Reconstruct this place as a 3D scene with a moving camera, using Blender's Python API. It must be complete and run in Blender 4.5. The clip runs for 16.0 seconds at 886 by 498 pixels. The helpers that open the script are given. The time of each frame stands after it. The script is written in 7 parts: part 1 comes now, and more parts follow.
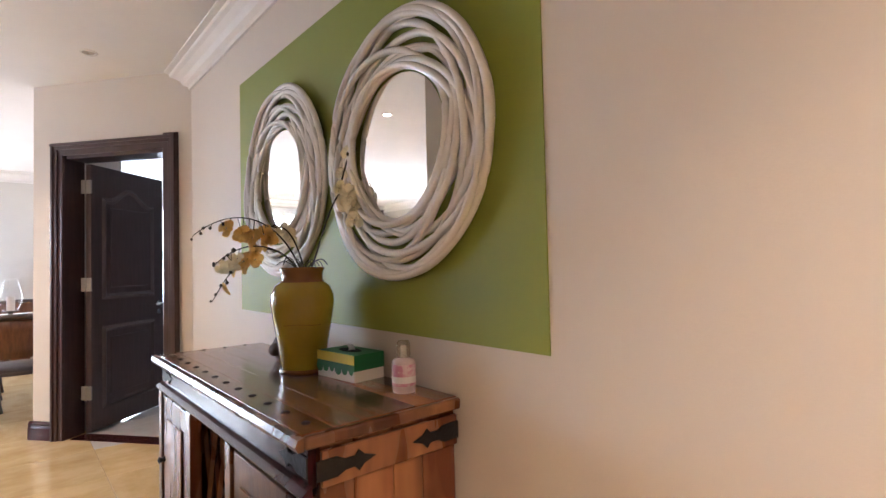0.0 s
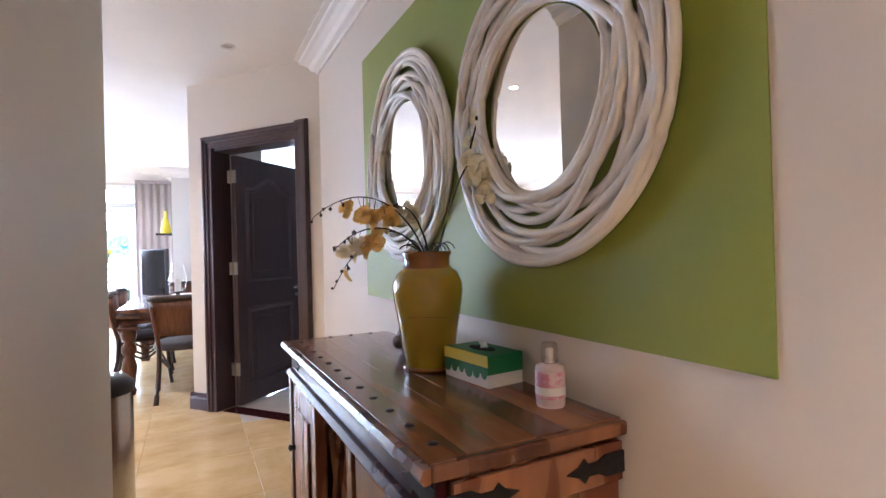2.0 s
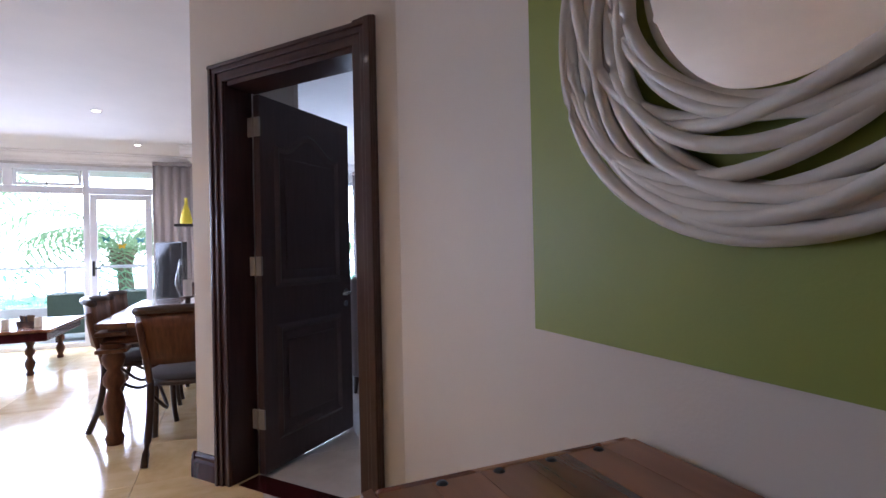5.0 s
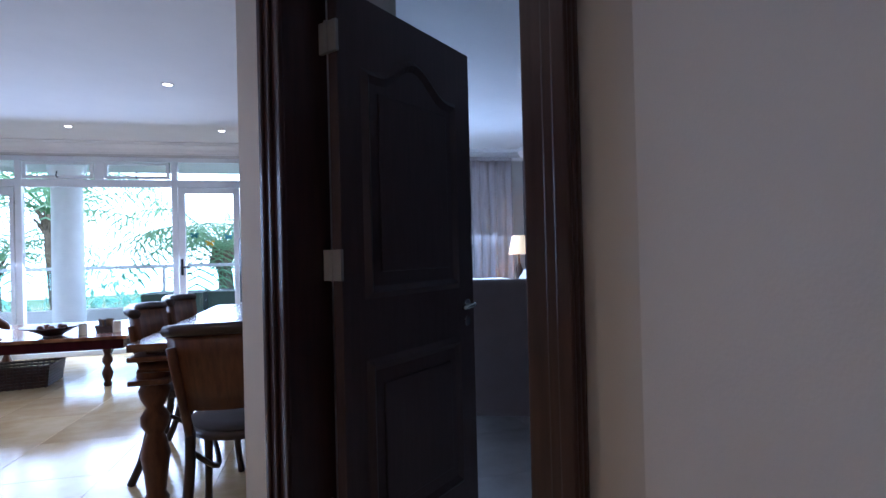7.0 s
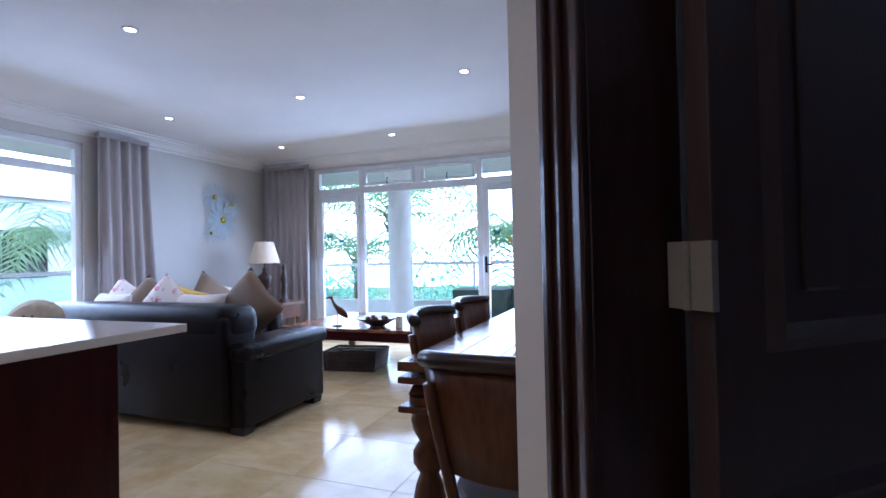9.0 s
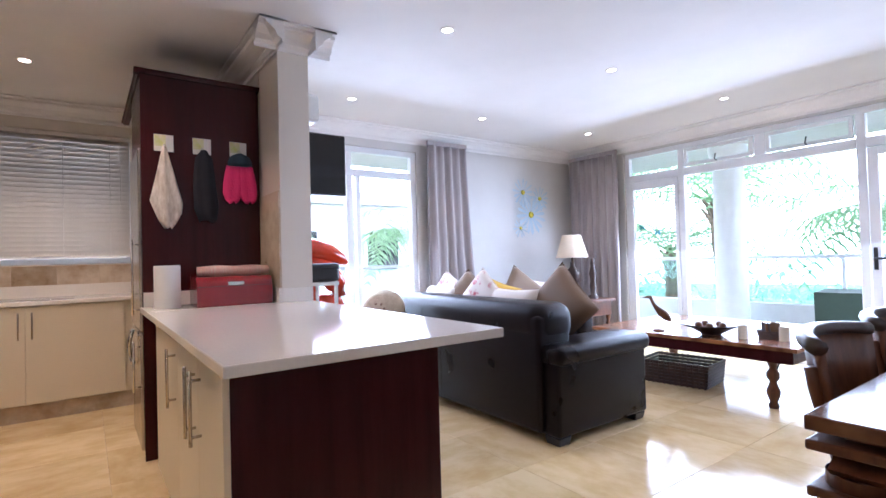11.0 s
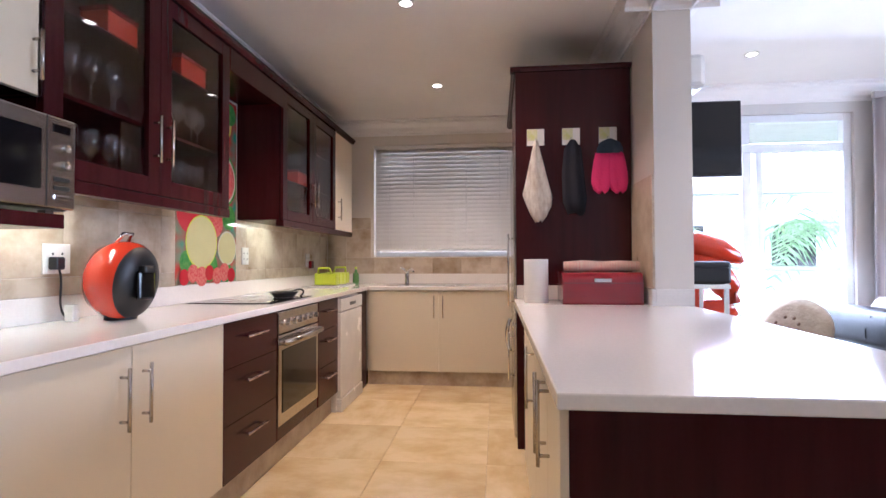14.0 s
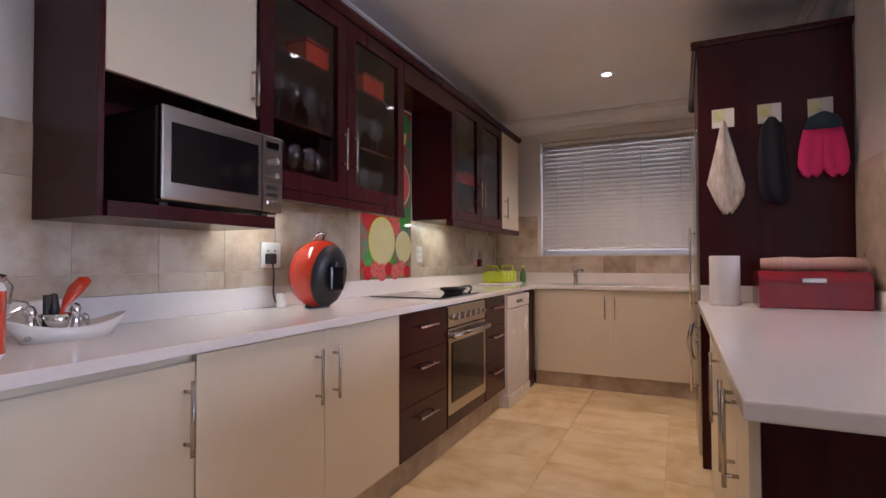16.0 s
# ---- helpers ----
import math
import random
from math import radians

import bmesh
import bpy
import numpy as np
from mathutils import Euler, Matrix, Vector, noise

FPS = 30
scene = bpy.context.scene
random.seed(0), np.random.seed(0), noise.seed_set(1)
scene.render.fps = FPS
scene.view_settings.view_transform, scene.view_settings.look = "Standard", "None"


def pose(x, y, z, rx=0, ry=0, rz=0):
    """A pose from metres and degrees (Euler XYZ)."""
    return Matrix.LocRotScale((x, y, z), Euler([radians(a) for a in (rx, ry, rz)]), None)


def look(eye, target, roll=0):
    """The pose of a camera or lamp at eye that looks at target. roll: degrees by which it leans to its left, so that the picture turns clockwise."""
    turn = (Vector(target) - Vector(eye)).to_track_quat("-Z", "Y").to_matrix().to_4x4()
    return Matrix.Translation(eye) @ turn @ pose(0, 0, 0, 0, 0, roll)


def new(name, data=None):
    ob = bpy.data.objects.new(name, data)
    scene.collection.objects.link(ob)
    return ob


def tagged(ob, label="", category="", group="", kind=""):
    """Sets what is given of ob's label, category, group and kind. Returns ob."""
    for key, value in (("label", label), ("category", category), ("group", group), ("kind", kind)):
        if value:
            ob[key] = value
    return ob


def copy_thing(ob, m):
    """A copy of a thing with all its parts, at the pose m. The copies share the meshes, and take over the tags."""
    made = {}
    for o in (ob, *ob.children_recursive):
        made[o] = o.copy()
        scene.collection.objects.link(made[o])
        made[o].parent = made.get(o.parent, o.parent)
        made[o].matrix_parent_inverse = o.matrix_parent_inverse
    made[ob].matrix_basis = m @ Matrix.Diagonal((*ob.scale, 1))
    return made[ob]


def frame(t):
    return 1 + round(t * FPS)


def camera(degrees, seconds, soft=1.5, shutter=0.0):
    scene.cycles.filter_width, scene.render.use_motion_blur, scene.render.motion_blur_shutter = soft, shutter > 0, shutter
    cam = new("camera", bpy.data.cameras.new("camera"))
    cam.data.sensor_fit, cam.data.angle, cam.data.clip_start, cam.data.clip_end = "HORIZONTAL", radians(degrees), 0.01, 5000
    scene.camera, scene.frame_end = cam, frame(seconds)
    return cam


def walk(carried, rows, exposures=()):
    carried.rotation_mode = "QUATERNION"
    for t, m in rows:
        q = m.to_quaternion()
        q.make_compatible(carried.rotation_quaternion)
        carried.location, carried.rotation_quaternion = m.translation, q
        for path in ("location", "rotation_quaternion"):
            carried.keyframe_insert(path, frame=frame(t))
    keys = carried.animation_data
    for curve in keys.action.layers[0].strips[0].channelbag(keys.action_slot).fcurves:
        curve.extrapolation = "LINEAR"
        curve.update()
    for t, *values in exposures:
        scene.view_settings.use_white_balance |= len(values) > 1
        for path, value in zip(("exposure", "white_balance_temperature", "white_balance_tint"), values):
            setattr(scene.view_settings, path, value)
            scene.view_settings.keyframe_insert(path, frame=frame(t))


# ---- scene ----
cam = camera(83, 16.0)
PATH = [
    (0, 2.459, -3.009, 1.191, 91.75, 1.31, -40.68),
    (0.5, 2.473, -2.951, 1.186, 92.05, 1.36, -35.36),
    (1, 2.474, -2.930, 1.184, 92.12, 1.30, -31.32),
    (1.5, 2.573, -2.868, 1.196, 90.44, 1.45, -27.80),
    (2, 2.578, -2.762, 1.189, 90.32, 1.53, -26.69),
    (2.5, 2.556, -2.587, 1.197, 90.35, 1.35, -26.50),
    (3, 2.576, -2.382, 1.182, 90.14, 1.30, -26.39),
    (3.5, 2.651, -2.106, 1.162, 90.26, 1.36, -25.72),
    (4, 2.678, -1.831, 1.153, 90.13, 1.37, -24.82),
    (4.2, 2.682, -1.729, 1.159, 90.23, 1.22, -24.79),
    (6.3, 2.865, -0.475, 1.145, 90.23, 1.55, -18.38),
    (6.5, 2.849, -0.377, 1.144, 90.24, 1.50, -17.67),
    (7, 2.864, -0.095, 1.132, 90.41, 1.42, -12.82),
    (7.5, 2.882, 0.180, 1.136, 90.53, 1.46, -7.02),
    (7.7, 2.906, 0.270, 1.138, 90.39, 1.54, -3.53),
    (8, 2.902, 0.377, 1.145, 90.43, 1.55, 1.15),
    (8.5, 2.877, 0.530, 1.136, 90.70, 1.27, 12.09),
    (9, 2.800, 0.726, 1.135, 90.90, 1.23, 20.97),
    (9.5, 2.710, 0.842, 1.144, 90.88, 0.99, 28.58),
    (9.7, 2.681, 0.871, 1.145, 90.99, 1.01, 32.25),
    (11.8, 2.352, 1.059, 1.139, 91.01, 1.07, 66.16),
    (12, 2.339, 1.052, 1.140, 91.05, 0.73, 68.85),
    (12.5, 2.267, 1.068, 1.142, 91.08, 0.45, 75.19),
    (13, 2.201, 1.132, 1.152, 90.94, 0.51, 83.07),
    (13.5, 2.136, 1.164, 1.148, 91.04, 0.27, 90.09),
    (14, 2.101, 1.179, 1.137, 91.28, 0.21, 96.07),
    (14.5, 2.084, 1.193, 1.125, 91.45, 0.13, 101.47),
    (15, 2.079, 1.196, 1.120, 91.42, 0.11, 106.37),
    (15.5, 2.082, 1.194, 1.115, 91.51, 0.02, 110.98),
    (16, 2.089, 1.198, 1.116, 91.42, 0.14, 115.24),
]
EXPOSURES = [(0.0, 1.97, 6150, 22), (1.0, 2.15, 5850, 22), (1.5, 2.1, 5500, 22), (3.5, 1.5, 6000, 28), (4.2, 1.15, 6000, 30), (6.3, 0.15, 4950, 24), (8.5, -0.25, 4850, 22), (9.7, 0.35, 5200, 22), (12.0, 0.85, 5450, 27), (14.0, 1.05, 5400, 26), (15.0, 0.85, 5500, 28), (16.0, 0.38, 5600, 32)]
walk(cam, [(r[0], pose(*r[1:])) for r in PATH], EXPOSURES)

# ---- world, sun, lights ----
world = bpy.data.worlds.new("world")
scene.world = world
world.use_nodes = True
wn = world.node_tree.nodes
sky = wn.new("ShaderNodeTexSky")
sky.sky_type = "NISHITA"
sky.sun_disc = False
sky.sun_elevation = radians(46)
sky.sun_rotation = radians(163)
wn["Background"].inputs[1].default_value = 0.15
world.node_tree.links.new(sky.outputs[0], wn["Background"].inputs[0])


def lamp(name, kind, energy, color, m, **kw):
    data = bpy.data.lights.new(name, kind)
    data.energy, data.color = energy, color
    for key, value in kw.items():
        if key == "size":
            data.size = value
        elif key == "size_y":
            data.shape, data.size_y = "RECTANGLE", value
        elif key == "angle":
            data.angle = value
        elif key == "cone":
            data.spot_size, data.spot_blend = value, 0.6
        elif key == "soft":
            data.shadow_soft_size = value
    ob = new(name, data)
    ob.matrix_world = m
    return ob


lamp("sun", "SUN", 5.0, (1.0, 0.95, 0.87), look((8, -14, 30), (0, 13, 0)), angle=radians(0.5))
# skylight through the openings
lamp("window_light", "AREA", 92, (0.74, 0.87, 1.0), look((0.2, 6.62, 1.3), (0.2, 3.6, -0.8)), size=3.1, size_y=2.1)
lamp("side_window_light", "AREA", 42, (0.76, 0.88, 1.0), look((-2.24, 3.3, 1.25), (0.6, 3.3, -0.6)), size=1.5, size_y=2.1)
lamp("bedroom_window_light", "AREA", 72, (0.66, 0.84, 1.0), look((4.2, 6.52, 1.4), (4.2, 3.2, -0.9)), size=2.0, size_y=1.6)
lamp("kitchen_window_light", "AREA", 0.5, (0.8, 0.9, 1.0), look((-3.2, 0.63, 1.75), (0.0, 0.63, 1.4)), size=1.4, size_y=1.1)

CEIL = 2.56
# last two are unseen fittings, added to fill the kitchen end and the hall
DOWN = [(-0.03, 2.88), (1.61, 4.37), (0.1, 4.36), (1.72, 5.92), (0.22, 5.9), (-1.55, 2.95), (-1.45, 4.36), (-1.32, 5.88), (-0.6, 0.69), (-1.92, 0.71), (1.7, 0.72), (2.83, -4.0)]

# ---- materials ----


def mat(name, col, rough=0.5, metal=0.0, col2=None, scale=6.0, bump=0.0, bscale=80.0, stretch=(1, 1, 1), rvar=0.08, coat=0.0, sheen=0.0, emit=0.0, piece=0.0, detail=5.0, spec=0.5, lo=0.32, hi=0.68):
    m = bpy.data.materials.new(name)
    m.use_nodes = True
    nt = m.node_tree
    b = nt.nodes["Principled BSDF"]
    L = nt.links.new
    tc = nt.nodes.new("ShaderNodeTexCoord")
    mp = nt.nodes.new("ShaderNodeMapping")
    mp.inputs["Scale"].default_value = stretch
    L(tc.outputs["Object"], mp.inputs[0])
    if piece:
        oi = nt.nodes.new("ShaderNodeObjectInfo")
        sc = nt.nodes.new("ShaderNodeVectorMath")
        sc.operation = "SCALE"
        sc.inputs[0].default_value = (37.0, 51.0, 23.0)
        L(oi.outputs["Random"], sc.inputs["Scale"])
        L(sc.outputs[0], mp.inputs["Location"])
    n1 = nt.nodes.new("ShaderNodeTexNoise")
    n1.inputs["Scale"].default_value = scale
    n1.inputs["Detail"].default_value = detail
    n1.inputs["Roughness"].default_value = 0.6
    L(mp.outputs[0], n1.inputs["Vector"])
    ramp = nt.nodes.new("ShaderNodeValToRGB")
    c2 = col2 or tuple(c * 0.93 for c in col)
    ramp.color_ramp.elements[0].position, ramp.color_ramp.elements[1].position = lo, hi
    ramp.color_ramp.elements[0].color, ramp.color_ramp.elements[1].color = (*c2, 1), (*col, 1)
    L(n1.outputs[0], ramp.inputs[0])
    out = ramp.outputs[0]
    if piece:
        hv = nt.nodes.new("ShaderNodeHueSaturation")
        mr = nt.nodes.new("ShaderNodeMapRange")
        mr.inputs["To Min"].default_value, mr.inputs["To Max"].default_value = 1 - piece, 1 + piece
        L(oi.outputs["Random"], mr.inputs[0])
        L(mr.outputs[0], hv.inputs["Value"])
        L(out, hv.inputs["Color"])
        out = hv.outputs[0]
    L(out, b.inputs["Base Color"])
    b.inputs["Metallic"].default_value = metal
    b.inputs["Specular IOR Level"].default_value = spec
    n2 = nt.nodes.new("ShaderNodeTexNoise")
    n2.inputs["Scale"].default_value = bscale
    n2.inputs["Detail"].default_value = 3.0
    L(mp.outputs[0], n2.inputs["Vector"])
    rr = nt.nodes.new("ShaderNodeMapRange")
    rr.inputs["To Min"].default_value, rr.inputs["To Max"].default_value = max(0.02, rough - rvar), min(1, rough + rvar)
    L(n1.outputs[0], rr.inputs[0])
    L(rr.outputs[0], b.inputs["Roughness"])
    if bump:
        bp = nt.nodes.new("ShaderNodeBump")
        bp.inputs["Strength"].default_value = bump
        bp.inputs["Distance"].default_value = 0.01
        L(n2.outputs[0], bp.inputs["Height"])
        L(bp.outputs[0], b.inputs["Normal"])
    b.inputs["Coat Weight"].default_value = coat
    b.inputs["Coat Roughness"].default_value = 0.08
    b.inputs["Sheen Weight"].default_value = sheen
    if emit:
        b.inputs["Emission Color"].default_value = (*col, 1)
        b.inputs["Emission Strength"].default_value = emit
    return m


def glass_mat(name, tint=(1, 1, 1), rough=0.0, floor_gloss=0.035):
    m = bpy.data.materials.new(name)
    m.use_nodes = True
    nt = m.node_tree
    nt.nodes.remove(nt.nodes["Principled BSDF"])
    tr, gl, mx, lw = (nt.nodes.new(k) for k in ("ShaderNodeBsdfTransparent", "ShaderNodeBsdfGlossy", "ShaderNodeMixShader", "ShaderNodeLayerWeight"))
    tr.inputs[0].default_value = (*tint, 1)
    gl.inputs["Roughness"].default_value = rough
    lw.inputs[0].default_value = 0.5
    pw, ma = nt.nodes.new("ShaderNodeMath"), nt.nodes.new("ShaderNodeMath")
    pw.operation, ma.operation = "POWER", "MULTIPLY_ADD"
    pw.inputs[1].default_value, ma.inputs[1].default_value, ma.inputs[2].default_value = 4.0, 0.6, floor_gloss
    nt.links.new(lw.outputs["Facing"], pw.inputs[0])
    nt.links.new(pw.outputs[0], ma.inputs[0])
    nt.links.new(ma.outputs[0], mx.inputs[0])
    nt.links.new(tr.outputs[0], mx.inputs[1])
    nt.links.new(gl.outputs[0], mx.inputs[2])
    nt.links.new(mx.outputs[0], nt.nodes["Material Output"].inputs[0])
    return m


PAINT = mat("cream_wall_paint", (0.70, 0.645, 0.58), 0.6, col2=(0.68, 0.625, 0.56), scale=2.0, bump=0.05, bscale=180)
GREYP = mat("grey_wall_paint", (0.62, 0.6, 0.57), 0.6, scale=2.0, bump=0.05, bscale=180)
CEILM = mat("white_ceiling_paint", (0.80, 0.78, 0.76), 0.7, scale=1.5, bump=0.03, bscale=150)
CROWN = mat("white_cornice_paint", (0.82, 0.8, 0.78), 0.5, scale=3)
GREEN = mat("lime_green_wall_paint", (0.262, 0.318, 0.043), 0.55, col2=(0.248, 0.303, 0.04), scale=3, bump=0.05, bscale=180)
STONE = mat("polished_travertine", (0.77, 0.60, 0.34), 0.13, col2=(0.60, 0.42, 0.19), scale=3.2, rvar=0.05, piece=0.07, detail=9, bump=0.02, bscale=30, stretch=(1, 1.6, 1), lo=0.3, hi=0.6)
TILEW = mat("honed_travertine_wall_tile", (0.57, 0.48, 0.37), 0.3, col2=(0.38, 0.28, 0.18), scale=5, piece=0.09, detail=8, lo=0.36, hi=0.6)
GROUT = mat("grout", (0.64, 0.51, 0.33), 0.8, scale=20)
MARBLE = mat("pale_bedroom_tile", (0.74, 0.72, 0.70), 0.14, col2=(0.58, 0.56, 0.54), scale=4, piece=0.05)
MAHOG = mat("dark_mahogany", (0.052, 0.0085, 0.0105), 0.26, col2=(0.036, 0.0058, 0.0072), scale=4, stretch=(5, 5, 0.4), rvar=0.025, bump=0.012, bscale=40, spec=0.25)
DOORM = mat("dark_brown_door_stain", (0.085, 0.055, 0.055), 0.5, col2=(0.06, 0.038, 0.04), scale=8, stretch=(7, 7, 0.6), bump=0.06, bscale=40, coat=0.15)
REDWOOD = mat("reddish_casing_wood", (0.056, 0.022, 0.019), 0.34, col2=(0.032, 0.011, 0.010), scale=8, stretch=(7, 7, 0.5), bump=0.05, bscale=40, coat=0.2)
SHEESH = mat("sheesham_plank", (0.27, 0.115, 0.045), 0.2, col2=(0.095, 0.03, 0.015), scale=1.5, stretch=(4, 0.45, 4), piece=0.42, detail=3.0, lo=0.36, hi=0.66, bump=0.06, bscale=60, coat=0.2)
SHEESHV = mat("sheesham_upright", (0.30, 0.13, 0.05), 0.28, col2=(0.10, 0.03, 0.014), scale=2.2, stretch=(3, 3, 0.6), piece=0.5, detail=3.0, lo=0.4, hi=0.62, bump=0.06, bscale=60, coat=0.1)
CHAIRW = mat("carved_chair_wood", (0.15, 0.058, 0.025), 0.33, col2=(0.07, 0.024, 0.011), scale=7, stretch=(5, 5, 1), bump=0.06, bscale=60, coat=0.05, spec=0.35)
DARKW = mat("dark_chair_wood", (0.035, 0.016, 0.01), 0.35, scale=8, stretch=(5, 5, 1), bump=0.04, coat=0.2)
BEIGE = mat("cream_cabinet_front", (0.70, 0.61, 0.46), 0.28, col2=(0.692, 0.602, 0.453), scale=1, rvar=0.01)
QUARTZ = mat("white_quartz_worktop", (0.80, 0.76, 0.72), 0.09, col2=(0.76, 0.72, 0.68), scale=90, rvar=0.02)
STEEL = mat("brushed_steel", (0.54, 0.50, 0.46), 0.24, 1.0, col2=(0.48, 0.45, 0.41), scale=10, stretch=(0.4, 0.4, 14), rvar=0.04)
SATIN = mat("satin_hinge_steel", (0.42, 0.40, 0.37), 0.45, 0.4, scale=30)
CHROME = mat("chrome", (0.8, 0.8, 0.8), 0.08, 1.0)
BLACKG = mat("black_gloss_glass", (0.008, 0.008, 0.009), 0.06)
BLACK = mat("black_plastic", (0.012, 0.012, 0.013), 0.4, bump=0.03)
IRON = mat("black_iron", (0.015, 0.014, 0.014), 0.5, 0.6, bump=0.2)
WHITE = mat("white_enamel", (0.78, 0.76, 0.72), 0.25)
FRAME = mat("white_window_frame", (0.8, 0.82, 0.84), 0.3)
LEATH = mat("black_leather", (0.0076, 0.0047, 0.0062), 0.28, col2=(0.0054, 0.0036, 0.0046), scale=4, bump=0.22, bscale=240, spec=0.16, rvar=0.02, detail=2.0)
CURT = mat("taupe_curtain", (0.40, 0.36, 0.355), 0.75, col2=(0.32, 0.285, 0.285), scale=5, stretch=(6, 6, 0.5), bump=0.1, bscale=300, sheen=0.3)
CUSHC = mat("cream_cushion", (0.66, 0.6, 0.54), 0.85, bump=0.3, bscale=250, sheen=0.3)
CUSHB = mat("brown_cushion", (0.19, 0.115, 0.062), 0.7, bump=0.3, bscale=250, sheen=0.3)
CUSHY = mat("yellow_cushion", (0.62, 0.38, 0.05), 0.8, bump=0.3, bscale=250)
CUSHR = mat("patterned_cushion", (0.70, 0.63, 0.57), 0.85, col2=(0.5, 0.10, 0.13), lo=0.33, hi=0.47, scale=14, bump=0.2, bscale=250)
YGLAZE = mat("mustard_glaze", (0.44, 0.32, 0.018), 0.09, col2=(0.33, 0.225, 0.012), scale=5, rvar=0.04, bump=0.04, bscale=12, coat=0.5)
OGLAZE = mat("orange_brown_glaze", (0.26, 0.105, 0.012), 0.2, col2=(0.18, 0.065, 0.01), scale=8, coat=0.4)
IVORY = mat("white_woven_frame", (0.79, 0.755, 0.70), 0.4, col2=(0.73, 0.69, 0.63), scale=14, bump=0.15, bscale=45)
MIRROR = mat("mirror_glass", (0.92, 0.92, 0.92), 0.01, 1.0, rvar=0.0)
RED = mat("red_gloss_plastic", (0.60, 0.045, 0.015), 0.16, coat=0.5)
REDM = mat("dark_red_metal", (0.26, 0.012, 0.02), 0.22, col2=(0.22, 0.01, 0.016), coat=0.5)
LIME = mat("lime_plastic", (0.52, 0.64, 0.02), 0.35)
PINK = mat("pink_quilted_cloth", (0.75, 0.03, 0.17), 0.8, bump=0.3, bscale=80)
NAVY = mat("black_cloth", (0.012, 0.012, 0.02), 0.9, bump=0.3, bscale=200)
CLOTH = mat("cream_striped_cloth", (0.76, 0.71, 0.64), 0.9, col2=(0.48, 0.4, 0.33), scale=14, stretch=(1, 3, 1), bump=0.3, bscale=150)
PINKC = mat("pink_striped_cloth", (0.7, 0.36, 0.3), 0.9, col2=(0.7, 0.55, 0.45), scale=14, stretch=(0.2, 8, 0.2), bump=0.3, bscale=150)
PAPER = mat("white_paper", (0.8, 0.78, 0.75), 0.9, bump=0.1)
PETAL = mat("pale_yellow_petal", (0.80, 0.58, 0.22), 0.65, col2=(0.76, 0.42, 0.08), scale=14)
PETALW = mat("ivory_petal", (0.80, 0.74, 0.56), 0.7, col2=(0.78, 0.66, 0.36), scale=14)
STEM = mat("dark_green_stem", (0.03, 0.03, 0.012), 0.6, col2=(0.05, 0.03, 0.015))


def thin_leaf(m, col, share):
    """Lets daylight through the blades of a leaf material."""
    nt = m.node_tree
    tr, mx = nt.nodes.new("ShaderNodeBsdfTranslucent"), nt.nodes.new("ShaderNodeMixShader")
    tr.inputs[0].default_value = (*col, 1)
    mx.inputs[0].default_value = share
    nt.links.new(nt.nodes["Principled BSDF"].outputs[0], mx.inputs[1])
    nt.links.new(tr.outputs[0], mx.inputs[2])
    nt.links.new(mx.outputs[0], nt.nodes["Material Output"].inputs[0])
    return m


thin_leaf(PETAL, (0.80, 0.52, 0.16), 0.35)
thin_leaf(PETALW, (0.80, 0.74, 0.55), 0.3)
LEAF = mat("palm_leaf", (0.20, 0.30, 0.15), 0.28, col2=(0.13, 0.22, 0.11), scale=3)
thin_leaf(LEAF, (0.40, 0.60, 0.36), 0.62)
BUSH = mat("shrub_leaf", (0.18, 0.28, 0.17), 0.3, col2=(0.11, 0.2, 0.12), scale=2)
thin_leaf(BUSH, (0.34, 0.56, 0.44), 0.62)
BARK = mat("palm_bark", (0.22, 0.17, 0.12), 0.9, col2=(0.12, 0.09, 0.06), scale=8, bump=0.8, bscale=20)
GRASS = mat("lawn", (0.08, 0.12, 0.03), 0.9, col2=(0.06, 0.09, 0.03), scale=1.5, bump=0.5, bscale=30)
PARAP = mat("white_render", (0.75, 0.74, 0.72), 0.8, bump=0.2, bscale=60)
SHADE = mat("cream_lampshade", (0.72, 0.6, 0.45), 0.9)
SHADEB = mat("lit_lampshade", (1.0, 0.72, 0.38), 0.9, emit=0.7)
GLOW = mat("lamp_glow", (1.0, 0.9, 0.75), 0.5, emit=14)
BLUEG = mat("charcoal_headboard_wall", (0.05, 0.055, 0.065), 0.7, bump=0.05)
ARMF = mat("warm_grey_upholstery", (0.30, 0.245, 0.24), 0.85, col2=(0.26, 0.21, 0.205), bump=0.2, bscale=250, sheen=0.3)
TAUPEF = mat("grey_upholstery", (0.10, 0.085, 0.085), 0.85, bump=0.2, bscale=250, sheen=0.2)
BLUEC = mat("blue_cushion_cloth", (0.17, 0.33, 0.46), 0.8, bump=0.2, bscale=200)
LINEN = mat("white_linen", (0.78, 0.78, 0.78), 0.85, bump=0.1)
WICKER = mat("dark_wicker", (0.07, 0.03, 0.018), 0.6, col2=(0.03, 0.013, 0.01), scale=30, bump=0.6, bscale=60)
BRASS = mat("old_bronze", (0.05, 0.028, 0.018), 0.45, 0.2, bump=0.1)
CLAY = mat("brown_clay", (0.12, 0.06, 0.025), 0.5, col2=(0.06, 0.03, 0.015), bump=0.3, bscale=30)
GLASS = glass_mat("clear_glass")
DGLASS = glass_mat("smoked_cabinet_glass", (0.9, 0.88, 0.86))
AQUA = glass_mat("greenish_balustrade_glass", (0.82, 0.94, 0.93))
GREENP = mat("green_print", (0.01, 0.16, 0.05), 0.5)
YELLP = mat("yellow_print", (0.75, 0.6, 0.03), 0.5)
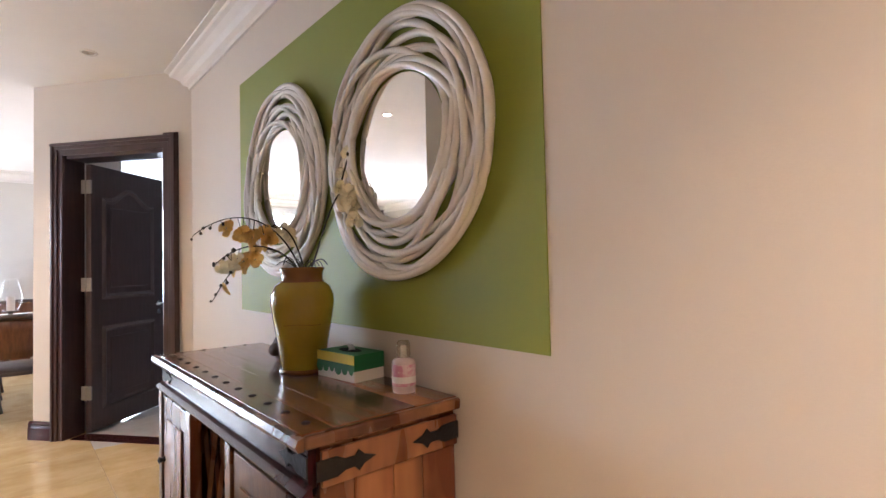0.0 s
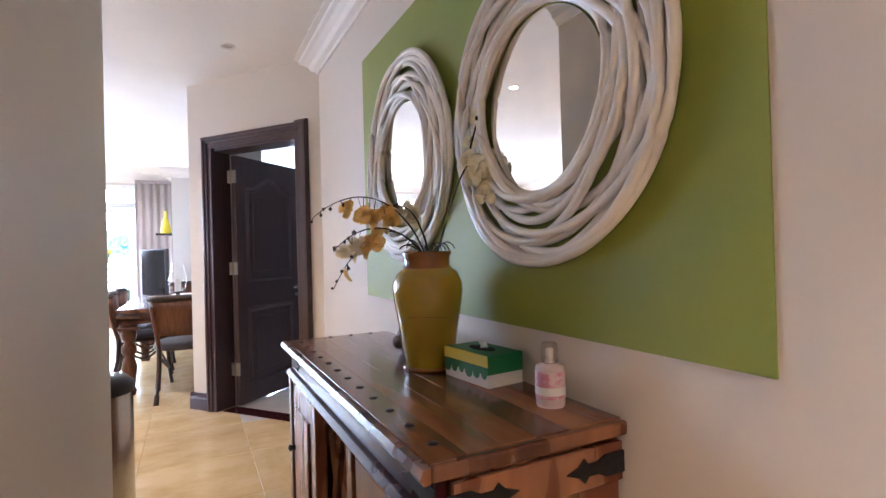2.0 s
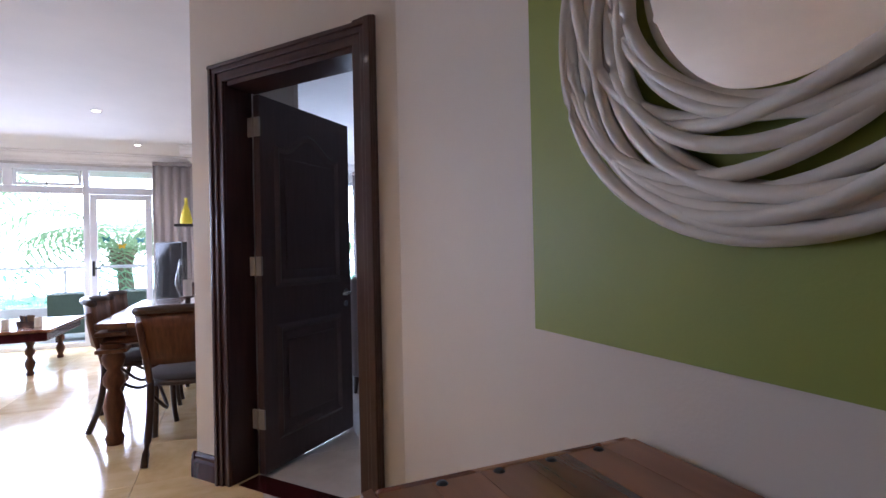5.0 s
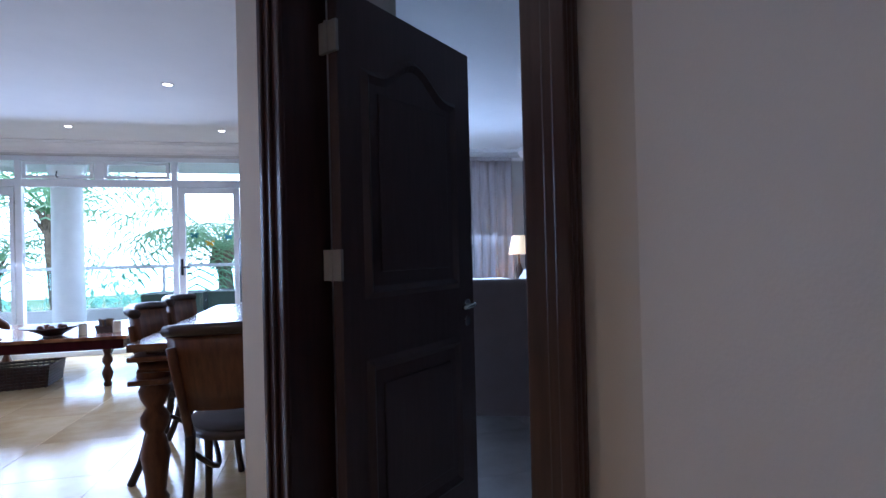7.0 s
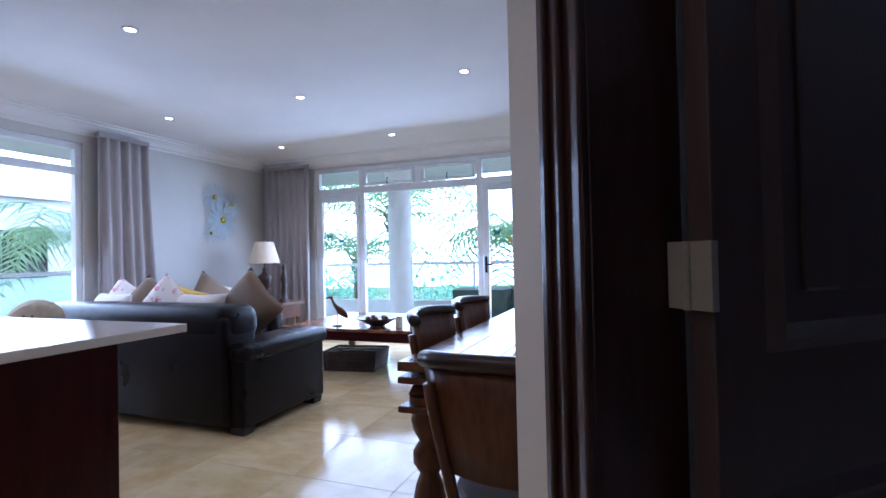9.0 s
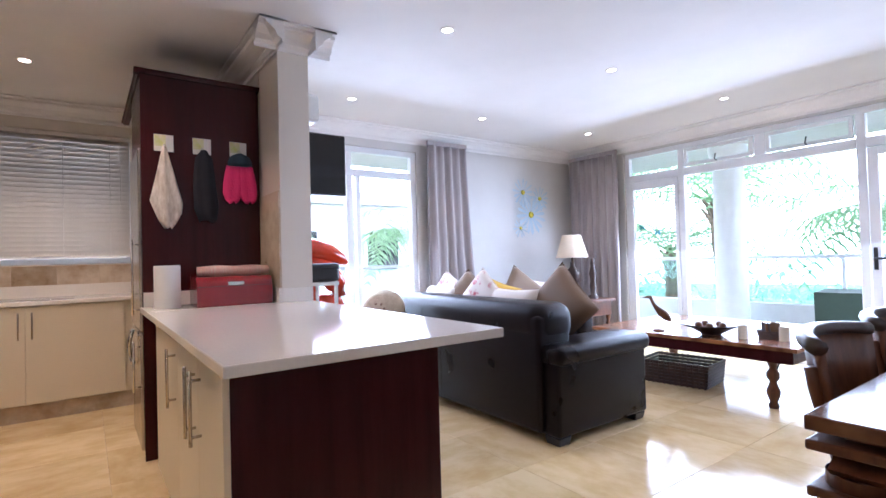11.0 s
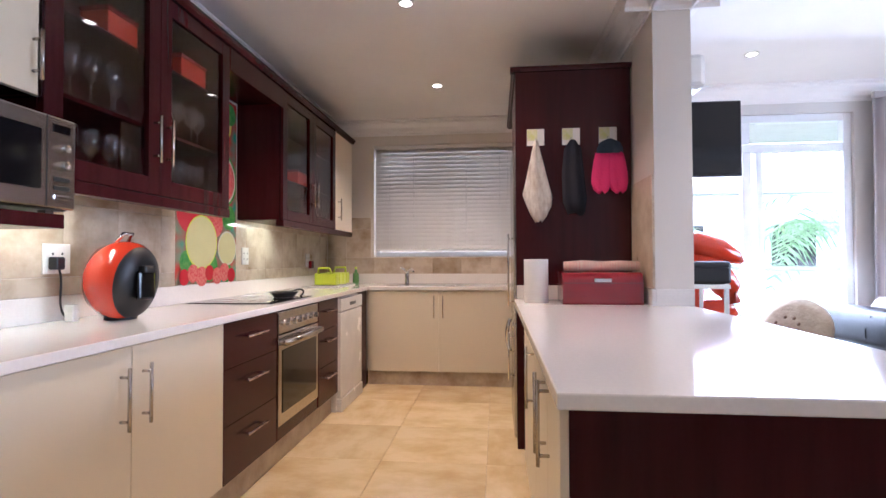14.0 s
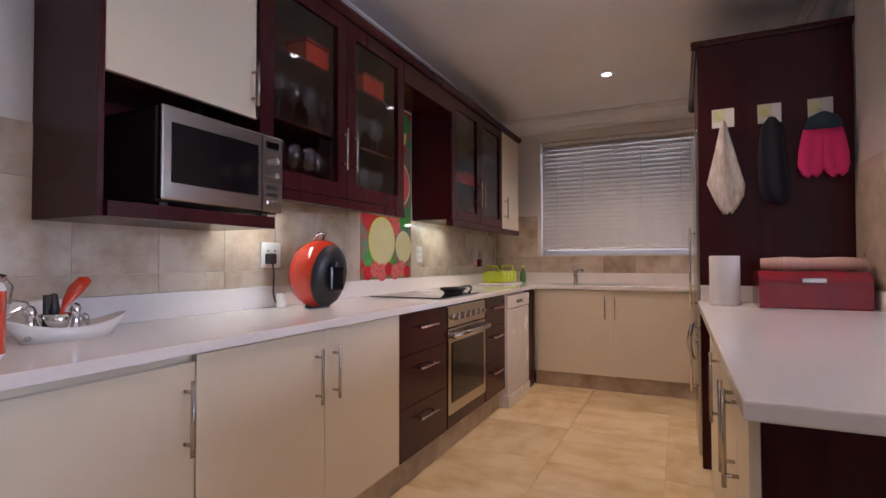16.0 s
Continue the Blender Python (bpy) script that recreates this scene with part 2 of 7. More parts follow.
PINKP = mat("pink_print", (0.7, 0.12, 0.3), 0.4)
TEALP = mat("teal_print", (0.03, 0.3, 0.25), 0.2)
REDP = mat("red_fruit_print", (0.5, 0.02, 0.03), 0.15)
APPLE = mat("apple_flesh_print", (0.62, 0.6, 0.3), 0.15)
DECOR = mat("pale_blue_metal_petal", (0.42, 0.53, 0.60), 0.6, col2=(0.50, 0.56, 0.6), scale=4)

# ---- mesh helpers ----


def mesh_ob(name, bm, material, parent=None, label="", smooth=False):
    me = bpy.data.meshes.new(name)
    bm.normal_update()
    bm.to_mesh(me)
    bm.free()
    if smooth:
        for p in me.polygons:
            p.use_smooth = True
    for m in (material if isinstance(material, (list, tuple)) else [material]):
        me.materials.append(m)
    ob = new(name, me)
    if parent is not None:
        ob.parent = parent
    if label:
        tagged(ob, label)
    return ob


def part(name, bm, material, parent, label="", smooth=False):
    return mesh_ob(name, bm, material, parent, label, smooth)


def thing(name, label, category, at=(0, 0, 0), rz=0.0, group="", kind=""):
    ob = new(name)
    ob.empty_display_size = 0.1
    ob.matrix_world = pose(*at, 0, 0, rz)
    return tagged(ob, label, category, group, kind)


def box(x0, x1, y0, y1, z0, z1, bev=0.0, seg=2, bm=None):
    b = bm or bmesh.new()
    r = bmesh.ops.create_cube(b, size=1.0, matrix=Matrix.Translation(((x0 + x1) / 2, (y0 + y1) / 2, (z0 + z1) / 2)) @ Matrix.Diagonal((abs(x1 - x0), abs(y1 - y0), abs(z1 - z0), 1)))
    if bev:
        vs = set(r["verts"])
        es = [e for e in b.edges if e.verts[0] in vs and e.verts[1] in vs]
        bmesh.ops.bevel(b, geom=es, offset=bev, segments=seg, affect="EDGES", profile=0.5)
    return b


def lathe(profile, seg=24, at=(0, 0, 0), bm=None, squash=1.0):
    b = bm or bmesh.new()
    rings = []
    for r, z in profile:
        if r < 1e-5:
            rings.append([b.verts.new((at[0], at[1], at[2] + z))])
        else:
            rings.append([b.verts.new((at[0] + r * math.cos(2 * math.pi * k / seg), at[1] + squash * r * math.sin(2 * math.pi * k / seg), at[2] + z)) for k in range(seg)])
    for a, c in zip(rings, rings[1:]):
        for k in range(seg):
            j = (k + 1) % seg
            if len(a) == 1 and len(c) > 1:
                b.faces.new((a[0], c[j], c[k])[::-1])
            elif len(c) == 1 and len(a) > 1:
                b.faces.new((a[k], a[j], c[0]))
            elif len(a) > 1:
                b.faces.new((a[k], a[j], c[j], c[k]))
    return b


def tube(points, radius, seg=8, closed=False, bm=None, flat=1.0):
    b = bm or bmesh.new()
    P = [Vector(p) for p in points]
    n = len(P)
    rings = []
    up = Vector((0, 0, 1))
    for i, p in enumerate(P):
        d = (P[(i + 1) % n] - P[i - 1]) if closed else (P[min(i + 1, n - 1)] - P[max(i - 1, 0)])
        d.normalize()
        s = d.cross(up if abs(d.z) < 0.95 else Vector((1, 0, 0))).normalized()
        q = s.cross(d)
        r = radius[i] if isinstance(radius, (list, tuple)) else radius
        rings.append([b.verts.new(p + s * r * math.cos(2 * math.pi * k / seg) + q * r * flat * math.sin(2 * math.pi * k / seg)) for k in range(seg)])
    pairs = list(zip(rings, rings[1:])) + ([(rings[-1], rings[0])] if closed else [])
    for a, c in pairs:
        for k in range(seg):
            j = (k + 1) % seg
            b.faces.new((a[k], a[j], c[j], c[k]))
    if not closed:
        b.faces.new(rings[0][::-1])
        b.faces.new(rings[-1])
    return b


def prism(poly, z0, z1, bm=None):
    """An upright prism over a plan polygon."""
    b = bm or bmesh.new()
    lo = [b.verts.new((x, y, z0)) for x, y in poly]
    hi = [b.verts.new((x, y, z1)) for x, y in poly]
    n = len(poly)
    b.faces.new(lo[::-1])
    b.faces.new(hi)
    for i in range(n):
        j = (i + 1) % n
        b.faces.new((lo[i], lo[j], hi[j], hi[i]))
    bmesh.ops.recalc_face_normals(b, faces=b.faces)
    return b


def sweep(p0, p1, profile, bm=None, inward=(0, 0)):
    """A moulding from p0 to p1: profile of (out, z) points, out along inward."""
    b = bm or bmesh.new()
    a = [b.verts.new((p0[0] + inward[0] * o, p0[1] + inward[1] * o, z)) for o, z in profile]
    c = [b.verts.new((p1[0] + inward[0] * o, p1[1] + inward[1] * o, z)) for o, z in profile]
    n = len(profile)
    for i in range(n):
        j = (i + 1) % n
        b.faces.new((a[i], a[j], c[j], c[i]))
    b.faces.new(a[::-1])
    b.faces.new(c)
    bmesh.ops.recalc_face_normals(b, faces=b.faces)
    return b


def setting(name, bm, material, label="", category="", smooth=False):
    return tagged(mesh_ob(name, bm, material, None, "", smooth), label, category, "", "structure")


# ---- structure ----
HX = 3.385                      # hall side wall
A = Vector((HX, 0.672))         # diagonal wall, hall end
C = Vector((2.575, 1.70))       # diagonal wall, living end
DD = (C - A).normalized()       # along the diagonal
NN = Vector((DD.y, -DD.x))      # into the bedroom
if NN.x < 0:
    NN = -NN
WY = 6.70                       # window wall
LX = -2.30                      # living side wall
KX = -2.98                      # kitchen window wall
KY = -0.58                      # kitchen tiled wall
RX = 3.05                       # living / bedroom wall
BX, BY = 5.62, 6.70             # bedroom walls
TH = 0.18

setting("floor", box(-3.3, 6.0, -5.4, 7.0, -0.12, -0.006), GROUT, "pale travertine floor bed with grey joints", "floor")
ceil_bm = box(-3.3, 6.0, -5.4, 6.9, CEIL, CEIL + 0.15)
setting("ceiling", ceil_bm, CEILM, "flat white painted ceiling with downlights", "ceiling")

setting("wall_hall_east", box(HX, HX + TH, -5.2, A.y + 0.06, 0, CEIL), PAINT, "smooth cream painted hallway wall", "wall")
setting("green_panel", box(HX - 0.004, HX + 0.01, -2.30, -0.297, 0.978, 2.175), GREEN, "lime green painted rectangle on the hallway wall", "wall paint")
setting("wall_hall_end", box(2.1, HX + TH, -5.38, -5.2, 0, CEIL), PAINT, "cream painted end wall of the hallway", "wall")
setting("wall_hall_west", box(2.305 - TH, 2.305, -5.2, KY, 0, CEIL), PAINT, "cream painted hallway side wall", "wall")
setting("wall_kitchen_south", box(KX - TH, 2.305 - TH, KY - TH, KY, 0, CEIL), PAINT, "cream kitchen wall above travertine tiles", "wall")


def wall_with_hole(name, p0, p1, n, thick, u0, u1, z0, z1, material, label):
    """A straight wall from p0 to p1 with one opening between u0 and u1, z0 and z1."""
    p0, p1, n = Vector(p0), Vector(p1), Vector(n)
    d = (p1 - p0).normalized()
    ln = (p1 - p0).length
    b = bmesh.new()

    def slab(a, c, lo, hi):
        if c - a < 1e-4 or hi - lo < 1e-4:
            return
        q = [p0 + d * a, p0 + d * c, p0 + d * c + n * thick, p0 + d * a + n * thick]
        prism([(v.x, v.y) for v in q], lo, hi, b)

    slab(0, u0, 0, CEIL)
    slab(u1, ln, 0, CEIL)
    slab(u0, u1, 0, z0)
    slab(u0, u1, z1, CEIL)
    return setting(name, b, material, label, "wall")


DLEN = (C - A).length
U0, U1 = 0.19, 1.05             # door opening along the diagonal, from A
DTOP = 2.045
wall_with_hole("wall_diagonal", A, C, NN, 0.16, U0, U1, 0, DTOP, PAINT, "angled cream wall around the bedroom doorway")
setting("wall_return", prism([(v.x, v.y) for v in (C + NN * 0.16, C + NN * 0.62, C + NN * 0.62 - DD * 0.12, C + NN * 0.16 - DD * 0.12)], 0, CEIL), PAINT, "cream wall return behind the bedroom door", "wall")
setting("wall_living_east", box(RX, RX + 0.12, (C + NN * 0.60).y - 0.02, WY, 0, CEIL), PAINT, "cream wall between living room and bedroom", "wall")
setting("wall_living_pier", box(2.33, RX, 5.85, WY, 0, CEIL), GREYP, "grey painted pier beside the balcony window", "wall")
wall_with_hole("wall_window_north", (LX - TH, WY), (RX + 0.06, WY), (0, 1), TH, -1.42 - LX + TH, 1.83 - LX + TH, 0.0, 2.40, GREYP, "grey wall around the balcony windows")
wall_with_hole("wall_living_west", (LX, 2.14), (LX, WY), (-1, 0), TH, 0.36, 1.95, 0.0, 2.34, GREYP, "grey living room wall with a sliding door opening")
setting("wall_kitchen_divider", box(KX - TH, -0.98, 1.99, 2.14, 0, CEIL), PAINT, "cream wall dividing kitchen and living room", "wall")
wall_with_hole("wall_kitchen_west", (KX, KY), (KX, 1.99), (-1, 0), TH, -0.08 - KY, 1.38 - KY, 1.175, 2.33, PAINT, "cream kitchen wall around the blind window")
setting("column", box(-0.97, -0.57, 1.99, 2.18, 0, CEIL), PAINT, "square cream column at the island's end", "column")
setting("wall_bedroom_east", box(BX, BX + TH, -0.6, BY + 0.26, 0, CEIL), BLUEG, "dark charcoal bedroom wall behind the bed", "wall")
setting("wall_bedroom_south", box(HX + TH, BX + TH, -0.78, -0.6, 0, CEIL), PAINT, "cream bedroom wall", "wall")
wall_with_hole("wall_bedroom_north", (RX + 0.06, WY), (BX + TH, WY), (0, 1), TH, 0.45, 2.15, 0.5, 2.3, GREYP, "grey bedroom wall around the window")

# cornices
CR = [(0.0, CEIL - 0.135), (0.012, CEIL - 0.135), (0.016, CEIL - 0.115), (0.04, CEIL - 0.10), (0.055, CEIL - 0.07), (0.085, CEIL - 0.045), (0.105, CEIL - 0.035), (0.11, CEIL - 0.018), (0.14, CEIL - 0.012), (0.14, CEIL), (0.0, CEIL)]
for nm, p0, p1, inn in (
    ("cornice_hall_east", (HX, -5.2), (HX, 0.80), (-1, 0)),
    ("cornice_hall_west", (2.305, -5.2), (2.305, KY), (1, 0)),
    ("cornice_window", (LX, WY), (2.33, WY), (0, -1)),
    ("cornice_living_west", (LX, 2.14), (LX, WY), (1, 0)),
    ("cornice_living_divider", (LX, 2.14), (-0.97, 2.14), (0, 1)),
    ("cornice_living_east", (RX, 2.1), (RX, 5.85), (-1, 0)),
    ("cornice_pier", (2.33, 5.85), (2.33, WY), (-1, 0)),
    ("cornice_pier_face", (RX, 5.85), (2.19, 5.85), (0, -1)),
    ("cornice_kitchen_south", (KX, KY), (2.16, KY), (0, 1)),
    ("cornice_kitchen_west", (KX, KY), (KX, 1.99), (1, 0)),
    ("cornice_kitchen_divider", (KX, 1.99), (-0.97, 1.99), (0, -1)),
    ("cornice_column_east", (-0.57, 1.85), (-0.57, 2.32), (1, 0)),
    ("cornice_column_south", (-0.97, 1.99), (-0.43, 1.99), (0, -1)),
    ("cornice_column_north", (-0.97, 2.18), (-0.43, 2.18), (0, 1)),
    ("cornice_bedroom_east", (BX, -0.6), (BX, BY + 0.08), (-1, 0)),
    ("cornice_bedroom_north", (RX + 0.12, BY), (BX, BY), (0, -1)),
):
    setting(nm, sweep(p0, p1, CR, None, inn), CROWN, "white moulded plaster cornice", "cornice")

# skirting
SK = [(0, 0.0), (0.022, 0.0), (0.022, 0.085), (0.016, 0.10), (0.018, 0.115), (0.008, 0.13), (0, 0.13)]
for nm, p0, p1, inn in (
    ("baseboard_hall_east", (HX, -5.2), (HX, A.y), (-1, 0)),
    ("baseboard_diagonal", C + DD * 0.02, A + DD * 1.135, -NN),
    ("baseboard_return", C - NN * 0.022, C + NN * 0.6, DD),
    ("baseboard_hall_west", (2.305, -5.2), (2.305, KY), (1, 0)),
    ("baseboard_living_east", (RX, 2.1), (RX, 5.85), (-1, 0)),
    ("baseboard_living_west", (LX, 4.2), (LX, WY), (1, 0)),
):
    setting(nm, sweep(p0, p1, SK, None, inn), MAHOG, "dark wooden skirting board", "baseboard")

# ---- bedroom door ----
Z3 = Vector((0, 0, 1))
DM = Matrix(((-DD.x * -1, -NN.x * -1, 0, A.x), (-DD.y * -1, -NN.y * -1, 0, A.y), (0, 0, 1, 0), (0, 0, 0, 1)))  # along the wall, into the bedroom, up


def in_door(bm):
    bm.transform(DM)
    if DM.to_3x3().determinant() < 0:
        bmesh.ops.reverse_faces(bm, faces=bm.faces)
    return bm


door_frame = thing("door_frame", "reddish dark wooden door casing with moulded edges", "door frame", kind="structure")
for nm, u0, u1 in (("jamb", U0 - 0.002, U0 + 0.03), ("jamb", U1 - 0.012, U1 + 0.002)):
    part(nm, in_door(box(u0, u1, -0.004, 0.165, 0, DTOP, 0.004)), REDWOOD, door_frame)
part("head_jamb", in_door(box(U0 + 0.035, U1 - 0.035, -0.004, 0.165, DTOP - 0.035, DTOP)), REDWOOD, door_frame)
for side in (-1, 1):
    bm = bmesh.new()
    base = U0 if side < 0 else U1
    wide = 0.012 if side < 0 else 0.0
    for w0, w1, dp in ((-0.012 - wide, 0.08 + wide, 0.018), (0.025, 0.076 + wide, 0.03), (0.05, 0.072 + wide, 0.04)):
        a, c = sorted((base + side * w0, base + side * w1))
        box(a, c, -dp, -0.001, 0, DTOP + 0.004 + w1, 0.005, 2, bm)
    part("casing", in_door(bm), REDWOOD, door_frame)
bm = bmesh.new()
for z0, z1, dp in ((DTOP - 0.012, DTOP + 0.083, 0.0185), (DTOP + 0.03, DTOP + 0.078, 0.0305), (DTOP + 0.054, DTOP + 0.074, 0.0405)):
    box(U0 - 0.079, U1 + 0.079, -dp, -0.0015, z0, z1, 0.005, 2, bm)
part("head_casing", in_door(bm), REDWOOD, door_frame)
part("door_sill", in_door(box(U0 + 0.035, U1 - 0.035, 0.02, 0.15, -0.01, 0.004)), MAHOG, door_frame)

LW = 0.785
door_1 = thing("door_1", "dark brown panelled door standing open into the bedroom", "door", kind="structure")
hinge = A + DD * (U1 - 0.042) + NN * 0.135
door_1.matrix_world = Matrix.Translation((hinge.x, hinge.y, 0)) @ Matrix.Rotation(math.atan2(NN.y, NN.x) - radians(-3.3), 4, "Z")
part("leaf", box(0.01, LW, -0.042, 0.0, 0.012, DTOP - 0.045, 0.003), DOORM, door_1)


def arch_ring(x0, x1, z0, z1, rise, w, y0, y1, arched=True):
    """A raised moulding around a door panel with an arched head."""
    out, inn = [], []
    n = 18
    for k, (lst, off) in enumerate(((out, 0.0), (inn, w))):
        lst.append((x0 + off, z0 + off))
        lst.append((x1 - off, z0 + off))
        if arched:
            for i in range(n + 1):
                s = i / n
                x = (x1 - off) + (x0 - x1 + 2 * off) * s
                t = abs(s - 0.5) * 2
                h = 0 if t > 0.8 else (rise if t < 0.02 else rise * (0.5 + 0.5 * math.cos(math.pi * min(1, t / 0.8))))
                lst.append((x, z1 - rise - off + h))
        else:
            lst += [(x1 - off, z1 - off), (x0 + off, z1 - off)]
    b = bmesh.new()
    rows = [[b.verts.new((x, y, z)) for x, z in lst] for lst, y in ((out, y1), ([((a[0] * 0.5 + c[0] * 0.5), (a[1] * 0.5 + c[1] * 0.5)) for a, c in zip(out, inn)], y0), (inn, y1))]
    m = len(out)
    for r1, r2 in zip(rows, rows[1:]):
        for i in range(m):
            j = (i + 1) % m
            b.faces.new((r1[i], r1[j], r2[j], r2[i]))
    bmesh.ops.recalc_face_normals(b, faces=b.faces)
    return b


for z0, z1, ar in ((0.16, 0.78, False), (0.98, 1.86, True)):
    part("panel_moulding", arch_ring(0.11, LW - 0.11, z0, z1, 0.10, 0.045, -0.058, -0.041, ar), DOORM, door_1)
    part("panel", box(0.19, LW - 0.19, -0.05, -0.041, z0 + 0.09, z1 - (0.17 if ar else 0.09), 0.006), DOORM, door_1)
for z in (0.30, 1.10, 1.83):
    hb = box(-0.004, 0.0095, -0.052, 0.028, z - 0.05, z + 0.05, 0.001, 1)
    for k in range(5):
        lathe([(0.0065, 0), (0.0065, 0.0185)], 10, (-0.006, -0.010, z - 0.05 + 0.0202 * k), hb)
    part("hinge", hb, SATIN, door_1, "satin steel butt hinge")
hd = part("door_handle", tube([(LW - 0.06, -0.044, 0.905), (LW - 0.06, -0.085, 0.905), (LW - 0.075, -0.095, 0.907), (LW - 0.16, -0.095, 0.903)], 0.009, 10), CHROME, door_1, "chrome lever handle", True)
part("rose", lathe([(0, 0), (0.026, 0), (0.024, 0.008), (0, 0.01)], 20), CHROME, door_1).matrix_local = pose(LW - 0.06, -0.042, 0.905, 90)
part("keyhole_plate", lathe([(0, 0), (0.022, 0), (0.02, 0.006), (0, 0.007)], 20), CHROME, door_1).matrix_local = pose(LW - 0.06, -0.042, 0.835, 90)

# ---- windows ----


def frame_bars(b, bars, y0, y1):
    for x0, x1, z0, z1 in bars:
        box(x0, x1, y0, y1, z0, z1, 0.004, 1, b)
    return b


win = thing("window_1", "white-framed balcony windows with top lights and a glazed door", "window", kind="structure")
MX = [-1.42, -0.68, 0.17, 1.0, 1.83]
part("window_frame", frame_bars(bmesh.new(), [(MX[0], MX[0] + 0.06, 0, 2.40), (MX[4] - 0.06, MX[4], 0, 2.40), (MX[0] + 0.06, MX[4] - 0.06, 2.34, 2.40), (MX[1] - 0.035, MX[1] + 0.035, 0.06, 2.34), (MX[3] - 0.035, MX[3] + 0.035, 0.06, 2.34), (MX[2] - 0.05, MX[2] + 0.05, 2.12, 2.34), (MX[0] + 0.06, MX[1] - 0.035, 2.03, 2.12), (MX[1] + 0.035, MX[3] - 0.035, 2.03, 2.12), (MX[3] + 0.035, MX[4] - 0.06, 2.03, 2.12), (MX[0] + 0.06, MX[4] - 0.06, 0.0, 0.06)], WY + 0.03, WY + 0.10), FRAME, win)
for a, c in ((MX[1] + 0.05, MX[2] - 0.06), (MX[2] + 0.06, MX[3] - 0.05)):
    part("top_light_frame", frame_bars(bmesh.new(), [(a, a + 0.035, 2.13, 2.33), (c - 0.035, c, 2.13, 2.33), (a + 0.035, c - 0.035, 2.13, 2.165), (a + 0.035, c - 0.035, 2.295, 2.33)], WY + 0.015, WY + 0.06), FRAME, win)
    part("window_catch", tube([((a + c) / 2, WY + 0.012, 2.14), ((a + c) / 2, WY - 0.03, 2.15), ((a + c) / 2 + 0.012, WY - 0.03, 2.21)], 0.007, 8), BLACK, win)
dl0, dl1 = MX[3] + 0.045, MX[4] - 0.07
part("door_leaf_frame", frame_bars(bmesh.new(), [(dl0, dl0 + 0.075, 0.07, 2.02), (dl1 - 0.075, dl1, 0.07, 2.02), (dl0 + 0.075, dl1 - 0.075, 1.95, 2.02), (dl0 + 0.075, dl1 - 0.075, 0.07, 0.2)], WY + 0.01, WY + 0.06), FRAME, win)
part("door_handle", tube([(dl0 + 0.035, WY + 0.01, 1.03), (dl0 + 0.035, WY - 0.045, 1.03), (dl0 + 0.13, WY - 0.05, 1.03)], 0.011, 8), BLACK, win, "black lever handle")
part("handle_plate", box(dl0 + 0.02, dl0 + 0.05, WY - 0.002, WY + 0.009, 0.93, 1.13, 0.003), BLACK, win)
part("sliding_frame", frame_bars(bmesh.new(), [(MX[0] + 0.065, MX[0] + 0.11, 0.065, 2.025), (MX[1] - 0.085, MX[1] - 0.04, 0.065, 2.025), (MX[0] + 0.11, MX[1] - 0.085, 1.93, 2.025), (MX[0] + 0.11, MX[1] - 0.085, 0.065, 0.16)], WY + 0.02, WY + 0.075), FRAME, win)
for x0, x1, z0, z1 in ((MX[0] + 0.08, MX[1] - 0.05, 0.1, 2.0), (dl0 + 0.05, dl1 - 0.05, 0.1, 1.98), (MX[0] + 0.07, MX[1] - 0.04, 2.13, 2.33), (MX[3] + 0.04, MX[4] - 0.07, 2.13, 2.33)):
    g = part("pane", box(x0, x1, WY + 0.038, WY + 0.044, z0, z1), GLASS, win)
    g.visible_shadow = False

swin = thing("window_2", "white-framed sliding door to the garden", "window", kind="structure")
bm = bmesh.new()
for y0, y1, z0, z1 in ((2.50, 2.56, 0, 2.34), (4.03, 4.09, 0, 2.34), (2.56, 4.03, 2.28, 2.34), (2.56, 4.03, 2.03, 2.10), (2.56, 4.03, 0, 0.07), (3.24, 3.31, 0.07, 2.03), (3.35, 3.40, 0.07, 2.03), (3.24, 3.30, 2.10, 2.28)):
    box(LX - 0.10, LX - 0.03, y0, y1, z0, z1, 0.004, 1, bm)
part("window_frame", bm, FRAME, swin)
for y0, y1, z0, z1 in ((2.55, 3.25, 0.06, 2.04), (3.39, 4.04, 0.06, 2.04), (2.55, 4.04, 2.09, 2.29)):
    part("pane", box(LX - 0.068, LX - 0.062, y0, y1, z0, z1), GLASS, swin).visible_shadow = False

bwin = thing("window_3", "bedroom window with white frame", "window", kind="structure")
bm = bmesh.new()
for x0, x1, z0, z1 in ((3.56, 3.62, 0.5, 2.3), (5.2, 5.26, 0.5, 2.3), (3.62, 5.2, 2.24, 2.3), (3.62, 5.2, 0.5, 0.56), (4.38, 4.44, 0.56, 2.24)):
    box(x0, x1, WY + 0.03, WY + 0.09, z0, z1, 0.004, 1, bm)
part("window_frame", bm, FRAME, bwin)


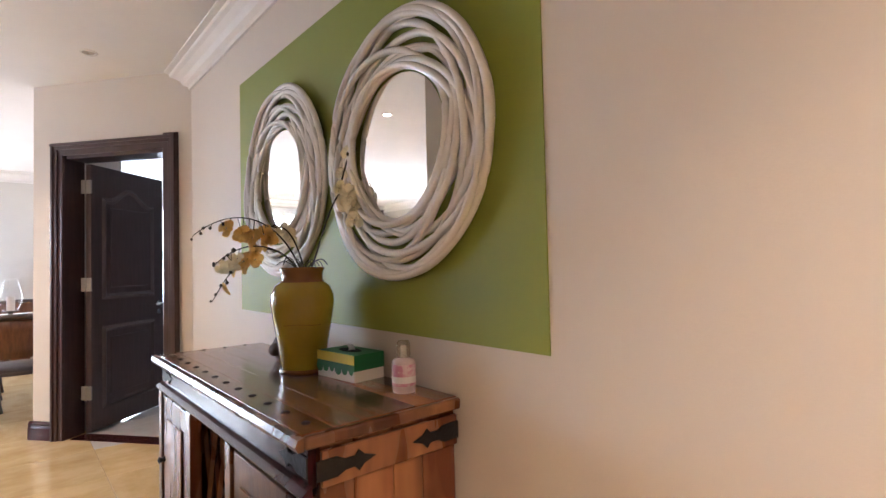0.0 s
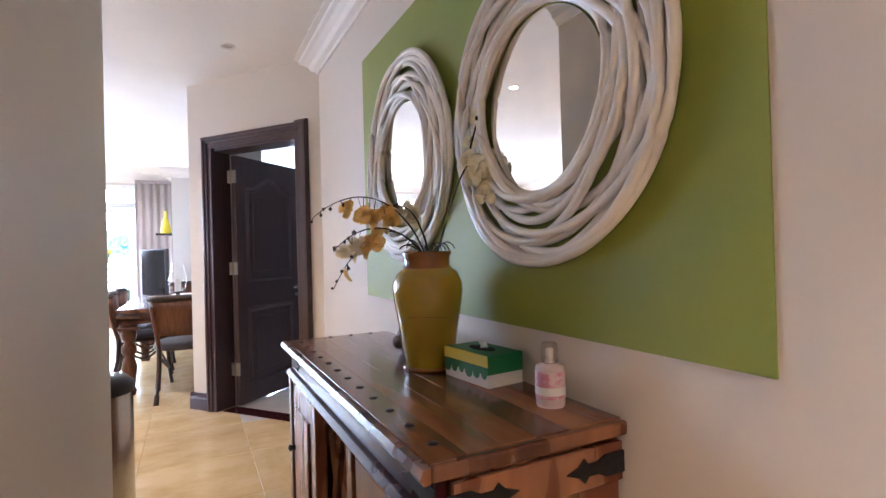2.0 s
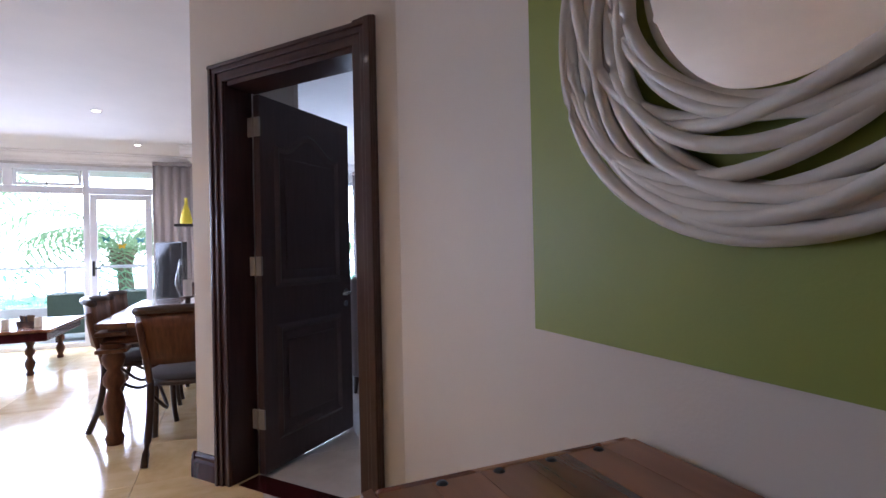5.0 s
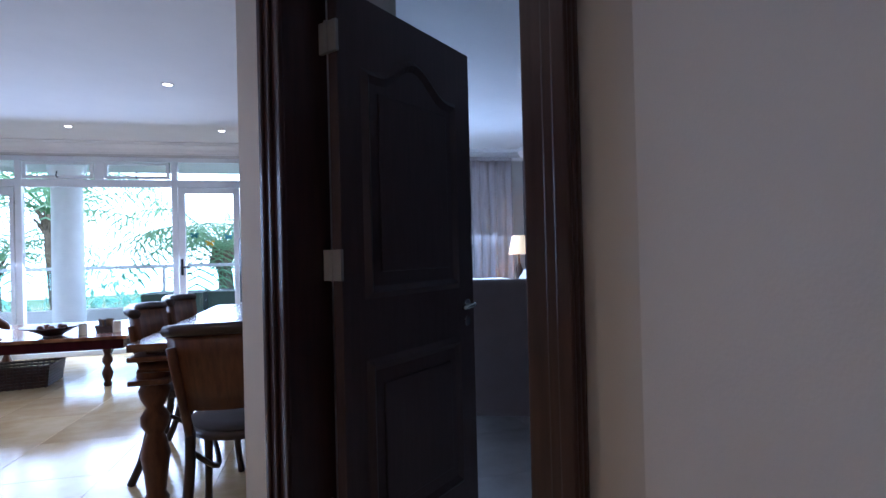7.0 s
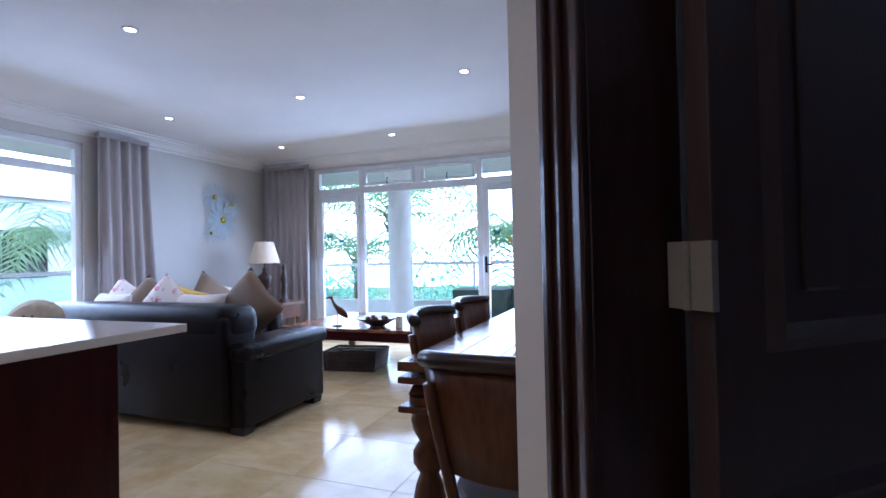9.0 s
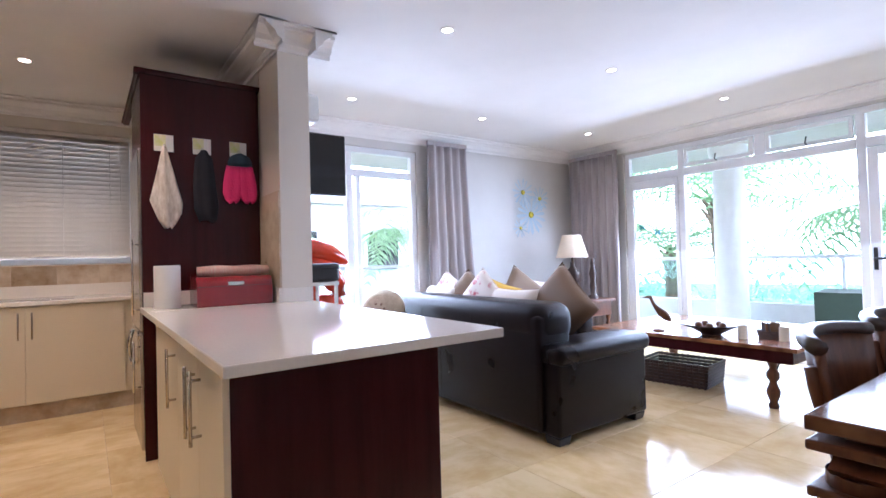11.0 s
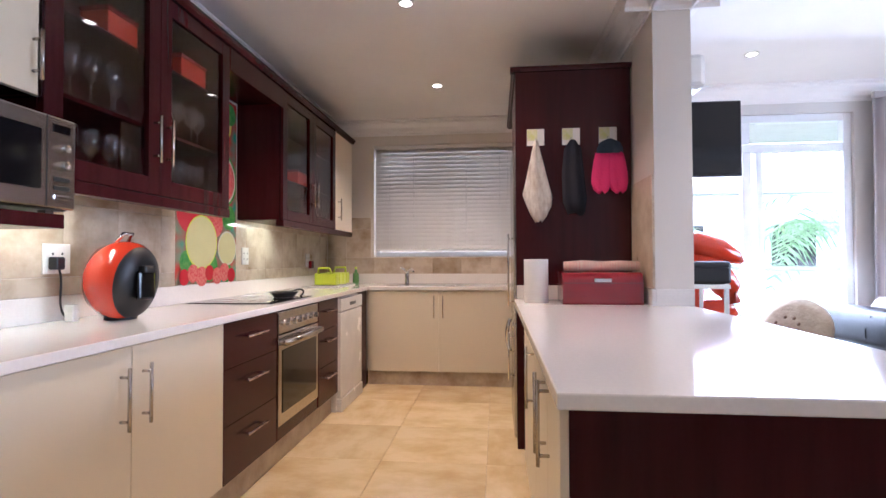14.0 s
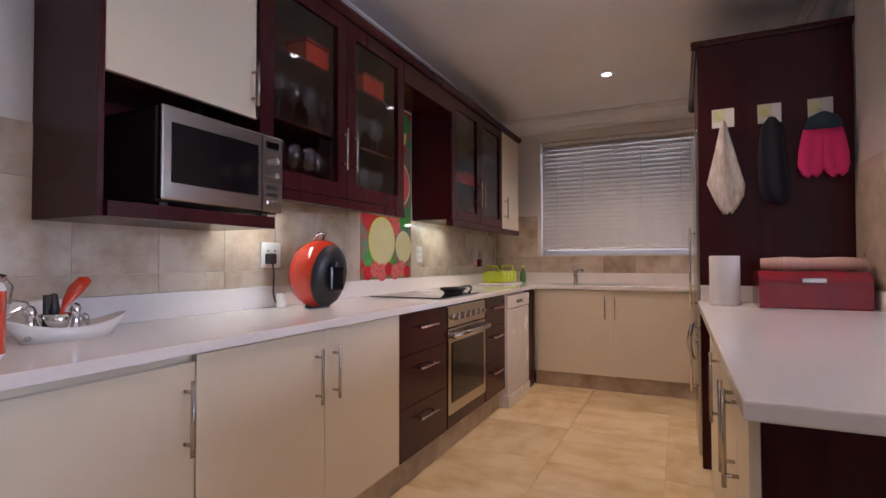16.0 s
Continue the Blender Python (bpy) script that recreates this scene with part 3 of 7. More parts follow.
def curtain(name, p0, p1, ztop, zbot, folds, depth, label, tuck=None):
    """A pleated curtain along p0-p1; tuck narrows it towards the foot."""
    c = thing(name, label, "curtain")
    p0, p1 = Vector(p0), Vector(p1)
    d = (p1 - p0)
    n = Vector((-d.y, d.x)).normalized()
    b = bmesh.new()
    cols, rows_ = folds * 10, 14
    rnd = random.Random(len(name) * 7 + folds)
    ph = [rnd.uniform(-0.5, 0.5) for _ in range(folds + 2)]
    grid = []
    for r in range(rows_ + 1):
        v = r / rows_
        z = ztop + (zbot - ztop) * v
        row = []
        for k in range(cols + 1):
            u = k / cols
            f = u * folds
            a = ph[int(f)] * (1 - f % 1) + ph[int(f) + 1] * (f % 1)
            off = depth * (0.75 + 0.25 * math.sin(3 * f)) * math.sin(2 * math.pi * (f + 0.25 * a * v)) * (0.55 + 0.45 * v)
            s = u if tuck is None else u * (1 + (tuck - 1) * v ** 1.5)
            q = p0 + d * s + n * off
            row.append(b.verts.new((q.x, q.y, z)))
        grid.append(row)
    for r in range(rows_):
        for k in range(cols):
            b.faces.new((grid[r][k], grid[r][k + 1], grid[r + 1][k + 1], grid[r + 1][k]))
    ob = part("drape", b, CURT, c, "", True)
    sol = ob.modifiers.new("thick", "SOLIDIFY")
    sol.thickness = 0.004
    hb = box(0, d.length, -0.02, 0.02, 0, 0.05, 0.006)
    hb.transform(Matrix.Translation((p0.x, p0.y, ztop - 0.005)) @ Matrix.Rotation(math.atan2(d.y, d.x), 4, "Z"))
    part("heading", hb, CURT, c)
    return c


curtain("curtain", (LX + 0.11, 6.56), (-1.42, 6.56), 2.42, 0.02, 7, 0.045, "taupe floor-length curtain hanging in the corner")
curtain("curtain", (1.80, 6.56), (2.33, 6.56), 2.42, 0.02, 5, 0.045, "taupe curtain gathered beside the balcony door")
curtain("curtain", (LX + 0.11, 4.16), (LX + 0.11, 4.72), 2.42, 0.02, 5, 0.045, "taupe curtain drawn aside from the sliding door", 1.28)
curtain("curtain", (LX + 0.11, 2.44), (LX + 0.11, 2.66), 2.42, 0.02, 3, 0.04, "narrow taupe curtain beside the sliding door")
curtain("curtain", (4.55, 6.56), (5.40, 6.56), 2.40, 0.02, 7, 0.045, "taupe bedroom curtain with a tieback")

# ---- downlights ----
dlight = None
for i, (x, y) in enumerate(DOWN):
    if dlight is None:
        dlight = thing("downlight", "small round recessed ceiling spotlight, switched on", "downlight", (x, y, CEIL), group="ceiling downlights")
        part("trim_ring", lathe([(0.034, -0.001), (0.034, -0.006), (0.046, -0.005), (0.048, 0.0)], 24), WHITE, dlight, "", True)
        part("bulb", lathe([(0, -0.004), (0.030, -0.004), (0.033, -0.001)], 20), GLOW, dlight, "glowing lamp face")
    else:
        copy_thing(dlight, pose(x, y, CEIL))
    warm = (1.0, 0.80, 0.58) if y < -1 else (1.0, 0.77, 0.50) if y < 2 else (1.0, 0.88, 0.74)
    # 58 and 20 are the fill beams of the two added, unseen fittings
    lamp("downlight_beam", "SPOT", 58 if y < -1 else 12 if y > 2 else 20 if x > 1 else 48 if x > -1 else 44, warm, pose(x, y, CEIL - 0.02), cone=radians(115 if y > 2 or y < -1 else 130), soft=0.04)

off = thing("downlight", "small round recessed ceiling spotlight, switched off", "downlight", (2.817, 0.744, CEIL), group="ceiling downlights")
part("trim_ring", lathe([(0.034, -0.001), (0.034, -0.006), (0.046, -0.005), (0.048, 0.0)], 24), WHITE, off, "", True)
part("bulb", lathe([(0, -0.003), (0.030, -0.003), (0.033, -0.001)], 20), STEEL, off, "unlit lamp face")
bdl = copy_thing(dlight, pose(4.55, 3.9, CEIL))

# ---- hall cabinet ----
cab = thing("sideboard", "antique sheesham sideboard with iron corner straps and nail heads", "sideboard", group="")
CX0, CX1, CY0, CY1, CT = 2.925, 3.37, -2.01, -0.585, 0.835
nb = 6
wx = (CX1 - CX0) / nb
rnd = random.Random(5)
edges = [CX0]
for k in range(nb - 1):
    edges.append(CX0 + wx * (k + 1) + rnd.uniform(-0.012, 0.012))
edges.append(CX1)
for k in range(nb):
    part("top_board", box(edges[k] + 0.0002, edges[k + 1] - 0.0002, CY0 + 0.02, CY1 - 0.02, CT - 0.03, CT, 0.0008), SHEESH, cab)
part("edge_moulding", sweep((CX0 - 0.002, CY0), (CX0 - 0.002, CY1), [(0, CT - 0.03), (0.014, CT - 0.03), (0.02, CT - 0.018), (0.014, CT - 0.004), (0, CT - 0.001)], None, (-1, 0)), SHEESHV, cab)
for y0, y1 in ((CY0, CY0 + 0.0195), (CY1 - 0.0195, CY1)):
    part("breadboard_end", box(CX0, CX1, y0, y1, CT - 0.031, CT - 0.001, 0.006), SHEESHV, cab)
part("apron", box(CX0 + 0.02, CX0 + 0.04, CY0 + 0.03, CY1 - 0.03, CT - 0.125, CT - 0.031), MAHOG, cab)
part("lower_moulding", sweep((CX0 + 0.02, CY0 + 0.01), (CX0 + 0.02, CY1 - 0.01), [(0, CT - 0.145), (0.018, CT - 0.142), (0.026, CT - 0.13), (0.012, CT - 0.118), (0, CT - 0.112)], None, (-1, 0)), MAHOG, cab)
for y0, y1 in ((CY0 + 0.025, CY0 + 0.045), (CY1 - 0.045, CY1 - 0.025)):
    for k, (x0, x1) in enumerate(((CX0 + 0.045, CX0 + 0.13), (CX0 + 0.132, CX0 + 0.24), (CX0 + 0.242, CX0 + 0.33), (CX0 + 0.332, CX1 - 0.005))):
        part("end_board", box(x0, x1, y0, y1, 0.06, CT - 0.031, 0.002), SHEESHV, cab)
for z0, z1 in ((CT - 0.125, CT - 0.045), (0.06, 0.14)):
    part("end_rail", box(CX0 + 0.045, CX1 - 0.005, CY0 + 0.012, CY0 + 0.0245, z0, z1, 0.003), SHEESHV, cab)
part("back", box(CX1 - 0.012, CX1 - 0.002, CY0 + 0.046, CY1 - 0.046, 0.06, CT - 0.032), SHEESHV, cab)
part("bottom_shelf", box(CX0 + 0.045, CX1 - 0.013, CY0 + 0.046, CY1 - 0.046, 0.07, 0.09), SHEESHV, cab)
for y in (CY0 + 0.012, CY0 + 0.50, CY1 - 0.50, CY1 - 0.062):
    part("post", box(CX0 + 0.005, CX0 + 0.044, y, y + 0.05, 0.0, CT - 0.146, 0.004), SHEESHV, cab)
for y0, y1, ang in ((CY0 + 0.066, CY0 + 0.496, 0), (CY1 - 0.446, CY1 - 0.066, 0)):
    d = part("door", box(CX0 + 0.012, CX0 + 0.034, y0 + 0.003, y1 - 0.003, 0.08, CT - 0.16, 0.004), SHEESHV, cab)
    part("door_panel", box(CX0 + 0.004, CX0 + 0.0118, y0 + 0.07, y1 - 0.07, 0.16, CT - 0.24, 0.004), SHEESHV, d)
    part("door_pull", lathe([(0, 0), (0.012, 0.002), (0.008, 0.012), (0.014, 0.024), (0, 0.03)], 12), IRON, d).matrix_local = pose(CX0 + 0.012, y1 - 0.03, 0.42, 0, -90, 0)
# wine lattice between the doors
for s in (-1, 1):
    for k in range(3):
        y0 = CY0 + 0.56 + 0.10 * k
        part("lattice_slat", tube([(CX0 + 0.05 + 0.012 * (s > 0), y0 if s > 0 else y0 + 0.2, 0.1), (CX0 + 0.05 + 0.012 * (s > 0), y0 + 0.2 if s > 0 else y0, CT - 0.15)], 0.011, 4), SHEESHV, cab)
for k in range(12):
    y = CY0 + 0.09 + k * (CY1 - CY0 - 0.18) / 11
    part("nail_head", lathe([(0, 0.004), (0.008, 0.003), (0.012, 0.0)], 12, (CX0 + 0.045, y, CT)), IRON, cab)
for k in range(4):
    part("nail_head", lathe([(0, 0.004), (0.006, 0.003), (0.009, 0.0)], 10, (CX0 + 0.09 + k * 0.09, CY1 - 0.03, CT)), IRON, cab)


def strap(p0, direction, outward):
    """A black iron corner strap with a pointed, lobed tip."""
    d, o = Vector(direction), Vector(outward)
    outline = [(0, 0.022), (0.05, 0.022), (0.07, 0.012), (0.095, 0.012), (0.105, 0.024), (0.12, 0.01), (0.15, 0.0)]
    pts = outline + [(x, -z) for x, z in outline[::-1]][1:]
    b = bmesh.new()
    lo = [b.verts.new(Vector(p0) + d * x + Vector((0, 0, z))) for x, z in pts]
    hi = [b.verts.new(Vector(p0) + d * x + o * 0.004 + Vector((0, 0, z))) for x, z in pts]
    b.faces.new(lo)
    b.faces.new(hi[::-1])
    for i in range(len(pts)):
        j = (i + 1) % len(pts)
        b.faces.new((lo[i], hi[i], hi[j], lo[j]))
    bmesh.ops.recalc_face_normals(b, faces=b.faces)
    return b


for p0, d, o in (((CX0 + 0.03, CY0 + 0.012, CT - 0.085), (1, 0, 0), (0, -1, 0)), ((CX1 - 0.005, CY0 + 0.012, CT - 0.085), (-1, 0, 0), (0, -1, 0)), ((CX0 + 0.02, CY0 + 0.03, CT - 0.08), (0, 1, 0), (-1, 0, 0)), ((CX0 + 0.02, CY1 - 0.03, CT - 0.08), (0, -1, 0), (-1, 0, 0))):
    part("corner_strap", strap(p0, d, o), IRON, cab, "black iron strap")

# ---- vase, flowers and things on the sideboard ----
VX, VY = 3.228, -1.358
vase = thing("vase", "tall glazed mustard yellow ceramic vase on the sideboard", "vase", (VX, VY, CT))
part("body", lathe([(0, 0.0), (0.067, 0.0), (0.074, 0.012), (0.078, 0.036), (0.089, 0.11), (0.101, 0.18), (0.1085, 0.232), (0.107, 0.262), (0.094, 0.293), (0.077, 0.306)], 40), YGLAZE, vase, "", True)
part("neck", lathe([(0.077, 0.305), (0.070, 0.314), (0.071, 0.338), (0.077, 0.352), (0.075, 0.357), (0.067, 0.353), (0.065, 0.33), (0.066, 0.29)], 40), OGLAZE, vase, "", True)
part("foot_ring", lathe([(0.069, 0.0005), (0.081, 0.0005), (0.082, 0.008), (0.0755, 0.012)], 40), OGLAZE, vase, "", True)
for z in (0.165,):
    r = 0.0885 + (z - 0.11) * 0.17
    pts = [(r * 1.004 * math.cos(a), r * 1.004 * math.sin(a), z + 0.002 * math.sin(5 * a)) for a in np.linspace(3.6, 4.9, 14)]
    part("throwing_ring", tube(pts, 0.0008, 5), OGLAZE, vase)

flowers = thing("flower_arrangement", "artificial pale yellow orchids arching out of the vase", "flowers", (VX, VY, CT + 0.335))


def bez(p, n=16):
    P = [Vector(q) for q in p]
    return [(1 - t) ** 3 * P[0] + 3 * (1 - t) ** 2 * t * P[1] + 3 * (1 - t) * t * t * P[2] + t ** 3 * P[3] for t in (k / (n - 1) for k in range(n))]


def bloom(at, size, facing, rnd):
    """An orchid: three sepals, two broad petals and a lip."""
    b = bmesh.new()
    z = Vector(facing).normalized()
    x = z.orthogonal().normalized()
    x.rotate(Matrix.Rotation(rnd.uniform(0, 6.28), 3, z))
    y = z.cross(x)
    for k in range(6):
        a = k * math.pi / 3
        d = x * math.cos(a) + y * math.sin(a)
        s = z.cross(d)
        ln = size * (0.95 if k % 2 else 0.8) if k else size * 0.45
        w = size * (0.52 if k % 2 else 0.3)
        grid = []
        for i, (u, ww, h) in enumerate(((0.08, 0.25, 0.0), (0.4, 0.9, 0.12), (0.7, 1.0, 0.15), (0.95, 0.55, 0.06), (1.05, 0.1, 0.0))):
            c = Vector(at) + d * ln * u + z * size * h
            grid.append([b.verts.new(c - s * w * ww - z * size * 0.08 * ww), b.verts.new(c + z * size * 0.05), b.verts.new(c + s * w * ww - z * size * 0.08 * ww)])
        for r1, r2 in zip(grid, grid[1:]):
            for j in range(2):
                b.faces.new((r1[j], r1[j + 1], r2[j + 1], r2[j]))
    return b


rnd = random.Random(11)
# stem curve, petals, blooms, where they begin and end along the stem, their size, drop under the stem
SPRAYS = [
    ([(0, 0, 0), (-0.05, 0.05, 0.19), (-0.17, 0.13, 0.26), (-0.30, 0.20, 0.14)], PETAL, 8, 0.40, 0.76, 0.037, 0.04),
    ([(0, 0.02, 0), (-0.05, 0.10, 0.14), (-0.15, 0.14, 0.12), (-0.25, 0.17, -0.09)], PETAL, 7, 0.50, 0.86, 0.029, 0.012),
    ([(0.01, 0, 0), (0.0, 0.05, 0.15), (-0.03, 0.1, 0.2), (-0.07, 0.12, 0.15)], PETALW, 6, 0.5, 0.95, 0.032, 0.01),
    ([(0, 0.01, 0), (-0.05, 0.05, 0.11), (-0.16, 0.12, 0.14), (-0.25, 0.16, 0.03)], PETALW, 4, 0.74, 0.97, 0.024, 0.02),
    ([(0.02, -0.02, 0), (0.09, -0.06, 0.25), (0.10, -0.14, 0.47), (0.155, -0.225, 0.04)], PETALW, 19, 0.55, 0.88, 0.033, 0.0),
    ([(0.091, -0.102, 0.275), (0.10, -0.11, 0.33), (0.12, -0.12, 0.40), (0.13, -0.13, 0.45)], PETALW, 2, 0.5, 0.9, 0.03, 0.0),
]
for pts, pm, nfl, start, end, size, drop in SPRAYS:
    cv = bez(pts, 22)
    part("stem", tube(cv, [0.0034 - 0.002 * i / 21 for i in range(22)], 6), STEM, flowers, "", True)
    spread = 0.034 if nfl > 12 else 0.02
    for k in range(nfl):
        t = start + (end - start) * k / max(1, nfl - 1)
        root = cv[int(t * 21)]
        q = root + Vector((rnd.uniform(-1, 1), rnd.uniform(-1, 1), rnd.uniform(-1.2, 0.6))) * spread - Vector((0, 0, drop))
        part("pedicel", tube([root, (root + q) / 2 + Vector((0, 0, 0.006)), q], 0.0012, 4), STEM, flowers)
        part("bloom", bloom(q, size * rnd.uniform(0.82, 1.2), (-0.7 + rnd.uniform(-0.6, 0.6), -0.6 + rnd.uniform(-0.6, 0.6), rnd.uniform(-0.4, 0.4)), rnd), pm, flowers, "", True)
    for k in range(5):
        root = cv[-1 - k]
        q = root + Vector((rnd.uniform(-0.012, 0.012), rnd.choice((-1, 1)) * rnd.uniform(0.006, 0.014), rnd.uniform(-0.016, 0.01)))
        part("pedicel", tube([root, (root + q) / 2 + Vector((0, 0, 0.002)), q], 0.0012, 4), STEM, flowers)
        r = rnd.uniform(0.8, 1.15) * (0.65 + 0.1 * k)
        part("bud", lathe([(0, -0.008 * r), (0.006 * r, -0.004 * r), (0.007 * r, 0.002 * r), (0, 0.009 * r)], 8, q), STEM, flowers, "", True)
for k in range(11):
    a, r = k * 0.7, rnd.uniform(0.75, 1.05)
    c, d = math.cos(a) * r, math.sin(a) * r
    part("stem", tube(bez([(0, 0, -0.02), (0.03 * c, 0.03 * d, 0.05 * r), (0.07 * c, 0.07 * d, rnd.uniform(0.05, 0.09)), (0.085 * c, 0.085 * d, rnd.uniform(0.015, 0.04))], 10), 0.0019, 5), STEM, flowers)

tis = thing("tissue_box", "green and yellow cardboard tissue box on the sideboard", "tissue box", (3.295, -1.562, CT), 6)
part("carton", box(-0.058, 0.058, -0.1, 0.1, 0.0, 0.082, 0.002), PAPER, tis)
part("green_band", box(-0.0592, 0.0592, -0.1012, 0.1012, 0.034, 0.0832, 0.002), GREENP, tis)
part("yellow_band", box(-0.0606, -0.0586, -0.1012, 0.1012, 0.054, 0.0843, 0.0008), YELLP, tis)
part("opening", lathe([(0, 0.0862), (0.022, 0.0858), (0.024, 0.083)], 20, squash=2.2), NAVY, tis)
part("tissue", tube([(0, -0.01, 0.084), (0.004, 0, 0.096), (-0.004, 0.012, 0.104)], [0.012, 0.009, 0.002], 6), PAPER, tis)
for k in range(6):
    part("print_blot", lathe([(0, 0), (0.012 + 0.003 * (k % 3), 0.0), (0, 0.0006)], 12), GREENP, tis).matrix_local = pose(-0.0598, -0.085 + 0.034 * k, 0.034, 0, -90, 0)

spray = thing("spray_bottle", "white and pink toiletry spray bottle on the sideboard", "bottle", (3.30, -1.85, CT))
part("body", lathe([(0, 0), (0.031, 0), (0.033, 0.006), (0.033, 0.082), (0.030, 0.09), (0.016, 0.096)], 24), mat("pale_pink_bottle", (0.66, 0.54, 0.54), 0.25, col2=(0.6, 0.46, 0.48), scale=20), spray, "", True)
part("label_band", lathe([(0.0334, 0.02), (0.0337, 0.022), (0.0337, 0.077), (0.0334, 0.079)], 24), mat("pink_label_print", (0.6, 0.25, 0.34), 0.4, col2=(0.68, 0.5, 0.52), scale=55, lo=0.45, hi=0.55), spray, "pink printed label")
part("label_print", lathe([(0.0341, 0.028), (0.0342, 0.029), (0.0342, 0.045), (0.0341, 0.046)], 24), PAPER, spray)
part("cap", lathe([(0.017, 0.0965), (0.020, 0.099), (0.019, 0.136), (0.015, 0.142), (0, 0.143)], 24), glass_mat("clear_cap", (0.9, 0.86, 0.8), 0.1, 0.1), spray, "clear cap", True)
part("nozzle", lathe([(0.012, 0.0965), (0.009, 0.105), (0.009, 0.128), (0, 0.13)], 14), WHITE, spray, "", True)

pot = thing("clay_pot", "small brown glazed clay pot with a round mouth", "pot", (3.272, -1.108, CT))
part("body", lathe([(0, 0), (0.035, 0), (0.05, 0.03), (0.052, 0.06), (0.04, 0.085), (0.032, 0.088), (0.03, 0.06), (0, 0.02)], 28), CLAY, pot, "", True)
part("spout", tube([(-0.045, -0.03, 0.045), (-0.066, -0.05, 0.05)], [0.022, 0.024], 14), CLAY, pot, "", True)

# ---- woven mirrors ----


def woven_mirror(cy, cz, seed):
    m = thing("round_mirror", "round mirror in a thick white woven frame", "mirror", (HX - 0.005, cy, cz), group="woven mirrors on the green wall")
    g = lathe([(0, 0.012), (0.225, 0.012), (0.225, 0.0)], 64)
    part("mirror_glass", g, MIRROR, m).matrix_local = pose(0, 0, 0, 0, -90, 0)
    rn = random.Random(seed)
    strands = [(0.243, 0.005)] + [(0.272, 0.03)] * 2 + [(0.322, 0.078)] * 7 + [(0.362, 0.04)] * 3 + [(0.400, 0.016)] * 2
    n = len(strands)
    for k in range(n):
        r, wob = strands[k]
        ph = k * 2.4 + rn.uniform(-0.35, 0.35)
        kk = rn.choice((1, 2, 2, 3))
        ph2 = rn.uniform(0, 6.28)
        pts = []
        for i in range(72):
            a = 2 * math.pi * i / 72
            rr = r + wob * math.sin(a + ph) + 0.005 * math.sin(kk * a + ph2)
            rr = min(max(rr, 0.234), 0.418)
            pts.append((-0.022 - 0.012 * math.sin(2 * a + ph2 * 3 + k), rr * math.cos(a), rr * math.sin(a)))
        part("woven_strand", tube(pts, 0.0118, 9, True), IVORY, m, "", True)
    return m


woven_mirror(-1.75, 1.562, 3)
woven_mirror(-0.872, 1.575, 8)

# ---- kitchen: base run ----


def bar_handle(b, x, y, z0, z1, out, vertical=True, along=None):
    """A steel bar handle on two pegs; out is the way it stands off."""
    o = Vector(out)
    if vertical:
        tube([Vector((x, y, z0)) + o * 0.032, Vector((x, y, z1)) + o * 0.032], 0.006, 8, False, b)
        for z in (z0 + 0.03, z1 - 0.03):
            tube([Vector((x, y, z)), Vector((x, y, z)) + o * 0.032], 0.005, 6, False, b)
    else:
        a = Vector(along)
        p = Vector((x, y, z0))
        tube([p - a * z1 + o * 0.03, p + a * z1 + o * 0.03], 0.006, 8, False, b)
        for s in (-0.75, 0.75):
            tube([p + a * z1 * s, p + a * z1 * s + o * 0.03], 0.005, 6, False, b)
    return b


def base_unit(name, label, x0, x1, doors, colour, handles, top=0.862):
    u = thing(name, label, "kitchen cabinet")
    part("carcass", box(x0, x1, KY + 0.004, -0.022, 0.158, 0.866), colour, u)
    n = len(doors)
    for (a, c), hx in zip(doors, handles):
        d = part("door", box(a + 0.0015, c - 0.0015, -0.0215, -0.001, 0.16, top, 0.0015), colour, u)
        part("handle", bar_handle(bmesh.new(), hx, -0.001, 0.60, 0.80, (0, 1, 0)), STEEL, d, "brushed steel bar handle", True)
    return u


base_unit("base_cabinet", "cream kitchen base cabinet with two doors and steel bar handles", 0.03, 1.13, [(0.03, 0.58), (0.58, 1.13)], BEIGE, [0.53, 0.63])
base_unit("base_cabinet", "cream kitchen base cabinet at the open end of the run", 1.132, 2.0, [(1.132, 2.0)], BEIGE, [1.165], 0.845)


def drawer_unit(x0, x1, label):
    u = thing("drawer_unit", label, "kitchen cabinet", group="dark kitchen drawer units")
    part("carcass", box(x0, x1, KY + 0.004, -0.022, 0.158, 0.866), MAHOG, u)
    for z0, z1 in ((0.66, 0.862), (0.41, 0.657), (0.16, 0.407)):
        d = part("drawer", box(x0 + 0.0015, x1 - 0.0015, -0.0215, 0.0, z0, z1, 0.0015), MAHOG, u)
        part("handle", bar_handle(bmesh.new(), (x0 + x1) / 2, 0.0, z1 - 0.078, min(0.1, (x1 - x0) * 0.3), (0, 1, 0), False, (1, 0, 0)), STEEL, d, "brushed steel bar handle", True)


drawer_unit(-0.50, 0.028, "dark mahogany kitchen drawer unit with three drawers")
drawer_unit(-1.545, -1.135, "narrow dark mahogany drawer unit between oven and dishwasher")
oven = thing("oven", "built-in stainless steel oven with dark glass door", "oven")
part("housing", box(-1.133, -0.502, KY + 0.004, -0.022, 0.158, 0.866), MAHOG, oven)
part("control_panel", box(-1.118, -0.517, -0.0215, 0.002, 0.735, 0.855, 0.004), STEEL, oven)
for k in range(6):
    part("knob", lathe([(0, 0.03), (0.014, 0.03), (0.018, 0.004), (0.021, 0.0)], 16), STEEL, oven, "", True).matrix_local = pose(-1.04 + 0.088 * k, 0.002, 0.79, -90)
od = part("oven_door", box(-1.118, -0.517, -0.0215, 0.004, 0.235, 0.728, 0.004), STEEL, oven)
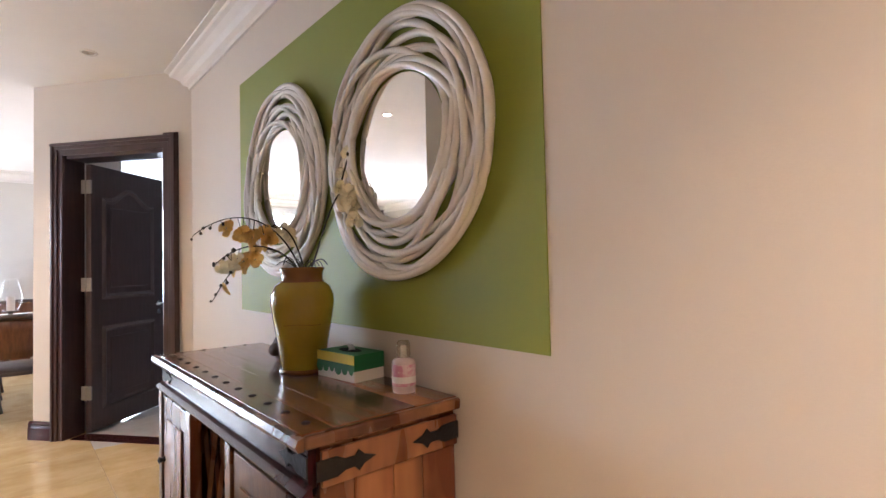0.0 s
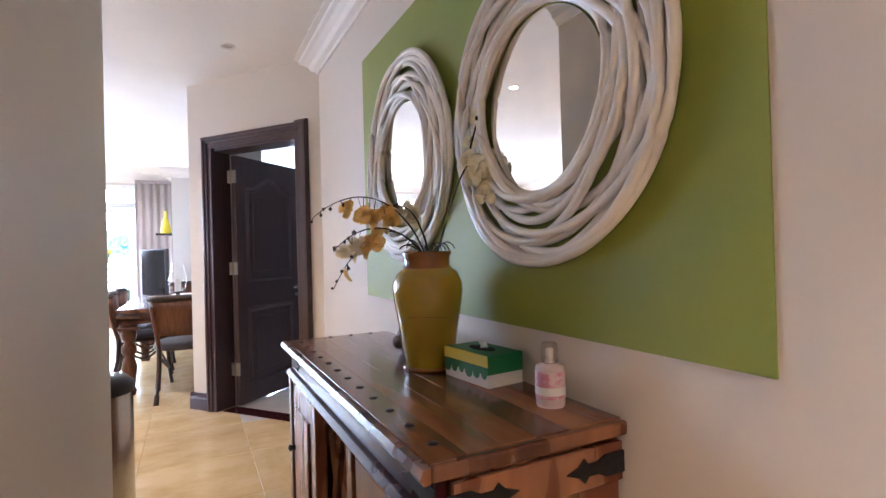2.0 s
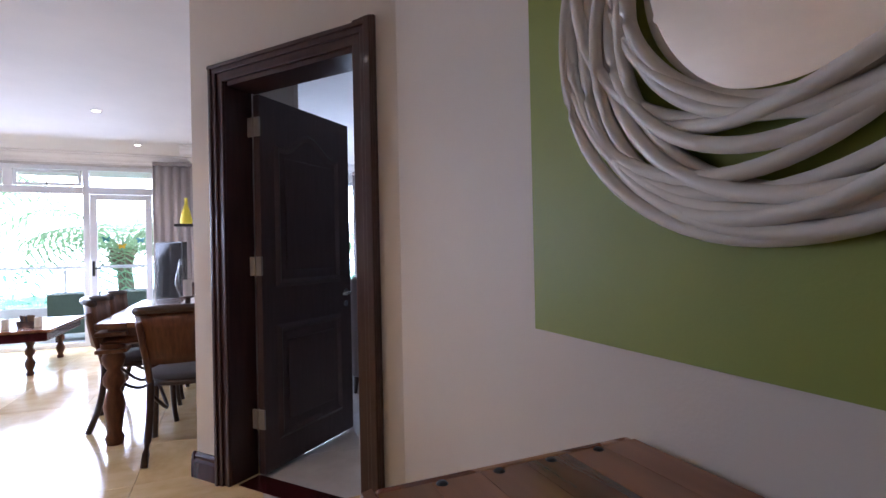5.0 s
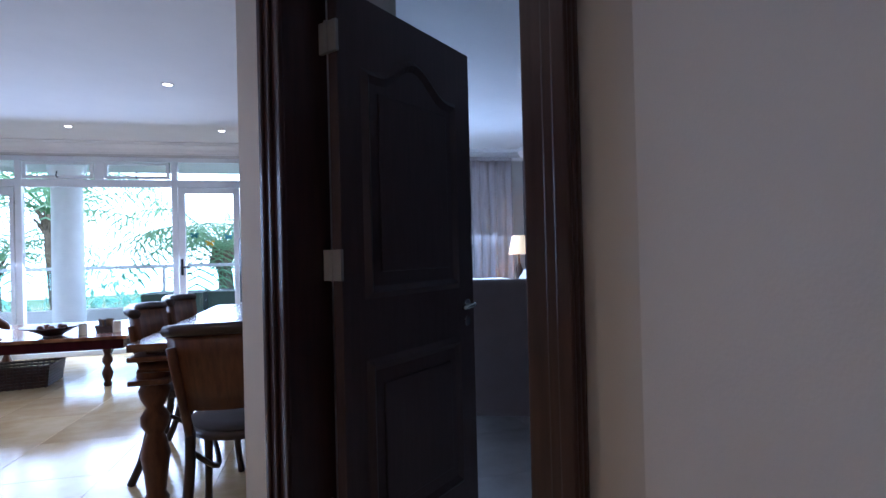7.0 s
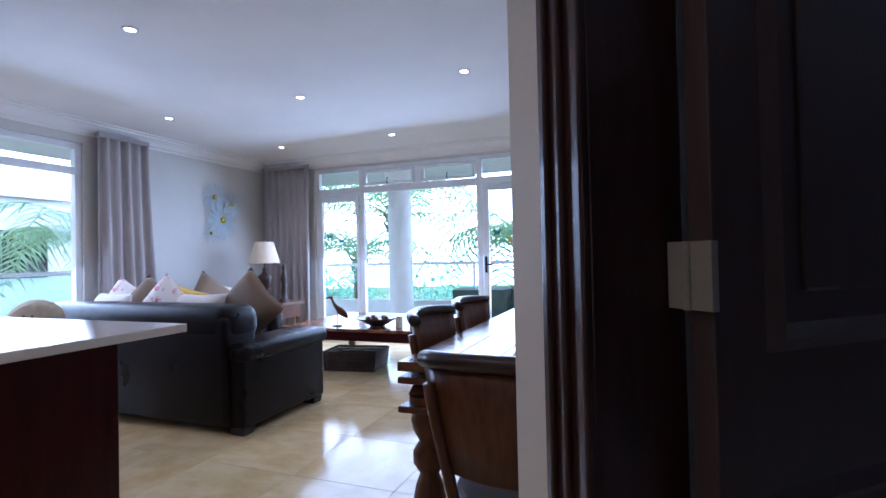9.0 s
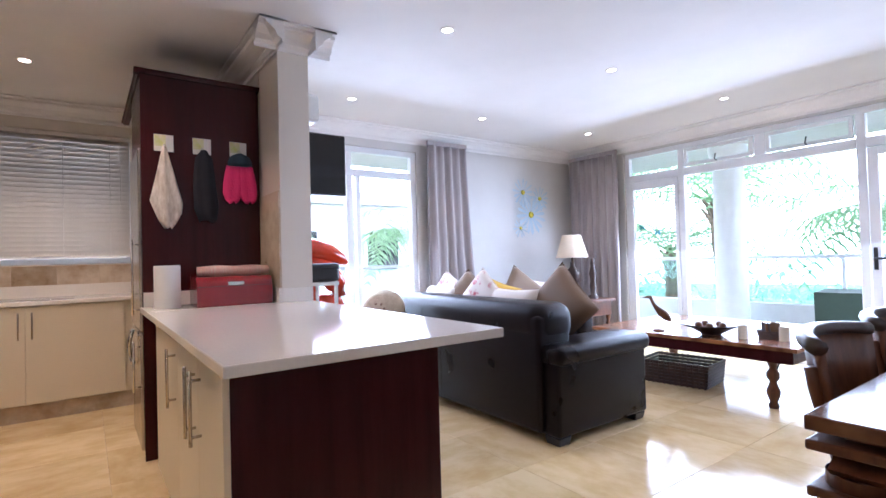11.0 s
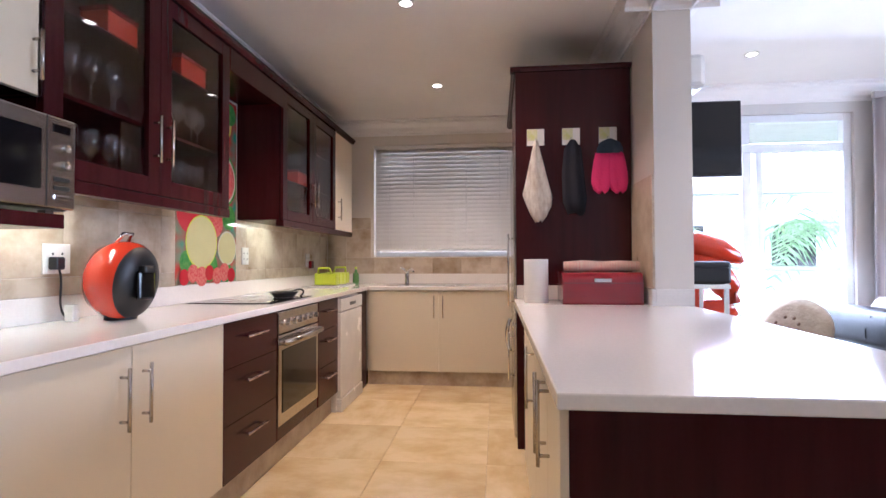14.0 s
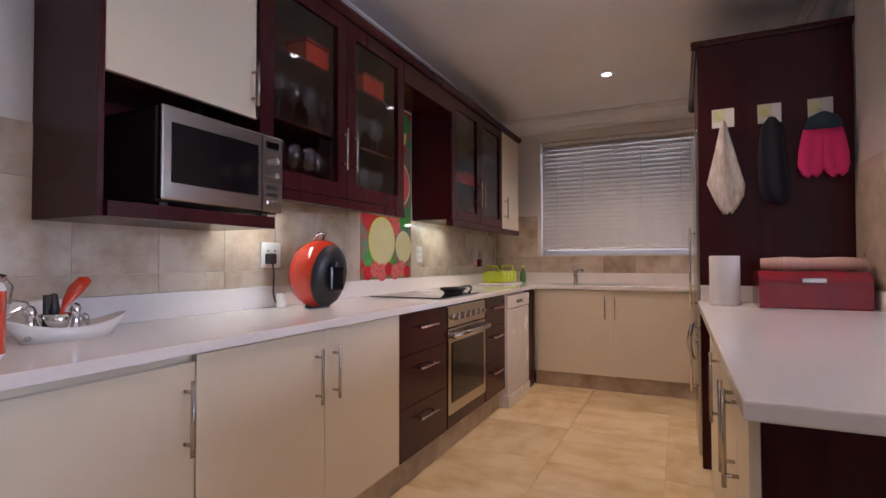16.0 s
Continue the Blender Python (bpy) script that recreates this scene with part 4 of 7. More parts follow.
part("oven_glass", box(-1.075, -0.56, 0.004, 0.008, 0.30, 0.645, 0.002), BLACKG, od)
part("oven_handle", tube([(-1.09, 0.004, 0.69), (-1.09, 0.04, 0.69), (-0.82, 0.052, 0.688), (-0.545, 0.04, 0.69), (-0.545, 0.004, 0.69)], 0.014, 8, flat=1.3), STEEL, od, "", True)
part("oven_plinth", box(-1.118, -0.517, -0.0215, -0.003, 0.16, 0.23), MAHOG, oven)
dish = thing("dishwasher", "white freestanding dishwasher under the worktop", "dishwasher")
part("body", box(-2.145, -1.553, KY + 0.004, -0.015, 0.004, 0.855, 0.004), WHITE, dish)
part("front_door", box(-2.14, -1.558, -0.0145, 0.02, 0.105, 0.745, 0.006), WHITE, dish)
part("control_strip", box(-2.14, -1.558, -0.0145, 0.024, 0.752, 0.85, 0.006), WHITE, dish)
part("kick_panel", box(-2.14, -1.558, -0.0145, 0.028, 0.006, 0.1, 0.004), WHITE, dish)
part("door_grip", box(-1.93, -1.77, 0.0245, 0.028, 0.785, 0.81, 0.002), BLACK, dish)
setting("filler_panel", box(-2.388, -2.15, KY + 0.004, -0.004, 0.0, 0.866), MAHOG, "dark mahogany corner filler panel", "panel")
sinkc = thing("sink_cabinet", "cream sink base cabinet with two doors", "kitchen cabinet")
part("carcass", box(KX + 0.004, -2.412, 0.0, 1.98, 0.13, 0.866), BEIGE, sinkc)
for a, c, hy in ((0.035, 0.66, 0.62), (0.66, 1.285, 0.70)):
    d = part("door", box(-2.4115, -2.39, a + 0.0015, c - 0.0015, 0.135, 0.862, 0.0015), BEIGE, sinkc)
    part("handle", bar_handle(bmesh.new(), -2.39, hy, 0.62, 0.82, (1, 0, 0)), STEEL, d, "brushed steel bar handle", True)
setting("plinth_south", box(-2.15, 2.0, -0.075, -0.055, 0.0, 0.157), TILEW, "travertine plinth under the kitchen units", "plinth")
setting("plinth_west", box(-2.46, -2.44, 0.0, 1.98, 0.0, 0.129), TILEW, "travertine plinth under the sink units", "plinth")
wt = thing("worktop", "white quartz kitchen worktop running round the corner", "worktop")
part("slab", box(-2.37, 2.015, KY + 0.002, 0.02, 0.868, 0.90, 0.003), QUARTZ, wt)
part("sink_slab", box(KX + 0.002, -2.3705, KY + 0.002, 1.985, 0.868, 0.90, 0.003), QUARTZ, wt)
part("upstand", box(-2.96, 2.015, KY + 0.002, KY + 0.017, 0.9005, 1.0, 0.002), QUARTZ, wt)
part("upstand", box(KX + 0.002, KX + 0.017, KY + 0.018, 1.985, 0.9005, 1.0, 0.002), QUARTZ, wt)
hob = thing("hob", "black glass ceramic hob set in the worktop", "hob")
part("glass", box(-1.09, -0.50, -0.52, -0.03, 0.9005, 0.907, 0.003), BLACKG, hob)
for x, y, r in ((-0.66, -0.4, 0.09), (-0.93, -0.4, 0.075), (-0.66, -0.15, 0.075), (-0.93, -0.15, 0.09)):
    part("cooking_zone", lathe([(r - 0.004, 0.9072), (r, 0.9078), (r + 0.003, 0.9072)], 32, (x, y, 0)), STEEL, hob)
sink = thing("sink", "stainless steel inset sink with drainer", "sink")
bm = box(-2.86, -2.45, 0.15, 0.95, 0.9005, 0.905, 0.003)
part("rim", bm, STEEL, sink)
# no hollow: a flat black sheet paints the shade inside the bowl
part("bowl", box(-2.80, -2.52, 0.42, 0.88, 0.9052, 0.9062, 0.0005), BLACKG, sink)
tap = thing("mixer_tap", "chrome kitchen mixer tap with lever", "tap", (-2.80, 0.30, 0.9))
part("base", lathe([(0, 0), (0.03, 0), (0.026, 0.01), (0.02, 0.05), (0.024, 0.1), (0, 0.115)], 18), CHROME, tap, "", True)
part("spout", tube(bez([(0, 0, 0.09), (0.05, 0.03, 0.16), (0.12, 0.06, 0.17), (0.17, 0.09, 0.13)], 12), 0.012, 10), CHROME, tap, "", True)
part("lever", tube([(0, 0, 0.11), (0.0, -0.03, 0.15), (0.01, -0.07, 0.165)], 0.009, 8), CHROME, tap, "", True)

# ---- kitchen: wall units ----
UF = -0.25                       # front of the wall units
mwu = thing("microwave_cabinet", "dark wall cabinet with cream flap door above open microwave shelf", "wall cabinet")
part("side_panel", box(1.2345, 1.252, KY + 0.002, UF, 1.245, 2.30, 0.001), MAHOG, mwu)
part("side_panel", box(0.665, 0.683, KY + 0.002, UF, 1.66, 2.30), MAHOG, mwu)
part("shelf", box(0.60, 1.234, KY + 0.002, UF + 0.02, 1.245, 1.29, 0.002), MAHOG, mwu)
part("back_panel", box(0.684, 1.234, KY + 0.002, KY + 0.015, 1.291, 2.30), MAHOG, mwu)
part("upper_box", box(0.684, 1.234, KY + 0.016, UF - 0.022, 1.665, 2.30), MAHOG, mwu)
fl = part("flap_door", box(0.668, 1.233, UF - 0.0215, UF, 1.66, 2.295, 0.002), BEIGE, mwu)
part("handle", bar_handle(bmesh.new(), 0.70, UF, 1.70, 1.86, (0, 1, 0)), STEEL, fl, "brushed steel bar handle", True)
mw = thing("microwave", "stainless steel microwave oven on the open shelf", "microwave")
part("case", box(0.575, 1.09, KY + 0.03, UF + 0.01, 1.302, 1.598, 0.008), BLACK, mw)
part("front", box(0.577, 1.088, UF + 0.0105, UF + 0.036, 1.306, 1.60, 0.006), STEEL, mw)
part("door_glass", box(0.705, 1.055, UF + 0.0365, UF + 0.040, 1.362, 1.55, 0.002), BLACKG, mw)
part("door_gap", box(0.682, 0.686, UF + 0.0362, UF + 0.0372, 1.31, 1.597), BLACK, mw)
for z in (1.50, 1.445):
    part("dial", lathe([(0, 0.022), (0.013, 0.022), (0.015, 0.0)], 18), STEEL, mw, "", True).matrix_local = pose(0.63, UF + 0.036, z, -90)
part("display", box(0.60, 0.662, UF + 0.0365, UF + 0.0385, 1.55, 1.575), BLACKG, mw)
for z in (1.335, 1.365, 1.393):
    part("button_row", box(0.602, 0.66, UF + 0.0365, UF + 0.040, z, z + 0.014, 0.002), BLACK if z > 1.34 else CHROME, mw)
for x in (0.62, 1.04):
    part("foot", box(x, x + 0.03, UF - 0.03, UF, 1.2905, 1.3018), BLACK, mw)
lid = thing("glass_plate_cover", "clear plastic microwave plate cover", "plate cover", (0.83, -0.36, 1.599))
part("dome", lathe([(0.12, 0.0), (0.115, 0.012), (0.09, 0.028), (0.03, 0.036), (0, 0.038)], 28), glass_mat("clear_plastic", (0.85, 0.88, 0.88), 0.1), lid, "", True)


def glass_unit(x0, x1, label, goods):
    u = thing("glazed_cabinet", label, "wall cabinet", group="glazed kitchen wall cabinets")
    z0, z1 = 1.415, 2.30
    for a, c, p, q in ((x0, x0 + 0.018, z0, z1), (x1 - 0.018, x1, z0, z1)):
        part("side_panel", box(a, c, KY + 0.002, UF - 0.024, p, q), MAHOG, u)
    part("top_panel", box(x0 + 0.0185, x1 - 0.0185, KY + 0.002, UF - 0.024, z1 - 0.018, z1), MAHOG, u)
    part("bottom_panel", box(x0 + 0.0185, x1 - 0.0185, KY + 0.002, UF - 0.024, z0, z0 + 0.018), MAHOG, u)
    part("back_panel", box(x0 + 0.0185, x1 - 0.0185, KY + 0.002, KY + 0.012, z0 + 0.0185, z1 - 0.0185), MAHOG, u)
    for z in (1.70, 2.0):
        part("inner_shelf", box(x0 + 0.019, x1 - 0.019, KY + 0.0125, UF - 0.04, z, z + 0.014), MAHOG, u)
    xm = (x0 + x1) / 2
    for a, c, hx in ((x0, xm, xm - 0.04), (xm, x1, xm + 0.04)):
        b = bmesh.new()
        w = 0.075
        for p0, p1, q0, q1 in ((a + 0.002, a + w, z0 + 0.002, z1 - 0.002), (c - w, c - 0.002, z0 + 0.002, z1 - 0.002), (a + w, c - w, z0 + 0.002, z0 + w), (a + w, c - w, z1 - w, z1 - 0.002)):
            box(p0, p1, UF - 0.022, UF, q0, q1, 0.002, 1, b)
        d = part("door_frame", b, MAHOG, u)
        part("glass_bead", box(a + w - 0.004, a + w, UF - 0.004, UF + 0.002, z0 + w, z1 - w), MAHOG, d)
        part("pane", box(a + w, c - w, UF - 0.014, UF - 0.010, z0 + w, z1 - w), DGLASS, d)
        part("handle", bar_handle(bmesh.new(), hx, UF, 1.55, 1.75, (0, 1, 0)), STEEL, d, "brushed steel bar handle", True)
    part("pelmet", box(x0, x1, UF - 0.05, UF + 0.004, z0 - 0.045, z0 - 0.0005, 0.003), MAHOG, u)
    return u


glass_unit(-0.455, 0.663, "dark mahogany wall cabinet with two glazed doors and glassware", True)
glass_unit(-2.25, -1.137, "dark mahogany glazed wall cabinet beyond the picture", True)
bu = thing("wall_cabinet", "narrow cream wall cabinet beside the window", "wall cabinet")
part("carcass", box(-2.76, -2.252, KY + 0.002, UF - 0.022, 1.415, 2.30), MAHOG, bu)
d = part("door", box(-2.757, -2.254, UF - 0.0215, UF, 1.418, 2.296, 0.002), BEIGE, bu)
part("handle", bar_handle(bmesh.new(), -2.32, UF, 1.50, 1.70, (0, 1, 0)), STEEL, d, "brushed steel bar handle", True)
part("pelmet", box(-2.76, -2.252, UF - 0.05, UF + 0.004, 1.37, 1.4145, 0.003), MAHOG, bu)
bridge = thing("cabinet_bridge", "dark mahogany canopy bridging the two glazed wall cabinets", "wall cabinet")
part("canopy", box(-1.136, -0.456, KY + 0.014, UF - 0.004, 2.20, 2.30, 0.002), MAHOG, bridge)
part("front_rail", box(-1.136, -0.456, UF - 0.0035, UF + 0.002, 2.17, 2.30, 0.002), MAHOG, bridge)
part("spot_ring", lathe([(0.026, -0.001), (0.026, -0.006), (0.036, -0.005), (0.038, 0.0)], 20, (-0.62, -0.42, 2.1995)), CHROME, bridge, "small chrome spotlight ring", True)
part("spot_face", lathe([(0, -0.004), (0.024, -0.004), (0.026, -0.001)], 18, (-0.62, -0.42, 2.1995)), GLOW, bridge, "glowing lamp face")
for x0, x1 in ((-2.78, 1.265),):
    setting("cabinet_cornice_trim", sweep((x0, UF), (x1, UF), [(-0.02, 2.301), (0.012, 2.301), (0.022, 2.318), (0.034, 2.325), (0.034, 2.337), (-0.02, 2.337)], None, (0, 1)), MAHOG, "dark moulded cabinet cornice", "trim")
lamp("cabinet_light", "AREA", 0.9, (0.93, 1.0, 0.68), look((-1.45, -0.42, 1.40), (-1.45, -0.5, 0.9)), size=0.3, size_y=0.05)
lamp("cabinet_light", "AREA", 1.3, (0.93, 1.0, 0.72), look((0.45, -0.45, 1.40), (0.45, -0.5, 0.9)), size=0.3, size_y=0.05)

# glassware behind the panes
WGLASS = glass_mat("wine_glass_clear", (0.9, 0.92, 0.94), 0.15, 0.12)
wg = None
rnd = random.Random(4)
for z in (1.4335, 1.7145):
    for x in (-0.33, -0.24, -0.15, -0.06, 0.14, 0.23, 0.32, 0.41, 0.5):
        m = pose(x, -0.335 + rnd.uniform(-0.04, 0.04), z)
        if wg is None:
            wg = thing("wine_glass", "clear wine glass standing in the cabinet", "wine glass", group="glasses in the cabinet")
            part("bowl", lathe([(0, 0.0), (0.03, 0.001), (0.005, 0.006), (0.0045, 0.08), (0.03, 0.11), (0.035, 0.15), (0.03, 0.19)], 18), WGLASS, wg, "", True)
            wg.matrix_world = m
        else:
            copy_thing(wg, m)
for x, z, sx in ((0.27, 2.0145, 0.16), (-0.2, 2.0145, 0.2), (-1.6, 1.7145, 0.2)):
    rb = thing("red_box", "red storage tin inside the glazed cabinet", "tin", (x, -0.352, z))
    part("body", box(-sx / 2, sx / 2, -0.06, 0.06, 0, 0.09, 0.006), RED, rb)
    part("lid", box(-sx / 2 - 0.003, sx / 2 + 0.003, -0.063, 0.063, 0.0905, 0.108, 0.004), REDM, rb)

# ---- kitchen: picture, sockets ----
pic = thing("fruit_picture", "glossy glass splashback panel printed with red fruit and apples", "picture", (0, KY + 0.004, 0))
part("panel", box(-1.115, -0.475, 0.0, 0.006, 1.003, 2.19, 0.001), mat("printed_glass", (0.03, 0.3, 0.2), 0.06, col2=(0.45, 0.04, 0.03), scale=9, detail=1), pic)
CREAMP = mat("pale_rind_print", (0.62, 0.62, 0.45), 0.06)
STRAW = mat("strawberry_print", (0.55, 0.03, 0.05), 0.06, col2=(0.7, 0.25, 0.2), scale=60)
LEAFP = mat("leaf_green_print", (0.03, 0.22, 0.05), 0.06, col2=(0.12, 0.35, 0.08), scale=30)
layers = [(-0.6, 1.42, 0.12, REDP), (-0.85, 1.38, 0.1, STRAW), (-1.02, 1.42, 0.08, LEAFP), (-0.58, 1.13, 0.07, LEAFP), (-0.80, 1.1, 0.09, LEAFP), (-1.0, 1.0 + 0.06, 0.06, LEAFP),
          (-0.72, 1.25, 0.16, LIME), (-0.72, 1.25, 0.152, APPLE), (-1.0, 1.22, 0.11, CREAMP), (-1.0, 1.22, 0.1, APPLE), (-0.93, 1.66, 0.18, LEAFP), (-0.93, 1.66, 0.165, CREAMP), (-0.93, 1.66, 0.15, STRAW),
          (-0.6, 1.72, 0.1, LEAFP), (-0.62, 1.93, 0.11, STRAW), (-0.9, 2.03, 0.14, LIME), (-0.9, 2.03, 0.125, APPLE), (-0.62, 2.08, 0.1, REDP), (-1.02, 2.10, 0.07, LEAFP)]
for k in range(7):
    layers.append((-0.545 - 0.083 * k, 1.045 + 0.02 * (k % 2), 0.046 + 0.006 * (k % 3), STRAW if k % 3 else REDP))
for k, (x, z, r, mt) in enumerate(layers):
    part("printed_fruit", lathe([(0, 0.0006), (r, 0.0005), (r + 0.001, 0)], 28), mt, pic).matrix_local = pose(x, 0.0062 + 0.0003 * k, z, -90)


def socket(x, z, wide, m=None):
    s = thing("wall_socket", "white electrical wall socket on the tiles", "socket", (x, KY + 0.008, z))
    part("plate", box(-wide, wide, 0, 0.009, -0.06, 0.06, 0.003), WHITE, s)
    for k, (dx, dz) in enumerate(((-0.022, 0.02), (0.022, 0.02), (-0.022, -0.02), (0.022, -0.02))):
        part("pin_hole", lathe([(0, 0.0008), (0.005, 0.0006), (0.005, 0)], 10), BLACK, s).matrix_local = pose(dx, 0.009, dz, -90)
    return s


socket(0.275, 1.148, 0.062)
socket(-1.235, 1.17, 0.045)
socket(-2.40, 1.14, 0.045)
plug = thing("power_plug", "black plug and cable hanging from the wall socket", "plug", (0.30, KY + 0.018, 1.13))
part("plug_body", box(-0.02, 0.02, 0.0, 0.04, -0.025, 0.025, 0.006), BLACK, plug)
part("cable", tube(bez([(0, 0.03, -0.02), (0, 0.06, -0.1), (0.03, 0.03, -0.18), (0.02, 0.1, -0.222)], 14), 0.004, 6), BLACK, plug, "", True)
part("adapter", box(0.0, 0.03, 0.08, 0.12, -0.226, -0.16, 0.005), WHITE, plug)
rs = thing("red_switch", "small red switch box on the tiles", "switch", (-2.44, KY + 0.018, 1.10))
part("body", box(-0.03, 0.03, 0, 0.03, -0.035, 0.035, 0.004), REDM, rs)

# ---- things on the worktop ----
cof = thing("coffee_machine", "round orange-red and black capsule coffee machine", "coffee machine", (0.185, -0.36, 0.90), -4)
TILT = pose(0, 0, 0.16, -98, 0, 0) @ Matrix.Diagonal((0.87, 1.08, 1.0, 1))
part("shell", lathe([(0, -0.115), (0.08, -0.108), (0.127, -0.075), (0.148, -0.02), (0.151, 0.02), (0.146, 0.055), (0.136, 0.072)], 44), RED, cof, "glossy orange-red shell", True).matrix_local = TILT
part("front", lathe([(0.136, 0.0715), (0.128, 0.084), (0.08, 0.098), (0, 0.104)], 40), BLACK, cof, "black front with drip bay", True).matrix_local = TILT
part("drip_bay", box(-0.045, 0.045, 0.105, 0.125, 0.08, 0.20, 0.01), BLACKG, cof)
part("spout_head", box(-0.03, 0.03, 0.11, 0.14, 0.19, 0.22, 0.008), BLACK, cof)
part("lever", tube([(-0.03, 0, 0.315), (-0.022, 0.03, 0.35), (0.022, 0.03, 0.35), (0.03, 0, 0.315)], 0.008, 8), CHROME, cof, "", True)
part("base", lathe([(0, 0), (0.06, 0), (0.058, 0.012), (0, 0.0125)], 28), BLACK, cof)
rack = thing("dish_rack", "lime green plastic dish rack on a tray", "dish rack", (-2.44, -0.34, 0.9))
part("tray", box(-0.27, 0.27, -0.14, 0.14, 0.0, 0.014, 0.006), WHITE, rack)
b = bmesh.new()
for x in (-0.215, -0.108, -0.001, 0.106):
    box(x, x + 0.105, -0.10, 0.10, 0.02, 0.125, 0.012, 2, b)
part("tub", b, LIME, rack)
for s in (-1, 1):
    part("handle", tube([(s * 0.21, -0.06, 0.12), (s * 0.235, -0.05, 0.17), (s * 0.235, 0.05, 0.17), (s * 0.21, 0.06, 0.12)], 0.011, 8), LIME, rack, "", True)
for x in (-0.13, 0.11):
    part("foot", box(x, x + 0.03, -0.09, 0.09, 0.0142, 0.0198), LIME, rack)
soap = thing("soap_bottle", "green washing-up liquid bottle", "bottle", (-2.80, -0.22, 0.9))
part("body", lathe([(0, 0), (0.03, 0), (0.032, 0.02), (0.03, 0.10), (0.014, 0.125), (0.012, 0.15), (0, 0.152)], 18), mat("green_soap", (0.10, 0.22, 0.08), 0.2), soap, "", True)
part("cap", lathe([(0.013, 0.1525), (0.014, 0.17), (0, 0.175)], 14), LIME, soap, "", True)
pan = thing("frying_pan", "small black frying pan on the hob", "pan", (-0.93, -0.15, 0.909))
part("dish", lathe([(0, 0), (0.06, 0), (0.09, 0.035), (0.094, 0.035), (0.062, 0.004), (0, 0.004)], 28), BLACK, pan, "", True)
part("handle", tube(bez([(-0.085, 0.02, 0.03), (-0.14, 0.05, 0.06), (-0.17, 0.09, 0.03), (-0.12, 0.06, 0.0)], 12), 0.006, 8), BLACK, pan, "", True)
jar = thing("storage_jar", "red and white clip-top storage jar", "jar", (1.535, -0.21, 0.9))
part("body", lathe([(0, 0), (0.055, 0), (0.058, 0.005), (0.058, 0.16), (0.052, 0.172), (0, 0.172)], 32), PAPER, jar, "", True)
part("wrap", lathe([(0.0586, 0.006), (0.0592, 0.008), (0.0592, 0.158), (0.0586, 0.16)], 32), PAPER, jar)
b = bmesh.new()
n = 14
for i in range(n):
    a0, a1 = (0.2 + 2.4 * i / n, 0.2 + 2.4 * (i + 1) / n)
    q = [b.verts.new((0.0602 * math.cos(a), 0.0602 * math.sin(a), z)) for a, z in ((a0, 0.012), (a1, 0.012), (a1, 0.152), (a0, 0.152))]
    b.faces.new(q)
part("red_label", b, RED, jar, "red paper label")
part("lid", lathe([(0.056, 0.1725), (0.06, 0.178), (0.06, 0.188), (0.03, 0.196), (0, 0.197)], 32), STEEL, jar, "clip-top lid", True)
part("clip", tube([(-0.06, 0.01, 0.18), (-0.072, 0.01, 0.16), (-0.066, 0.01, 0.12), (-0.061, 0.01, 0.13)], 0.003, 6), STEEL, jar)
plate = thing("serving_dish", "white boat-shaped ceramic dish on the worktop", "dish", (1.26, -0.36, 0.9), -8)
b = bmesh.new()
ring = []
for i in range(28):
    a = 2 * math.pi * i / 28
    ring.append((a, 0.15 * math.cos(a), 0.06 * math.sin(a)))
lo = [b.verts.new((x * 0.72, y * 0.7, 0.0)) for a, x, y in ring]
hi = [b.verts.new((x, y, 0.038 + 0.03 * (x / 0.15) ** 2)) for a, x, y in ring]
hi2 = [b.verts.new((x * 0.96, y * 0.93, 0.038 + 0.03 * (x / 0.15) ** 2)) for a, x, y in ring]
lo2 = [b.verts.new((x * 0.7, y * 0.64, 0.008)) for a, x, y in ring]
for r1, r2 in ((lo, hi), (hi, hi2), (hi2, lo2)):
    for i in range(28):
        j = (i + 1) % 28
        b.faces.new((r1[i], r1[j], r2[j], r2[i]))
b.faces.new(lo[::-1])
b.faces.new(lo2)
part("body", b, WHITE, plate, "", True)
sp = thing("kitchen_utensils", "steel gadgets and a red spatula lying in the dish", "utensils", (1.285, -0.36, 0.908))
part("spatula", tube([(-0.0, 0.0, 0.03), (-0.02, -0.015, 0.08), (-0.035, -0.02, 0.10), (-0.06, -0.03, 0.13), (-0.085, -0.035, 0.155), (-0.095, -0.038, 0.16)], [0.006, 0.007, 0.016, 0.026, 0.024, 0.01], 10, flat=0.6), RED, sp, "red silicone spatula", True)
for k in range(3):
    x = 0.07 - 0.055 * k
    part("steel_gadget", lathe([(0, 0), (0.014, 0), (0.011, 0.06), (0.016, 0.075), (0.01, 0.09 + 0.03 * (k == 1)), (0, 0.095 + 0.03 * (k == 1))], 12, (x, 0.005, 0)), BLACK if k == 1 else CHROME, sp, "", True)
part("crank", tube([(0.06, 0, 0.06), (0.1, 0.02, 0.09), (0.13, 0.02, 0.07)], 0.005, 6), CHROME, sp)
part("wire_loop", tube([(0.03, -0.02, 0.01), (0.06, -0.03, 0.1), (0.1, -0.03, 0.11), (0.12, -0.02, 0.02)], 0.0035, 6), CHROME, sp)
part("strainer", lathe([(0, 0.022), (0.018, 0.026), (0.031, 0.045), (0.036, 0.068), (0.039, 0.068), (0.034, 0.043), (0.02, 0.022), (0, 0.018)], 20, (0.012, 0.012, 0)), CHROME, sp, "small steel strainer", True)
part("strainer_handle", tube(bez([(-0.025, 0.012, 0.066), (-0.04, 0.014, 0.078), (-0.055, 0.01, 0.07), (-0.06, 0.004, 0.03)], 8), 0.003, 6), CHROME, sp)
